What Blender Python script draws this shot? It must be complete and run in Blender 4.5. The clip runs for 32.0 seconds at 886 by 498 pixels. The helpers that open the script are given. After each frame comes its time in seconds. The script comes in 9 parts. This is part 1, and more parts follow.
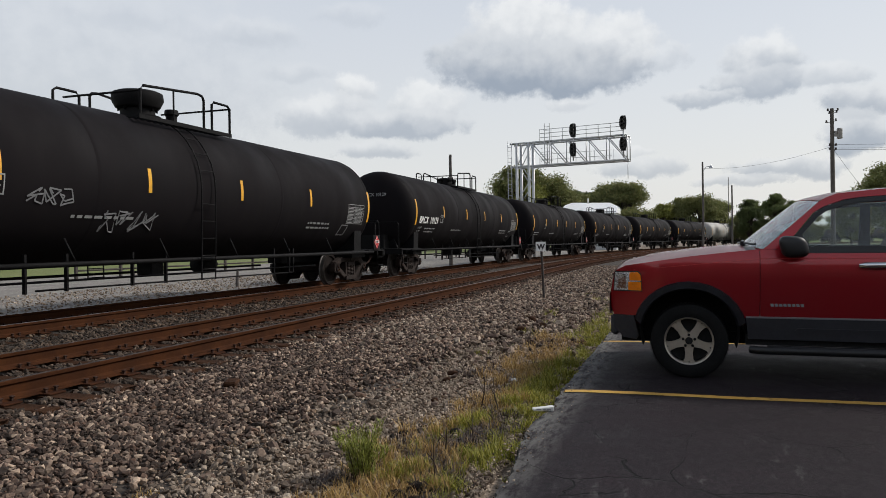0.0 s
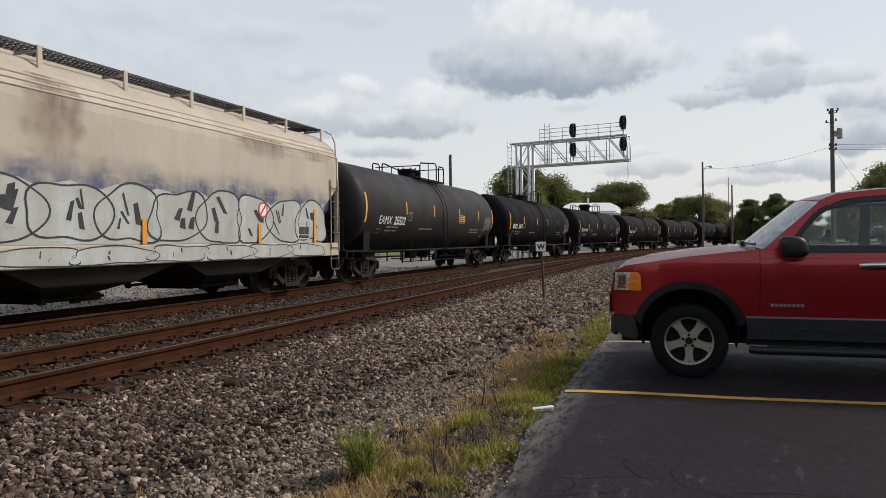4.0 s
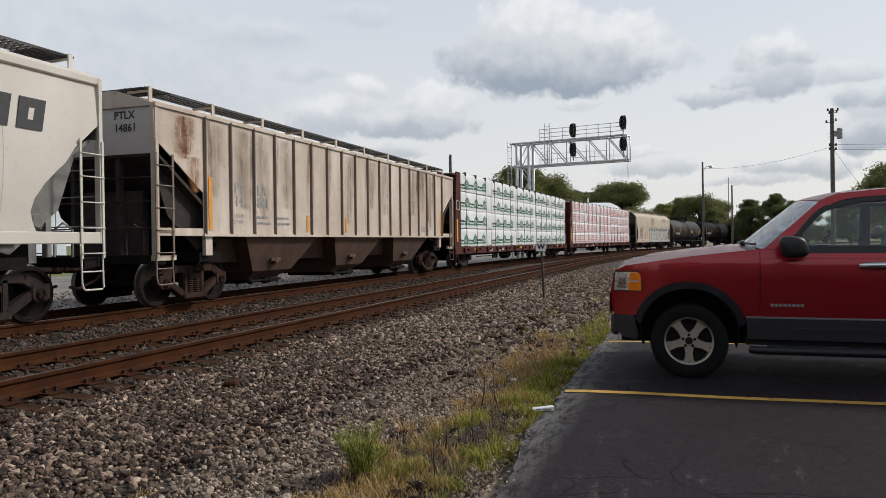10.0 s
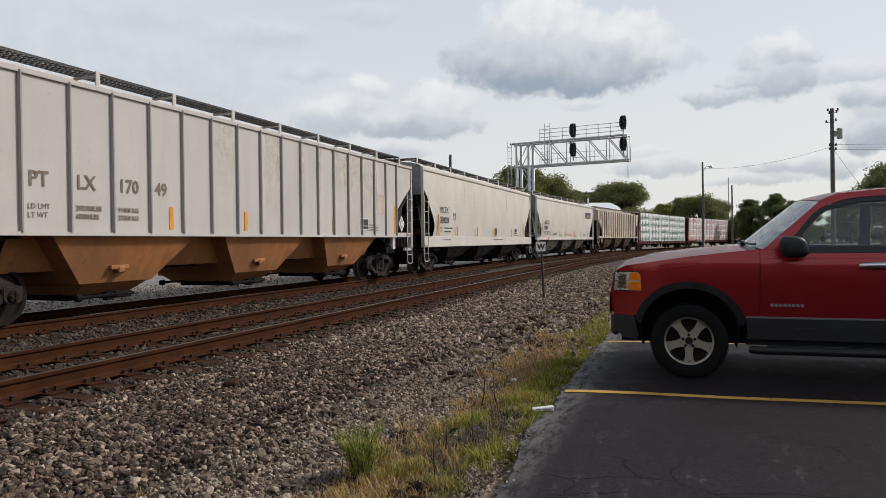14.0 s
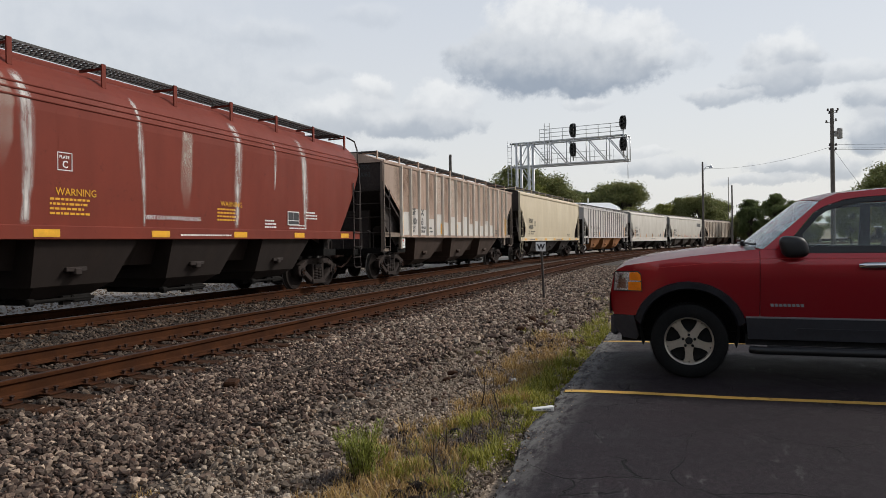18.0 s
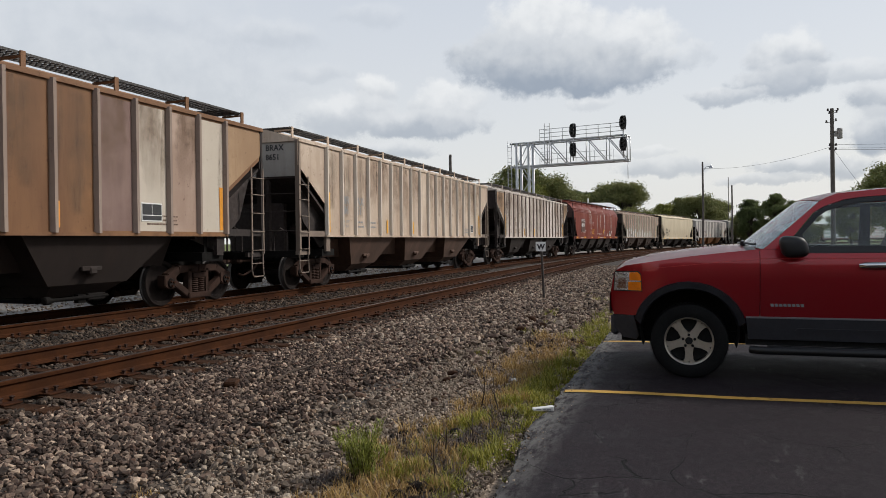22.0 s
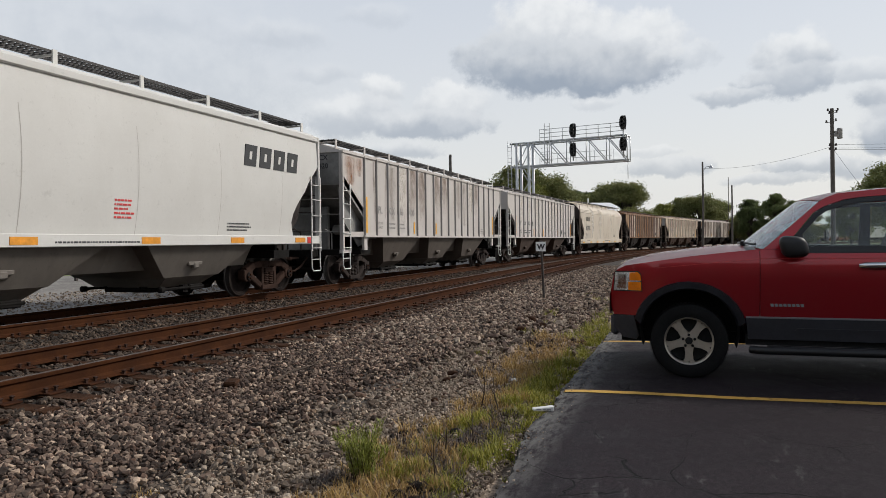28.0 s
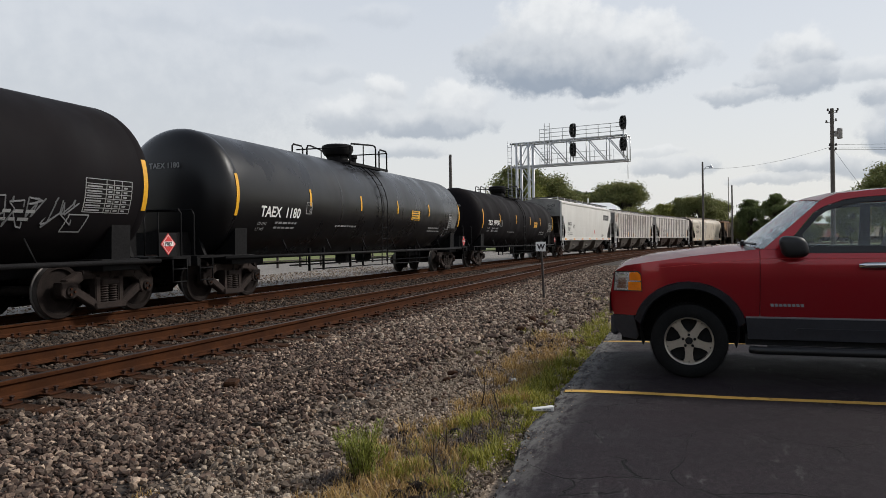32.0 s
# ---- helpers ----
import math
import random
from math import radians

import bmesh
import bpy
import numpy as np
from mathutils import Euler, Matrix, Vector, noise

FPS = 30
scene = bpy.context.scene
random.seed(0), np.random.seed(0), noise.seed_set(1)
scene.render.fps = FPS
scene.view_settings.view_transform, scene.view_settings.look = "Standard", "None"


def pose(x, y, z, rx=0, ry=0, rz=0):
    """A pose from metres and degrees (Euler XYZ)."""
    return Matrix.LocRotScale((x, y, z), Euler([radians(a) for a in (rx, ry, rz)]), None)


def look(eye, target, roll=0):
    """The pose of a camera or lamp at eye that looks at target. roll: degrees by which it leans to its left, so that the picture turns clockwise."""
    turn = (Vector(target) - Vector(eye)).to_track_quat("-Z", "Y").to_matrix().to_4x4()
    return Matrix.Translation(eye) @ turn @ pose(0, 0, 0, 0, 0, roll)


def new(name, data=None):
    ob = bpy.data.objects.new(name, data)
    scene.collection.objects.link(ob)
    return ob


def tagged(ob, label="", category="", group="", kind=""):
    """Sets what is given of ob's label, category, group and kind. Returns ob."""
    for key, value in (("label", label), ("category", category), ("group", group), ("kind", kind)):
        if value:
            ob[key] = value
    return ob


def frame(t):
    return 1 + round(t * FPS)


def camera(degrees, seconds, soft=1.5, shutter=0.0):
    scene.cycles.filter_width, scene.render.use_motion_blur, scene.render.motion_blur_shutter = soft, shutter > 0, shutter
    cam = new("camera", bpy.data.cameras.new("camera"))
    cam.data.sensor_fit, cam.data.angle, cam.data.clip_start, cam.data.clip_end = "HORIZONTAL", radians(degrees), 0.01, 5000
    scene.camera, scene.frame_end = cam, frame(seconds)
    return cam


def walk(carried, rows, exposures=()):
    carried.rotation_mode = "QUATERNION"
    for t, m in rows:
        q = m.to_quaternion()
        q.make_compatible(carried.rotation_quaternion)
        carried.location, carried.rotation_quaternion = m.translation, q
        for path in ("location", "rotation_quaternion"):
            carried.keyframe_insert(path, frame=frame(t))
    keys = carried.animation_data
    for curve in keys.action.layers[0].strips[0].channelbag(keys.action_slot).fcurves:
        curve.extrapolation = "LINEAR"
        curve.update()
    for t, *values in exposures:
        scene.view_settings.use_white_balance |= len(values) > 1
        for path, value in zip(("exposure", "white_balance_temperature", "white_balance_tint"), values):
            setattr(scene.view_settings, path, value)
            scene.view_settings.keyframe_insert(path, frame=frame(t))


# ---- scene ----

# ---- camera ----
EYE = Vector((0.0, 0.0, 1.37))
YAW, PITCH = 0.3288, -0.0103
cam = camera(62.855, 32.0, 0.5)
AIM = EYE + Vector((math.cos(PITCH) * math.cos(YAW), math.cos(PITCH) * math.sin(YAW), math.sin(PITCH)))
walk(cam, [(0.0, look(EYE, AIM, -0.653)), (32.0, look(EYE, AIM, -0.653))])

# ---- the lie of the track: straight, then a bend away to the side ----
RAIL = 0.14                     # top of the rails over the parking lot
NEAR_TRACK, FAR_TRACK = 6.738, 10.923
BEND_FROM, BEND_TO, BEND = 31.77, 300.0, 0.0031
GAUGE = 1.505


def track(s, d):
    """Place and heading on a line d metres to the side of the camera, s metres along it."""
    u = min(max(s - BEND_FROM, 0.0), BEND_TO - BEND_FROM)
    a = BEND * u
    x = min(s, BEND_FROM) + math.sin(a) / BEND
    y = -(1 - math.cos(a)) / BEND
    over = max(s - BEND_TO, 0.0)
    x, y = x + over * math.cos(a), y - over * math.sin(a)
    return x + math.sin(a) * d, y + math.cos(a) * d, -a


def run(t):
    """How far the train has rolled at t seconds."""
    u = (t - 16) / 16
    return 13.2381 * (t - 16) - 0.524 * u * u - 0.5675 * u ** 3


# ---- light ----
SUN_WAY = Vector((0.42, -0.66, 0.66)).normalized()
world = bpy.data.worlds.new("world")
scene.world = world
world.use_nodes = True
wn, wl = world.node_tree.nodes, world.node_tree.links
wn.clear()
sky = wn.new("ShaderNodeTexSky")
sky.sky_type = "NISHITA"
sky.sun_disc = False
sky.sun_elevation = math.asin(SUN_WAY.z)
sky.sun_rotation = math.atan2(SUN_WAY.x, SUN_WAY.y)
sky.air_density, sky.dust_density = 1.2, 3.0
sky_part = wn.new("ShaderNodeBackground")
sky_part.inputs[1].default_value = 0.02
wl.new(sky.outputs[0], sky_part.inputs[0])
veil = wn.new("ShaderNodeBackground")
veil.inputs[1].default_value = 0.72
geo_in = wn.new("ShaderNodeTexCoord")
split = wn.new("ShaderNodeSeparateXYZ")
wl.new(geo_in.outputs["Generated"], split.inputs[0])
ramp = wn.new("ShaderNodeValToRGB")
ramp.color_ramp.elements[0].position, ramp.color_ramp.elements[0].color = 0.0, (1.0, 1.0, 0.985, 1)
ramp.color_ramp.elements[1].position, ramp.color_ramp.elements[1].color = 0.42, (0.74, 0.80, 0.90, 1)
zenith = ramp.color_ramp.elements.new(0.9)
zenith.color = (0.24, 0.27, 0.33, 1)
wl.new(split.outputs[2], ramp.inputs[0])
wl.new(ramp.outputs[0], veil.inputs[0])
both = wn.new("ShaderNodeAddShader")
wl.new(sky_part.outputs[0], both.inputs[0])
wl.new(veil.outputs[0], both.inputs[1])
world_out = wn.new("ShaderNodeOutputWorld")
wl.new(both.outputs[0], world_out.inputs[0])

sun_data = bpy.data.lights.new("sun", "SUN")
sun_data.energy, sun_data.angle, sun_data.color = 3.0, radians(8), (1.0, 0.96, 0.9)
sun = new("sun", sun_data)
sun.matrix_world = look(SUN_WAY * 50, (0, 0, 0))
scene.view_settings.exposure = 0.0


# ---- materials ----
def node_mat(name):
    m = bpy.data.materials.new(name)
    m.use_nodes = True
    n, l = m.node_tree.nodes, m.node_tree.links
    return m, n, l, n["Principled BSDF"]


def noise_node(n, l, scale, detail=5.0, rough=0.6, stretch=None, coord="Object"):
    tc = n.new("ShaderNodeTexCoord")
    nz = n.new("ShaderNodeTexNoise")
    nz.inputs["Scale"].default_value, nz.inputs["Detail"].default_value = scale, detail
    nz.inputs["Roughness"].default_value = rough
    if stretch:
        mp = n.new("ShaderNodeMapping")
        mp.inputs["Scale"].default_value = stretch
        l.new(tc.outputs[coord], mp.inputs[0])
        l.new(mp.outputs[0], nz.inputs["Vector"])
    else:
        l.new(tc.outputs[coord], nz.inputs["Vector"])
    return nz


def remap(n, l, socket, lo, hi, a=0.0, b=1.0):
    mr = n.new("ShaderNodeMapRange")
    mr.inputs[1].default_value, mr.inputs[2].default_value = lo, hi
    mr.inputs[3].default_value, mr.inputs[4].default_value = a, b
    l.new(socket, mr.inputs[0])
    return mr.outputs[0]


def mixed(n, l, fac, a, b, kind="MIX"):
    mx = n.new("ShaderNodeMix")
    mx.data_type, mx.blend_type = "RGBA", kind
    for sock, v in ((mx.inputs[0], fac), (mx.inputs[6], a), (mx.inputs[7], b)):
        if isinstance(v, (int, float)):
            sock.default_value = v
        elif isinstance(v, tuple):
            sock.default_value = (*v, 1) if len(v) == 3 else v
        else:
            l.new(v, sock)
    return mx.outputs[2]


def bump_to(n, l, bsdf, socket, strength, distance):
    bp = n.new("ShaderNodeBump")
    bp.inputs["Strength"].default_value, bp.inputs["Distance"].default_value = strength, distance
    l.new(socket, bp.inputs["Height"])
    l.new(bp.outputs[0], bsdf.inputs["Normal"])


def plain(name, col, rough=0.6, metal=0.0, vary=0.25, scale=6.0, bump=0.15, dist=0.004, spec=0.5):
    """A surface of one colour with fine and coarse variation."""
    m, n, l, b = node_mat(name)
    a = noise_node(n, l, scale)
    f = noise_node(n, l, scale * 9, 3)
    c = mixed(n, l, remap(n, l, a.outputs[0], 0.3, 0.7), tuple(x * (1 - vary) for x in col), tuple(min(1, x * (1 + vary)) for x in col))
    c = mixed(n, l, remap(n, l, f.outputs[0], 0.35, 0.65, 0.0, 0.35), c, tuple(x * (1 - vary) for x in col))
    l.new(c, b.inputs["Base Color"])
    l.new(remap(n, l, f.outputs[0], 0.3, 0.7, max(0.03, rough - 0.1), min(1, rough + 0.1)), b.inputs["Roughness"])
    b.inputs["Metallic"].default_value = metal
    b.inputs["Specular IOR Level"].default_value = spec
    if bump:
        bump_to(n, l, b, f.outputs[0], bump, dist)
    return m


def weathered(name, col, dirt, amount=0.5, rough=0.5, blotch=0.35, dents=0.3, spec=0.4, fine_runs=0.7):
    """Painted steel of a freight car: rain streaks, blotches of grime and slightly dented sheets."""
    m, n, l, b = node_mat(name)
    rnd = random.Random(name)
    away = (rnd.uniform(-40, 40), rnd.uniform(-40, 40), rnd.uniform(-40, 40))

    def field(scale, detail, rough_of, stretch=(1, 1, 1)):
        nz = noise_node(n, l, scale, detail, rough_of, stretch)
        nz.inputs["Vector"].links[0].from_node.inputs["Location"].default_value = away
        return nz.outputs[0]
    half_dirt = tuple(0.55 * x + 0.45 * y for x, y in zip(dirt, col))
    soft, bl, fine = field(0.9, 5, 0.55, (1, 1, 0.35)), field(blotch * 1.7, 7, 0.66), field(26, 5, 0.7)
    runs, chips = field(3.0, 6, 0.62, (1, 1, 0.13)), field(6.5, 9, 0.78)
    c = mixed(n, l, remap(n, l, fine, 0.38, 0.70, 0, 0.22), col, tuple(x * 0.8 for x in col))
    c = mixed(n, l, remap(n, l, soft, 0.38, 0.62, 0, amount * 0.75), c, half_dirt)
    c = mixed(n, l, remap(n, l, runs, 0.46, 0.70, 0, amount * fine_runs * 0.8), c, dirt)
    c = mixed(n, l, remap(n, l, bl, 0.43, 0.62, 0, amount * 0.9), c, half_dirt)
    c = mixed(n, l, remap(n, l, chips, 0.58, 0.68, 0, amount * 0.8), c, tuple(x * 0.75 for x in dirt))
    l.new(c, b.inputs["Base Color"])
    l.new(remap(n, l, soft, 0.3, 0.7, rough - 0.1, min(1, rough + 0.2)), b.inputs["Roughness"])
    b.inputs["Specular IOR Level"].default_value = spec
    dn = noise_node(n, l, 0.9, 2, 0.4)
    bump_to(n, l, b, dn.outputs[0], dents, 0.03)
    return m


def rust_mat(name, a, c, rough=0.85):
    m, n, l, b = node_mat(name)
    big = noise_node(n, l, 3, 6, 0.65)
    fine = noise_node(n, l, 40, 4, 0.6)
    k = mixed(n, l, remap(n, l, big.outputs[0], 0.35, 0.65), a, c)
    k = mixed(n, l, remap(n, l, fine.outputs[0], 0.4, 0.7, 0, 0.5), k, tuple(x * 0.5 for x in a))
    l.new(k, b.inputs["Base Color"])
    b.inputs["Roughness"].default_value = rough
    b.inputs["Specular IOR Level"].default_value = 0.08
    bump_to(n, l, b, fine.outputs[0], 0.4, 0.004)
    return m


M = {}
M["rail_side"] = rust_mat("rail_side", (0.062, 0.022, 0.008), (0.034, 0.013, 0.006))
M["rail_top"] = plain("rail_top", (0.085, 0.07, 0.066), 0.42, 0.8, 0.2, 10, 0.05)
M["tie"] = plain("tie", (0.045, 0.021, 0.011), 0.9, 0, 0.5, 5, 0.6, 0.012, 0.1)
M["plate"] = rust_mat("plate", (0.07, 0.025, 0.010), (0.035, 0.015, 0.009))
M["spike"] = rust_mat("spike", (0.07, 0.035, 0.025), (0.04, 0.025, 0.02))
M["bogie"] = plain("bogie", (0.027, 0.0185, 0.0155), 0.85, 0, 0.45, 4, 0.3, 0.006, 0.25)
M["bogie_rust"] = rust_mat("bogie_rust", (0.058, 0.033, 0.025), (0.024, 0.0155, 0.0125))
M["wheel"] = plain("wheel", (0.015, 0.0105, 0.009), 0.85, 0.0, 0.45, 5, 0.2, 0.004, 0.15)
M["tread"] = plain("tread", (0.11, 0.10, 0.095), 0.6, 0.6, 0.15, 8, 0.0)
M["black_steel"] = plain("black_steel", (0.006, 0.0055, 0.006), 0.7, 0, 0.4, 3, 0.2, 0.004, 0.15)
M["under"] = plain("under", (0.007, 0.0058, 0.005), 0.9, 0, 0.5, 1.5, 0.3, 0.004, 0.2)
M["grating"] = plain("grating", (0.07, 0.066, 0.064), 0.6, 0.5, 0.2, 8, 0.1)
M["white_paint"] = plain("white_paint", (0.72, 0.71, 0.68), 0.5, 0, 0.15, 3, 0.05)
M["letter_white"] = plain("letter_white", (0.75, 0.74, 0.72), 0.6, 0, 0.15, 9, 0.0)
M["letter_grey"] = plain("letter_grey", (0.28, 0.28, 0.28), 0.6, 0, 0.2, 9, 0.0)
M["letter_black"] = plain("letter_black", (0.03, 0.03, 0.032), 0.6, 0, 0.3, 9, 0.0)
M["chalk_faint"] = plain("chalk_faint", (0.13, 0.13, 0.135), 0.8, 0, 0.3, 9, 0.0)
M["letter_brown"] = plain("letter_brown", (0.16, 0.10, 0.07), 0.7, 0, 0.3, 9, 0.0)
M["yellow"] = plain("yellow", (0.72, 0.36, 0.015), 0.45, 0, 0.15, 9, 0.0)
M["orange"] = plain("orange", (0.70, 0.28, 0.02), 0.5, 0, 0.2, 9, 0.0)
def run_mat(name, col, strength=1.0, soft=False):
    """A ragged run of wash or rust that thins out to its edges."""
    m, n, l, b = node_mat(name)
    fine = noise_node(n, l, 2.6 if soft else 9, 7, 0.7, (1.0, 1.0, 0.38 if soft else 0.10))
    blot = noise_node(n, l, 3, 4, 0.6)
    uv = n.new("ShaderNodeUVMap")
    uv.uv_map = "run"
    sp = n.new("ShaderNodeSeparateXYZ")
    l.new(uv.outputs[0], sp.inputs[0])
    edge = n.new("ShaderNodeMath")
    edge.operation = "PINGPONG"
    l.new(sp.outputs[0], edge.inputs[0])
    edge.inputs[1].default_value = 0.5
    ends = n.new("ShaderNodeMath")
    ends.operation = "PINGPONG"
    l.new(sp.outputs[1], ends.inputs[0])
    ends.inputs[1].default_value = 0.5
    k = None
    for v in (remap(n, l, edge.outputs[0], 0.0, 0.15 if soft else 0.42, 0.0, strength), remap(n, l, sp.outputs[1], 0.95, 0.25) if soft else remap(n, l, ends.outputs[0], 0.0, 0.05), remap(n, l, fine.outputs[0], 0.30, 0.66, 0.25 if soft else 0.0, 1.0), remap(n, l, blot.outputs[0], 0.3, 0.6, 0.4, 1.0)):
        if k is None:
            k = v
            continue
        mu = n.new("ShaderNodeMath")
        mu.operation = "MULTIPLY"
        l.new(k, mu.inputs[0])
        l.new(v, mu.inputs[1])
        k = mu.outputs[0]
    b.inputs["Base Color"].default_value = (*col, 1)
    b.inputs["Roughness"].default_value = 0.8
    l.new(k, b.inputs["Alpha"])
    return m


M["wash_white"] = run_mat("wash_white", (0.72, 0.70, 0.67))
M["wash_rust"] = run_mat("wash_rust", (0.30, 0.12, 0.038))
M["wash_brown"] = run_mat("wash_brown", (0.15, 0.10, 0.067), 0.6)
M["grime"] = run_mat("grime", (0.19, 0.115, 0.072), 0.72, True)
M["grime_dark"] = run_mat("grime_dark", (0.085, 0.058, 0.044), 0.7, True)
M["bleach"] = run_mat("bleach", (0.66, 0.60, 0.52), 0.6, True)
M["wash_soot"] = run_mat("wash_soot", (0.07, 0.052, 0.042), 0.7)
M["blue_haze"] = run_mat("blue_haze", (0.13, 0.16, 0.26), 0.8, True)
M["red_sign"] = plain("red_sign", (0.55, 0.03, 0.03), 0.45, 0, 0.15, 9, 0.0)


# ---- mesh helpers ----
def finish(name, bm, mats, smooth=False):
    """A mesh from a bmesh, with its materials."""
    me = bpy.data.meshes.new(name)
    bmesh.ops.recalc_face_normals(bm, faces=bm.faces)
    if smooth:
        for f in bm.faces:
            f.smooth = True
    for e in bm.edges:
        if len(e.link_faces) == 2 and e.calc_face_angle(0.0) > 0.65:
            e.smooth = False
    bm.to_mesh(me)
    bm.free()
    for m in (mats if isinstance(mats, (list, tuple)) else [mats]):
        me.materials.append(m)
    return me


def part(name, bm, material, parent=None, label="", m=None, smooth=False):
    """Links a bmesh as one mesh object under a thing or a part."""
    ob = new(name, finish(name, bm, material, smooth))
    if m is not None:
        ob.matrix_basis = m
    ob.parent = parent
    return tagged(ob, label)


def piece(name, me, parent=None, m=None, label="", material=None):
    """Links an object that shares a mesh with its likes."""
    ob = new(name, me)
    if m is not None:
        ob.matrix_basis = m
    ob.parent = parent
    if material:
        ob.material_slots[0].link = "OBJECT"
        ob.material_slots[0].material = material
    return tagged(ob, label)


def empty(name, m, label, category, group=""):
    ob = new(name)
    ob.empty_display_size = 0.3
    ob.matrix_basis = m
    return tagged(ob, label, category, group)


def box(bm, x0, x1, y0, y1, z0, z1, bevel=0.0, mat=0):
    vs = [bm.verts.new((x, y, z)) for x in (x0, x1) for y in (y0, y1) for z in (z0, z1)]
    fs = [bm.faces.new([vs[i] for i in q]) for q in ((0, 1, 3, 2), (4, 6, 7, 5), (0, 4, 5, 1), (2, 3, 7, 6), (0, 2, 6, 4), (1, 5, 7, 3))]
    for f in fs:
        f.material_index = mat
    if bevel:
        es = list({e for f in fs for e in f.edges})
        bmesh.ops.bevel(bm, geom=es, offset=bevel, segments=1, affect="EDGES", material=-1)
    return vs


def prism(bm, pts, axis, a, b, mat=0):
    """A polygon, extruded along an axis from a to b."""
    def at(p, k):
        return {"x": (k, p[0], p[1]), "y": (p[0], k, p[1]), "z": (p[0], p[1], k)}[axis]
    va = [bm.verts.new(at(p, a)) for p in pts]
    vb = [bm.verts.new(at(p, b)) for p in pts]
    n = len(pts)
    fs = [bm.faces.new(va), bm.faces.new(vb[::-1])]
    for i in range(n):
        fs.append(bm.faces.new((va[i], vb[i], vb[(i + 1) % n], va[(i + 1) % n])))
    for f in fs:
        f.material_index = mat
    return fs


def tube(bm, pts, r, n=6, mat=0, closed=True):
    """A round bar along a line of points."""
    pts = [Vector(p) for p in pts]
    rings = []
    for i, p in enumerate(pts):
        way = (pts[min(i + 1, len(pts) - 1)] - pts[max(i - 1, 0)]).normalized()
        up = Vector((0, 0, 1)) if abs(way.z) < 0.9 else Vector((1, 0, 0))
        u = way.cross(up).normalized()
        w = way.cross(u)
        rr = r[i] if isinstance(r, (list, tuple)) else r
        rings.append([bm.verts.new(p + (u * math.cos(2 * math.pi * k / n) + w * math.sin(2 * math.pi * k / n)) * rr) for k in range(n)])
    for a, b in zip(rings, rings[1:]):
        for k in range(n):
            f = bm.faces.new((a[k], a[(k + 1) % n], b[(k + 1) % n], b[k]))
            f.material_index, f.smooth = mat, True
    for ring in (rings[0], rings[-1]):
        bm.faces.new(ring).material_index = mat


def lathe(bm, profile, n, axis="y", centre=(0, 0, 0), mat=0, smooth=True, caps=True):
    """Turns a profile of (along, radius) about an axis."""
    c = Vector(centre)
    rings = []
    for al, r in profile:
        ring = []
        for k in range(n):
            a = 2 * math.pi * k / n
            v = {"y": (r * math.cos(a), al, r * math.sin(a)), "x": (al, r * math.cos(a), r * math.sin(a)), "z": (r * math.cos(a), r * math.sin(a), al)}[axis]
            ring.append(bm.verts.new(c + Vector(v)))
        rings.append(ring)
    for a, b in zip(rings, rings[1:]):
        for k in range(n):
            f = bm.faces.new((a[k], a[(k + 1) % n], b[(k + 1) % n], b[k]))
            f.material_index, f.smooth = mat, smooth
    for ring in (rings[0], rings[-1]) if caps else ():
        bm.faces.new(ring).material_index = mat


def strip(bm, rows, mat=0, smooth=True):
    """A sheet through rows of points."""
    vs = [[bm.verts.new(p) for p in row] for row in rows]
    for a, b in zip(vs, vs[1:]):
        for i in range(len(a) - 1):
            f = bm.faces.new((a[i], a[i + 1], b[i + 1], b[i]))
            f.material_index, f.smooth = mat, smooth


LETTERS = {}


def letters(text, size, squeeze=1.0, bold=0.02):
    """A mesh of lettering that stands upright and is read from the -y side."""
    if "M" in text or "W" in text:
        bold = min(bold, 0.0) if bold < 0.05 else bold
    key = (text, size, squeeze, bold)
    if key not in LETTERS:
        cu = bpy.data.curves.new("lettering", "FONT")
        cu.body, cu.size, cu.extrude, cu.resolution_u, cu.offset = text, size, 0.001, 2, size * bold
        tmp = bpy.data.objects.new("lettering", cu)
        me = bpy.data.meshes.new_from_object(tmp)
        bpy.data.objects.remove(tmp)
        me.transform(Matrix.Diagonal((squeeze, 1, 1, 1)))
        me.transform(pose(0, 0, 0, 90))
        me.materials.clear()
        me.materials.append(M["letter_black"])
        LETTERS[key] = me
    return LETTERS[key]


def lettering(text, size, parent, x, y, z, material, squeeze=1.0, turn=0, lean=0):
    me = letters(text, size, squeeze)
    return piece("lettering", me, parent, pose(x, y, z, lean, 0, turn), "", material)


def bars(bm, x, z, rows, width, h, gap, seed, y=0.0):
    """Small lines of writing too fine to read, as broken bars."""
    rnd = random.Random(seed)
    for i in range(rows):
        k = x
        yi = y(z - i * gap + h) if callable(y) else y
        while k < x + width * rnd.uniform(0.75, 1.0):
            w = rnd.uniform(0.5, 1.8) * h * 1.6
            box(bm, k, k + w, yi - 0.003, yi + 0.003, z - i * gap, z - i * gap + h)
            k += w + h * 0.7


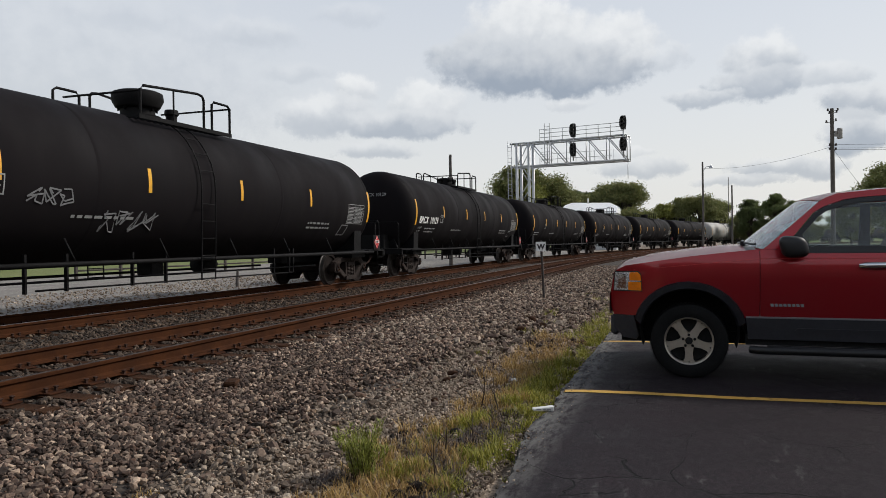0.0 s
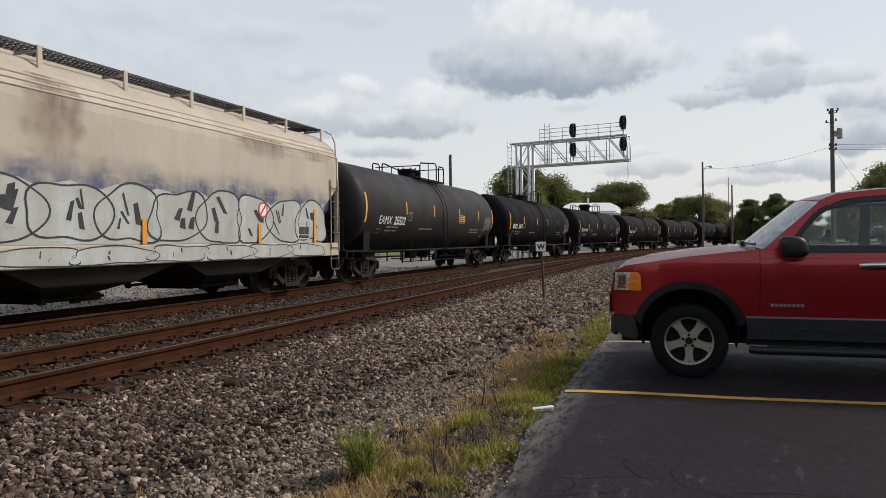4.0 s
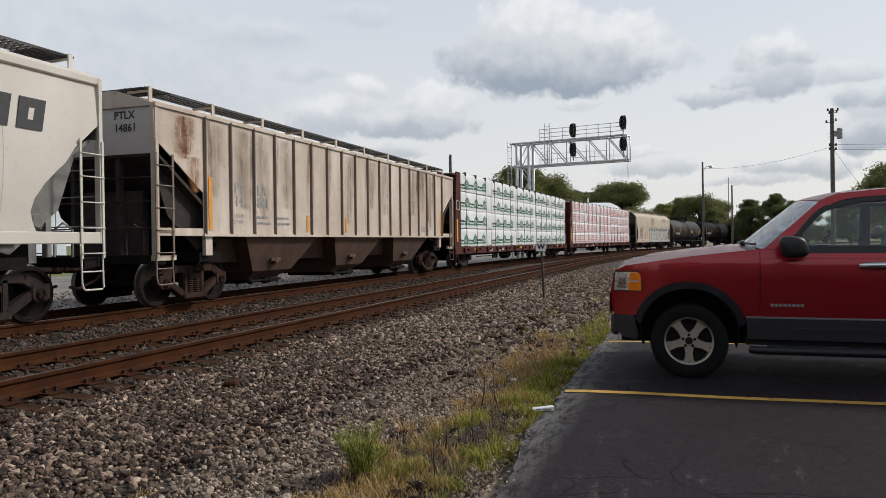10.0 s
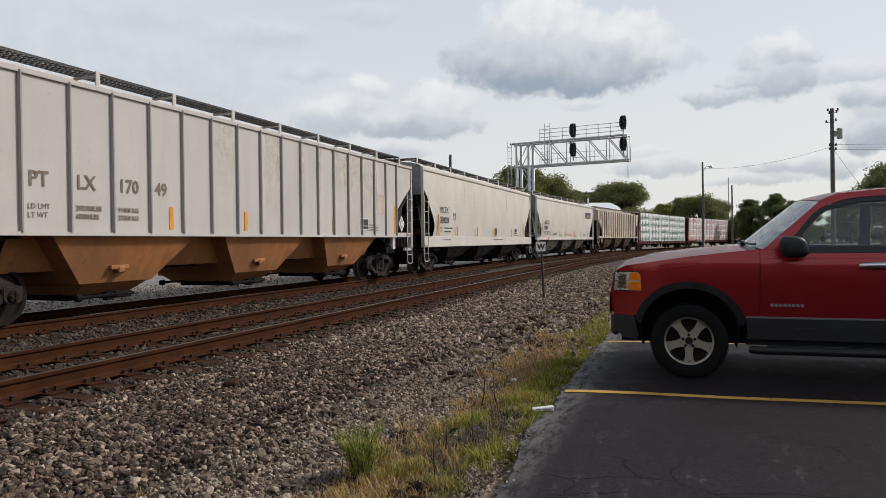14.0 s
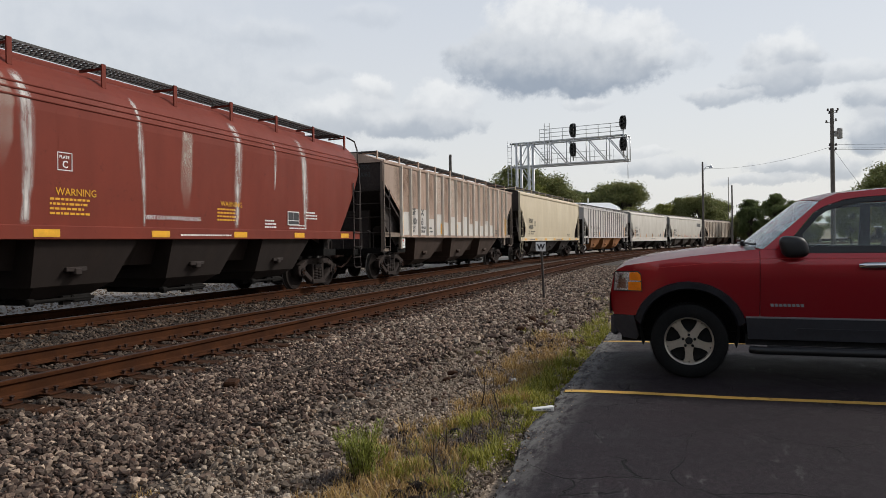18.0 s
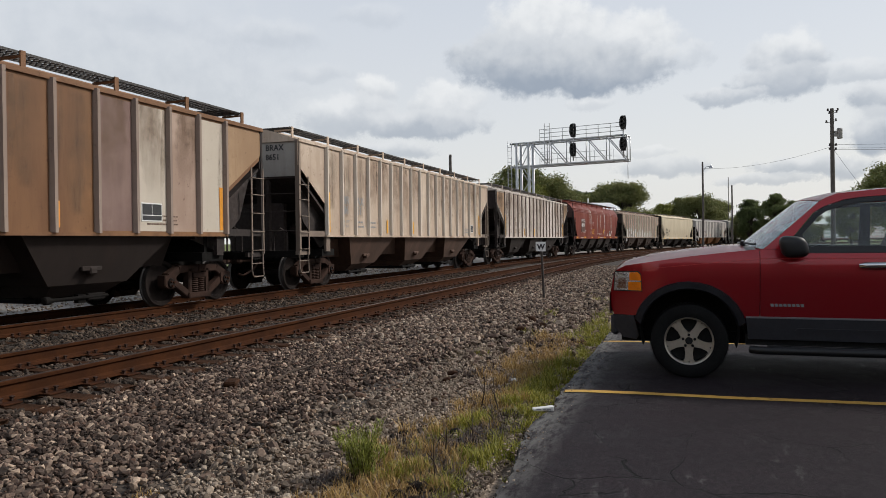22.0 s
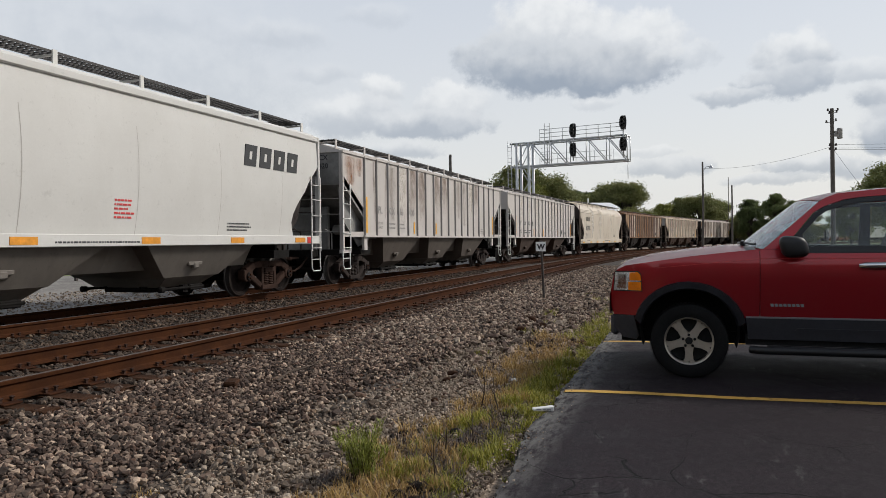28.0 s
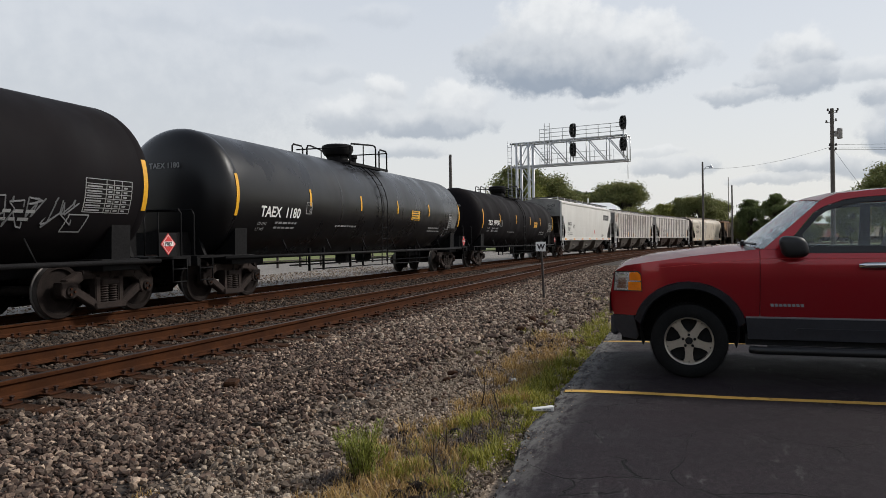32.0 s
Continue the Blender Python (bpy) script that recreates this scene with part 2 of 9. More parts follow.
# ---- rolling stock: the parts that all cars share ----
def bogie_meshes():
    out = {}
    bm = bmesh.new()                                   # bolster and axle gear
    box(bm, -0.2, 0.2, -1.0, 1.0, 0.5, 0.72, 0.03)
    box(bm, -0.32, 0.32, -0.35, 0.35, 0.66, 0.82, 0.03)
    for k in (-0.55, 0.55):
        box(bm, k - 0.06, k + 0.06, -0.8, 0.8, 0.42, 0.52, 0.01)
    out["bolster"] = finish("bogie", bm, M["bogie"])
    bm = bmesh.new()                                   # cast side frame, openings between its members
    def member(p, q, w0, w1, y0=-0.08, y1=0.08):
        p, q = Vector((p[0], 0, p[1])), Vector((q[0], 0, q[1]))
        way = (q - p).normalized()
        nrm = Vector((-way.z, 0, way.x))
        prism(bm, [((a).x, (a).z) for a in (p + nrm * w0, q + nrm * w1, q - nrm * w1, p - nrm * w0)], "y", y0, y1)
    for sgn in (-1, 1):
        member((0, 0.74), (sgn * 0.62, 0.72), 0.07, 0.075)
        member((sgn * 0.6, 0.72), (sgn * 0.92, 0.56), 0.08, 0.1)
        member((sgn * 0.82, 0.50), (sgn * 0.30, 0.19), 0.075, 0.07)
        member((sgn * 0.27, 0.73), (sgn * 0.27, 0.16), 0.06, 0.06)
        prism(bm, [(sgn * 0.72, 0.62), (sgn * 1.08, 0.62), (sgn * 1.08, 0.40), (sgn * 1.0, 0.34), (sgn * 0.80, 0.34), (sgn * 0.72, 0.42)], "y", -0.1, 0.09)
    member((-0.36, 0.17), (0.36, 0.17), 0.06, 0.06, -0.12, 0.12)
    bmesh.ops.bevel(bm, geom=bm.edges[:], offset=0.016, segments=2, affect="EDGES")
    out["side"] = finish("side_frame", bm, M["bogie"])
    bm = bmesh.new()                                   # spring nest with the bolster's end above
    for x in (-0.105, 0.105):
        lathe(bm, [(0.23 + 0.0215 * i, 0.100 if i % 2 else 0.076) for i in range(15)], 12, "z", (x, -0.02, 0))
    box(bm, -0.2, 0.2, -0.11, 0.1, 0.53, 0.64, 0.015)
    out["spring"] = finish("spring_nest", bm, M["bogie"])
    bm = bmesh.new()                                   # wheelset: two wheels, axle, bearing caps with bolts
    prof = [(-0.065, 0.10), (-0.075, 0.12), (-0.03, 0.17), (-0.02, 0.36), (-0.068, 0.385), (-0.068, 0.452), (-0.06, 0.459)]
    tread = [(-0.06, 0.459), (0.03, 0.463), (0.04, 0.487), (0.066, 0.487)]
    back = [(0.066, 0.487), (0.066, 0.40), (0.03, 0.37), (0.02, 0.2), (0.07, 0.14)]
    for sgn in (-1, 1):
        for mat, pr in ((0, prof), (1, tread), (0, back)):
            c = (0, sgn * 0.79, 0)
            lathe(bm, [((a if sgn < 0 else -a), r) for a, r in pr], 32, "y", c, mat, True, False)
    lathe(bm, [(-1.06, 0.075), (-0.8, 0.085), (0.8, 0.085), (1.06, 0.075)], 12, "y")
    for sgn in (-1, 1):
        lathe(bm, [(sgn * 0.93, 0.10), (sgn * 1.10, 0.10), (sgn * 1.12, 0.085)], 14, "y", (0, 0, 0), 0)
        for k in range(3):
            a = 2 * math.pi * k / 3
            lathe(bm, [(sgn * 1.11, 0.024), (sgn * 1.145, 0.022)], 6, "y", (0.052 * math.cos(a), 0, 0.052 * math.sin(a)), 2)
    out["wheels"] = finish("wheelset", bm, [M["wheel"], M["tread"], M["plate"]])
    return out


BOGIE = bogie_meshes()
WHEELS = []            # (wheelset, its place on the bogie, the car's own place in the train)


def bogie(car, x, s_car, material=None):
    b = piece("bogie", BOGIE["bolster"], car, pose(x, 0, 0), "", material)
    for sgn in (-1, 1):
        piece("side_frame", BOGIE["side"], b, pose(0, sgn * 0.99, 0, 0, 0, 0 if sgn < 0 else 180), "", material)
        piece("spring_nest", BOGIE["spring"], b, pose(0, sgn * 0.99, 0, 0, 0, 0 if sgn < 0 else 180), "", material)
        w = piece("wheelset", BOGIE["wheels"], b, pose(sgn * 0.895, 0, 0.459))
        WHEELS.append((w, sgn * 0.895, s_car))


def gear_meshes():
    out = {}
    bm = bmesh.new()                                   # coupler with shank and knuckle
    box(bm, -0.75, 0.22, -0.11, 0.11, 0.70, 0.92, 0.02)
    box(bm, 0.18, 0.42, -0.17, 0.13, 0.66, 0.96, 0.05)
    box(bm, 0.36, 0.52, -0.2, -0.06, 0.68, 0.94, 0.04)
    tube(bm, [(-0.3, 0.3, 0.75), (0.1, 0.32, 0.5), (0.45, 0.3, 0.38), (0.62, 0.26, 0.42)], 0.03)
    out["coupler"] = finish("coupler", bm, M["bogie_rust"])
    bm = bmesh.new()                                   # ladder, origin at the foot, in the xz plane
    for x in (0.0, 0.46):
        box(bm, x - 0.022, x + 0.022, -0.03, -0.012, 0.0, 1.95)
    for z in (0.08, 0.5, 0.92, 1.34, 1.72):
        tube(bm, [(-0.02, -0.035, z), (0.48, -0.035, z)], 0.0125)
    out["ladder"] = finish("ladder", bm, M["white_paint"])
    bm = bmesh.new()                                   # sill step below it
    tube(bm, [(0.0, -0.02, 0.04), (0.0, -0.03, -0.4), (0.01, -0.05, -0.49), (0.05, -0.05, -0.52), (0.40, -0.05, -0.52), (0.44, -0.05, -0.49), (0.45, -0.03, -0.4), (0.45, -0.02, 0.04)], 0.016, 8)
    tube(bm, [(0.0, -0.03, -0.22), (0.45, -0.03, -0.22)], 0.013)
    out["step"] = finish("sill_step", bm, M["white_paint"])
    bm = bmesh.new()                                   # brake rigging cylinder
    lathe(bm, [(-0.25, 0.10), (-0.2, 0.14), (0.25, 0.14), (0.3, 0.06)], 12, "x")
    tube(bm, [(0.2, 0, 0), (1.2, 0.1, -0.05)], 0.025)
    box(bm, -0.6, -0.3, -0.12, 0.12, -0.12, 0.12, 0.02)
    out["brake"] = finish("brake_cylinder", bm, M["under"])
    return out


GEAR = gear_meshes()
CARS = []              # (car, place of its centre in the train, half the distance of its bogies)


def car_base(name, s, half, bogie_in, label, category, group, rust=None, reach=0.12):
    car = empty(name, pose(0, 0, 0), label, category, group)
    CARS.append((car, s, half - bogie_in))
    for sgn in (-1, 1):
        bogie(car, sgn * (half - bogie_in), s, rust)
        piece("coupler", GEAR["coupler"], car, pose(sgn * (half + reach), 0, 0.06, 0, 0, 0 if sgn > 0 else 180))
    return car


def end_gear(car, half, width, paint, foot=1.0):
    """Ladders, steps, grab irons and corner posts at both ends."""
    for sx in (-1, 1):
        for sy in (-1, 1):
            x0 = sx * half - (0.46 if sx > 0 else 0.0)
            piece("ladder", GEAR["ladder"], car, pose(x0, sy * (width - 0.02), foot), "", paint)
            piece("sill_step", GEAR["step"], car, pose(x0, sy * (width - 0.04), foot), "", paint)


def grating_mesh(length, bays):
    """A running board of expanded metal on posts: slats with light between."""
    bm = bmesh.new()
    n = int(length / 0.10)
    for i in range(n):
        x = -length / 2 + i * length / n
        box(bm, x, x + 0.022, 0.0, 0.5, 0.005, 0.022)
    for y in (0.0, 0.16, 0.33, 0.48):
        box(bm, -length / 2, length / 2, y, y + 0.018, -0.01, 0.03)
    return finish("running_board", bm, M["grating"])


GRATES = {}


def roof_walk(car, length, z, y_out, paint, roof_z):
    key = round(length, 1)
    if key not in GRATES:
        GRATES[key] = grating_mesh(key, 10)
    for sy in (-1, 1):
        piece("running_board", GRATES[key], car, pose(0, sy * y_out, z, 0, 0, 0 if sy < 0 else 180))
        bm = bmesh.new()
        k = 10
        box(bm, -0.045, 0.045, sy * (y_out + 0.02) - 0.015, sy * (y_out + 0.02) + 0.015, roof_z, z + 0.04)
        prism(bm, [(sy * y_out, z - 0.02), (sy * (y_out - 0.5), z - 0.02), (sy * (y_out - 0.5), z - 0.07), (sy * y_out, z - 0.05)], "x", -0.02, 0.02)
        me = finish("board_bracket", bm, paint)
        for i in range(k):
            piece("board_bracket", me, car, pose(-key / 2 + 0.1 + (key - 0.2) * i / (k - 1), 0, 0))
    # cross boards at the ends
    for sx in (-1, 1):
        bm = bmesh.new()
        for y in (-y_out, 0, y_out - 0.03):
            box(bm, sx * (key / 2), sx * (key / 2 - 0.7), y, y + 0.03, z - 0.012, z + 0.004)
        for i in range(12):
            x = sx * (key / 2 - 0.05 - i * 0.055)
            box(bm, x - 0.012, x + 0.012, -y_out, y_out, z + 0.002, z + 0.028)
        tagged(part("end_board", bm, M["grating"], car), kind="stuff")


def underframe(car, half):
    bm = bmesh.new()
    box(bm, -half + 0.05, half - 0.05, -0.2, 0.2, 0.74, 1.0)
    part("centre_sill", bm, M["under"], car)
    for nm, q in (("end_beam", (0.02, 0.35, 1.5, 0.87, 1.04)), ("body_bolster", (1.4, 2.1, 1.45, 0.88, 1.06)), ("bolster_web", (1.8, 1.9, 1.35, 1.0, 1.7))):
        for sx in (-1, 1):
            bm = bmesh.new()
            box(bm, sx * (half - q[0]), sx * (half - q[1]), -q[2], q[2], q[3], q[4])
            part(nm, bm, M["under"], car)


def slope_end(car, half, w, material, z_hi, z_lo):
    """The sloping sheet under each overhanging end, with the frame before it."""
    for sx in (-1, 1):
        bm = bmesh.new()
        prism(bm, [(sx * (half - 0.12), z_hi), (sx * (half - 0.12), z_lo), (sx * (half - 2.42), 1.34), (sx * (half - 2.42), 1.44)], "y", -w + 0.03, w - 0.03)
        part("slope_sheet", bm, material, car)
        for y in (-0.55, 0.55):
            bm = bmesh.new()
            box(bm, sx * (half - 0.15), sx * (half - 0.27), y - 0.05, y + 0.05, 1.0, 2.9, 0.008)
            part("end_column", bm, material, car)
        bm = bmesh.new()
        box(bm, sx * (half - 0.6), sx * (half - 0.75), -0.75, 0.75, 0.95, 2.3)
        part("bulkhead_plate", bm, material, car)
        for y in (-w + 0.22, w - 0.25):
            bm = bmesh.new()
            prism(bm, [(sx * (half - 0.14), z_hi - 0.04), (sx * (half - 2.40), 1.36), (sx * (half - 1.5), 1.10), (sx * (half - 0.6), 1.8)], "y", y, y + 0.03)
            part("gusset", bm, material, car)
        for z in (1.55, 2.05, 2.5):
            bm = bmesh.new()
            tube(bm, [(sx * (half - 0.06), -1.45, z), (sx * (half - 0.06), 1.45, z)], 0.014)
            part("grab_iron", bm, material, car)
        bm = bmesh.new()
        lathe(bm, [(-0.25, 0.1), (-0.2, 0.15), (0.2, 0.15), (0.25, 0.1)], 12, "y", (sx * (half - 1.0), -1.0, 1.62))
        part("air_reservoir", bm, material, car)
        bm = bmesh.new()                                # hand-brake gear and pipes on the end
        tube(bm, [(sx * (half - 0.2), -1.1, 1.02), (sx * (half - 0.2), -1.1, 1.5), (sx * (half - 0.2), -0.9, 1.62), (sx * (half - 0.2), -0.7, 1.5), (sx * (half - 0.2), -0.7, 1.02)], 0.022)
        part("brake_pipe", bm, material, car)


def streak(car, q, face, z0, z1):
    """A run of grime or wash down the side: ragged, with its own wandering edge."""
    x, width, lo, hi, mat = q
    rnd = random.Random(x)
    a, b = z0 + (z1 - z0) * lo, z0 + (z1 - z0) * hi
    rows, ph = [], rnd.uniform(0, 9)
    for k in range(13):
        z = b + (a - b) * k / 12
        c = x + 0.05 * math.sin(ph + z * 1.7)
        wd = width * (0.55 + 0.45 * math.sin(math.pi * min(1, (k + 2) / 13)) + rnd.uniform(-0.12, 0.12))
        rows.append([(c - wd / 2, face(z), z), (c, face(z), z), (c + wd / 2, face(z), z)])
    bm = bmesh.new()
    strip(bm, rows)
    uv = bm.loops.layers.uv.new("run")
    for f in bm.faces:
        for loop in f.loops:
            co = loop.vert.co
            k = min(range(13), key=lambda i: abs(rows[i][1][2] - co.z))
            u = (co.x - rows[k][0][0]) / max(1e-4, rows[k][2][0] - rows[k][0][0])
            loop[uv].uv = (u, k / 12)
    part("stain", bm, mat, car)


def extras(car, look_of, face, z0, z1):
    """Stains, painted fields, framed data boxes and placards that set one car apart."""
    for q in look_of.get("streaks", ()):
        streak(car, q, lambda z: face(z) - 0.002, z0, z1)
    for xa, xb, za, zb, mat in look_of.get("plates", ()):
        bm = bmesh.new()
        y = face(0.5 * (za + zb))
        box(bm, xa, xb, y - 0.006, y + 0.02, za, zb)
        part("painted_field", bm, mat, car)
    for x, z, rows, wd, mat in look_of.get("notes", ()):
        bm = bmesh.new()
        bars(bm, x, z, rows, wd, 0.035, 0.075, str(x), lambda h: face(h) + 0.003)
        tagged(part("stencil", bm, mat, car), kind="stuff")
    for x, z in look_of.get("boxes", ()):
        bm = bmesh.new()
        y = face(z + 0.16)
        box(bm, x, x + 0.54, y - 0.008, y + 0.02, z, z + 0.34, 0, 0)
        for a, b, c, d in ((0.022, 0.262, 0.12, 0.318), (0.278, 0.518, 0.12, 0.318), (0.022, 0.518, 0.022, 0.104)):
            box(bm, x + a, x + b, y - 0.012, y + 0.01, z + c, z + d, 0, 1)
        part("data_box", bm, [M["letter_white"], M["letter_black"]], car, "black box with white frame")
    for x, z, y, cols in look_of.get("placards", ()):
        bm = bmesh.new()
        for k, r_, dy in ((0, 0.25, 0.0), (1, 0.19, 0.004)):
            prism(bm, [(r_, 0), (0, r_ * 1.1), (-r_, 0), (0, -r_ * 1.1)], "y", -dy - 0.008, -dy + 0.004, k)
        box(bm, -0.05, 0.05, -0.018, -0.01, -0.06, 0.06, 0, 0)
        part("placard", bm, cols, car, "diamond-shaped placard", pose(x, y if y else face(z) - 0.004, z))


def tag_board(car, x, y, z, h):
    """White tag board with a red field and lines of fine print."""
    bm = bmesh.new()
    box(bm, x, x + 0.26, y - 0.012, y + 0.012, z, z + h, 0.004)
    board = part("tag_board", bm, M["white_paint"], car, "white steel tag board")
    bm = bmesh.new()
    box(bm, x + 0.03, x + 0.13, y - 0.016, y - 0.010, z + h - 0.10, z + h - 0.03)
    part("red_field", bm, M["red_sign"], board)
    bm = bmesh.new()
    bars(bm, x + 0.03, z + h - 0.16, 3, 0.16, 0.018, 0.04, x, y - 0.013)
    tagged(part("stencil", bm, M["letter_grey"], board), kind="stuff")
    return board


def rib_hopper(s, length, look_of, label, marks=None, bays=3, ribs=18, rust=None):
    """Covered hopper with outside posts on flat sides and sloping ends."""
    half, w = length / 2, 1.55
    paint, inner, bay_mat, post_mat = look_of["paint"], look_of["end"], look_of["bay"], look_of.get("post", look_of["paint"])
    car = car_base("covered_hopper_car", s, half, 1.72, label, "railway wagon", "cars of the freight train", rust)
    top, bottom = 3.86, 1.42
    # side sheets with the corners cut away
    for sy in (-1, 1):
        bm = bmesh.new()
        pts = [(-half, top), (-half, 3.22), (-half + 1.42, 2.27), (-half + 1.42, bottom), (half - 1.42, bottom), (half - 1.42, 2.27), (half, 3.22), (half, top)]
        prism(bm, pts, "y", sy * w, sy * (w - 0.02))
        part("side_sheet", bm, paint, car)
        bm = bmesh.new()                                # top chord and bottom angle
        box(bm, -half, half, sy * w, sy * (w + 0.04), top - 0.06, top + 0.03, 0.008)
        box(bm, -half + 1.4, half - 1.4, sy * w, sy * (w + 0.04), bottom - 0.03, bottom + 0.03)
        part("side_chord", bm, paint, car)
        for sx in (-1, 1):                              # side sill out to the ends, with its posts
            for nm, q in (("side_sill", (half, half - 1.5, w - 0.06, w, bottom - 0.02, bottom + 0.13)), ("foot_beam", (half, half - 0.6, w - 0.1, w - 0.02, 0.93, 1.03)),
                          ("end_post", (half - 0.02, half - 0.10, w - 0.1, w + 0.02, 1.0, top)), ("jacking_post", (half - 1.5, half - 1.72, w - 0.1, w - 0.02, 1.0, bottom))):
                bm = bmesh.new()
                box(bm, sx * q[0], sx * q[1], sy * q[2], sy * q[3], q[4], q[5])
                part(nm, bm, look_of.get("corner", paint), car)
            if "corner_sheet" in look_of:               # end fields in another coat
                bm = bmesh.new()
                prism(bm, [(sx * (half - 0.1), top - 0.1), (sx * (half - 0.1), 3.25), (sx * (half - 1.38), 2.40), (sx * (half - 1.38), top - 0.1)], "y", sy * w, sy * (w + 0.005))
                part("end_field", bm, look_of["corner_sheet"], car)
        bm = bmesh.new()
        # slim posts wear a dark coat that paints in the shadow lines beside them
        pw = 0.42 if look_of.get("slim") else 0.9
        prism(bm, [(0.065 * pw, 0), (0.065 * pw, sy * 0.02), (0.034 * pw, sy * (0.035 + 0.06 * pw)), (-0.034 * pw, sy * (0.035 + 0.06 * pw)), (-0.065 * pw, sy * 0.02), (-0.065 * pw, 0)], "z", bottom + 0.02, top - 0.02)
        rib = finish("side_post", bm, post_mat)
        for k, mat in look_of.get("panels", {}).items():   # fields that were repainted or stained differently
            z0, z1 = bottom + 0.06, top - 0.1
            if isinstance(mat, tuple):
                mat, z0, z1 = mat
            x0 = -half + 1.46 + (length - 2.92) * k / (ribs - 1)
            x1 = x0 + (length - 2.92) / (ribs - 1)
            bm = bmesh.new()
            box(bm, x0, x1, sy * w, sy * (w + 0.005), z0, z1)
            part("panel", bm, mat, car)
        for i in range(ribs):
            x = -half + 1.46 + (length - 2.92) * i / (ribs - 1)
            piece("side_post", rib, car, pose(x, sy * w, 0))
    # upright end sheets, roof
    for sx in (-1, 1):
        bm = bmesh.new()
        prism(bm, [(-w, 2.95), (w, 2.95), (w, top), (0.6, top + 0.30), (-0.6, top + 0.30), (-w, top)], "x", sx * (half - 0.10), sx * (half - 0.13))
        part("end_sheet", bm, look_of.get("head", paint), car)
    bm = bmesh.new()
    prism(bm, [(-w, top), (-0.6, top + 0.30), (0.6, top + 0.30), (w, top), (w, top - 0.03), (-w, top - 0.03)], "x", -half + 0.05, half - 0.05)
    part("roof", bm, paint, car)
    bm = bmesh.new()
    box(bm, -half + 1, half - 1, -0.3, 0.3, top + 0.28, top + 0.42, 0.03)
    part("hatch_cover", bm, paint, car)
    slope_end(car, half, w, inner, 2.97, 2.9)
    # under frame
    underframe(car, half)
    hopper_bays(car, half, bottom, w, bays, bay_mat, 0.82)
    end_gear(car, half - 0.02, w + 0.02, look_of.get("ladder", paint), 1.0)
    roof_walk(car, length - 0.4, 4.20, 1.2, look_of.get("bracket", paint), top)
    x, z = -half + 2.95, 2.35
    if marks:
        first, second, one_line = marks
        top_mark, num = "".join(first), "".join(second)
        mk = look_of.get("marks", M["letter_grey"])
        pitch = (length - 2.92) / (ribs - 1)
        for row, chunks in enumerate((first, second)):
            for i, txt in enumerate(chunks):
                k = look_of.get("first", 1) + i + (len(first) if one_line and row else 0)
                lettering(txt, 0.33, car, -half + 1.46 + pitch * k + 0.14, -w - 0.0105, look_of.get("mark_z", 2.15 if one_line else 2.34) - (0 if one_line else look_of.get("row_gap", 0.28) * row), mk, 1.0)
        if "end_plate" in look_of:
            bm = bmesh.new()
            box(bm, -half + 0.096, -half + 0.11, -0.68, 0.62, 3.3, 3.85)
            part("mark_plate", bm, look_of["end_plate"], car)
        mk_end = M["letter_black"]
        lettering(top_mark, 0.21, car, -half + 0.092, -0.55, 3.62, mk_end, 1, -90)
        lettering(num, 0.21, car, -half + 0.092, -0.55, 3.38, mk_end, 1, -90)
        bm = bmesh.new()
        load = look_of.get("load", (("LD LMT",), ("LT WT",)))
        k0 = look_of.get("first", 1)
        for row, chunks in enumerate(load):
            for i, txt in enumerate(chunks):
                lettering(txt, 0.12, car, -half + 1.46 + pitch * (k0 + i) + 0.12, -w - 0.0105, look_of.get("load_z", 1.80) - 0.135 * row, mk)
            for i in range(len(chunks), 3):
                bars(bm, -half + 1.46 + pitch * (k0 + i) + 0.12, look_of.get("load_z", 1.80) + 0.01 - 0.135 * row, 1, 0.5, 0.05, 0.13, num + str(i) + str(row), -w - 0.01)
        bars(bm, half - 3.8, 1.75, 3, 0.9, 0.03, 0.075, num + "b", -w - 0.01)
        tagged(part("stencil", bm, mk, car), kind="stuff")
    for k, hgt in ((-half + 1.58, 1.1), (-half + 5.6, 0.42), (-1.1, 0.42), (3.1, 0.42), (half - 1.65, 0.9)):
        bm = bmesh.new()
        box(bm, k, k + 0.11, -w - 0.014, -w - 0.006, bottom + 0.1, bottom + 0.1 + hgt)
        part("reflector", bm, look_of.get("reflector", M["yellow"]), car)
    extras(car, look_of, lambda z: -w - 0.007, bottom + 0.06, top - 0.1)
    for k in look_of.get("boards", ()):                 # white tag board under the sill
        tag_board(car, k, -w + 0.012, 1.03, 0.32)
    if "grime" in look_of:                              # soft stains, field by field; runs beside the posts paint dirt and contact shade
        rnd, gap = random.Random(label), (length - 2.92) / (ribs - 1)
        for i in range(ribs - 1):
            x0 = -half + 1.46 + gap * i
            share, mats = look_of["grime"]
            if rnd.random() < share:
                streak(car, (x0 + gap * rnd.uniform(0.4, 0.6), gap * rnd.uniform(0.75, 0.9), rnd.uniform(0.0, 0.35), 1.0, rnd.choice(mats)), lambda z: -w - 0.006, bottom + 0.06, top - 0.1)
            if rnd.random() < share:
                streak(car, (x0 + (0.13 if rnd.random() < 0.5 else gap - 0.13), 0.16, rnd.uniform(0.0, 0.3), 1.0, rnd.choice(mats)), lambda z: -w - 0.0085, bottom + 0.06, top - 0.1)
    return car


BAYS = {}


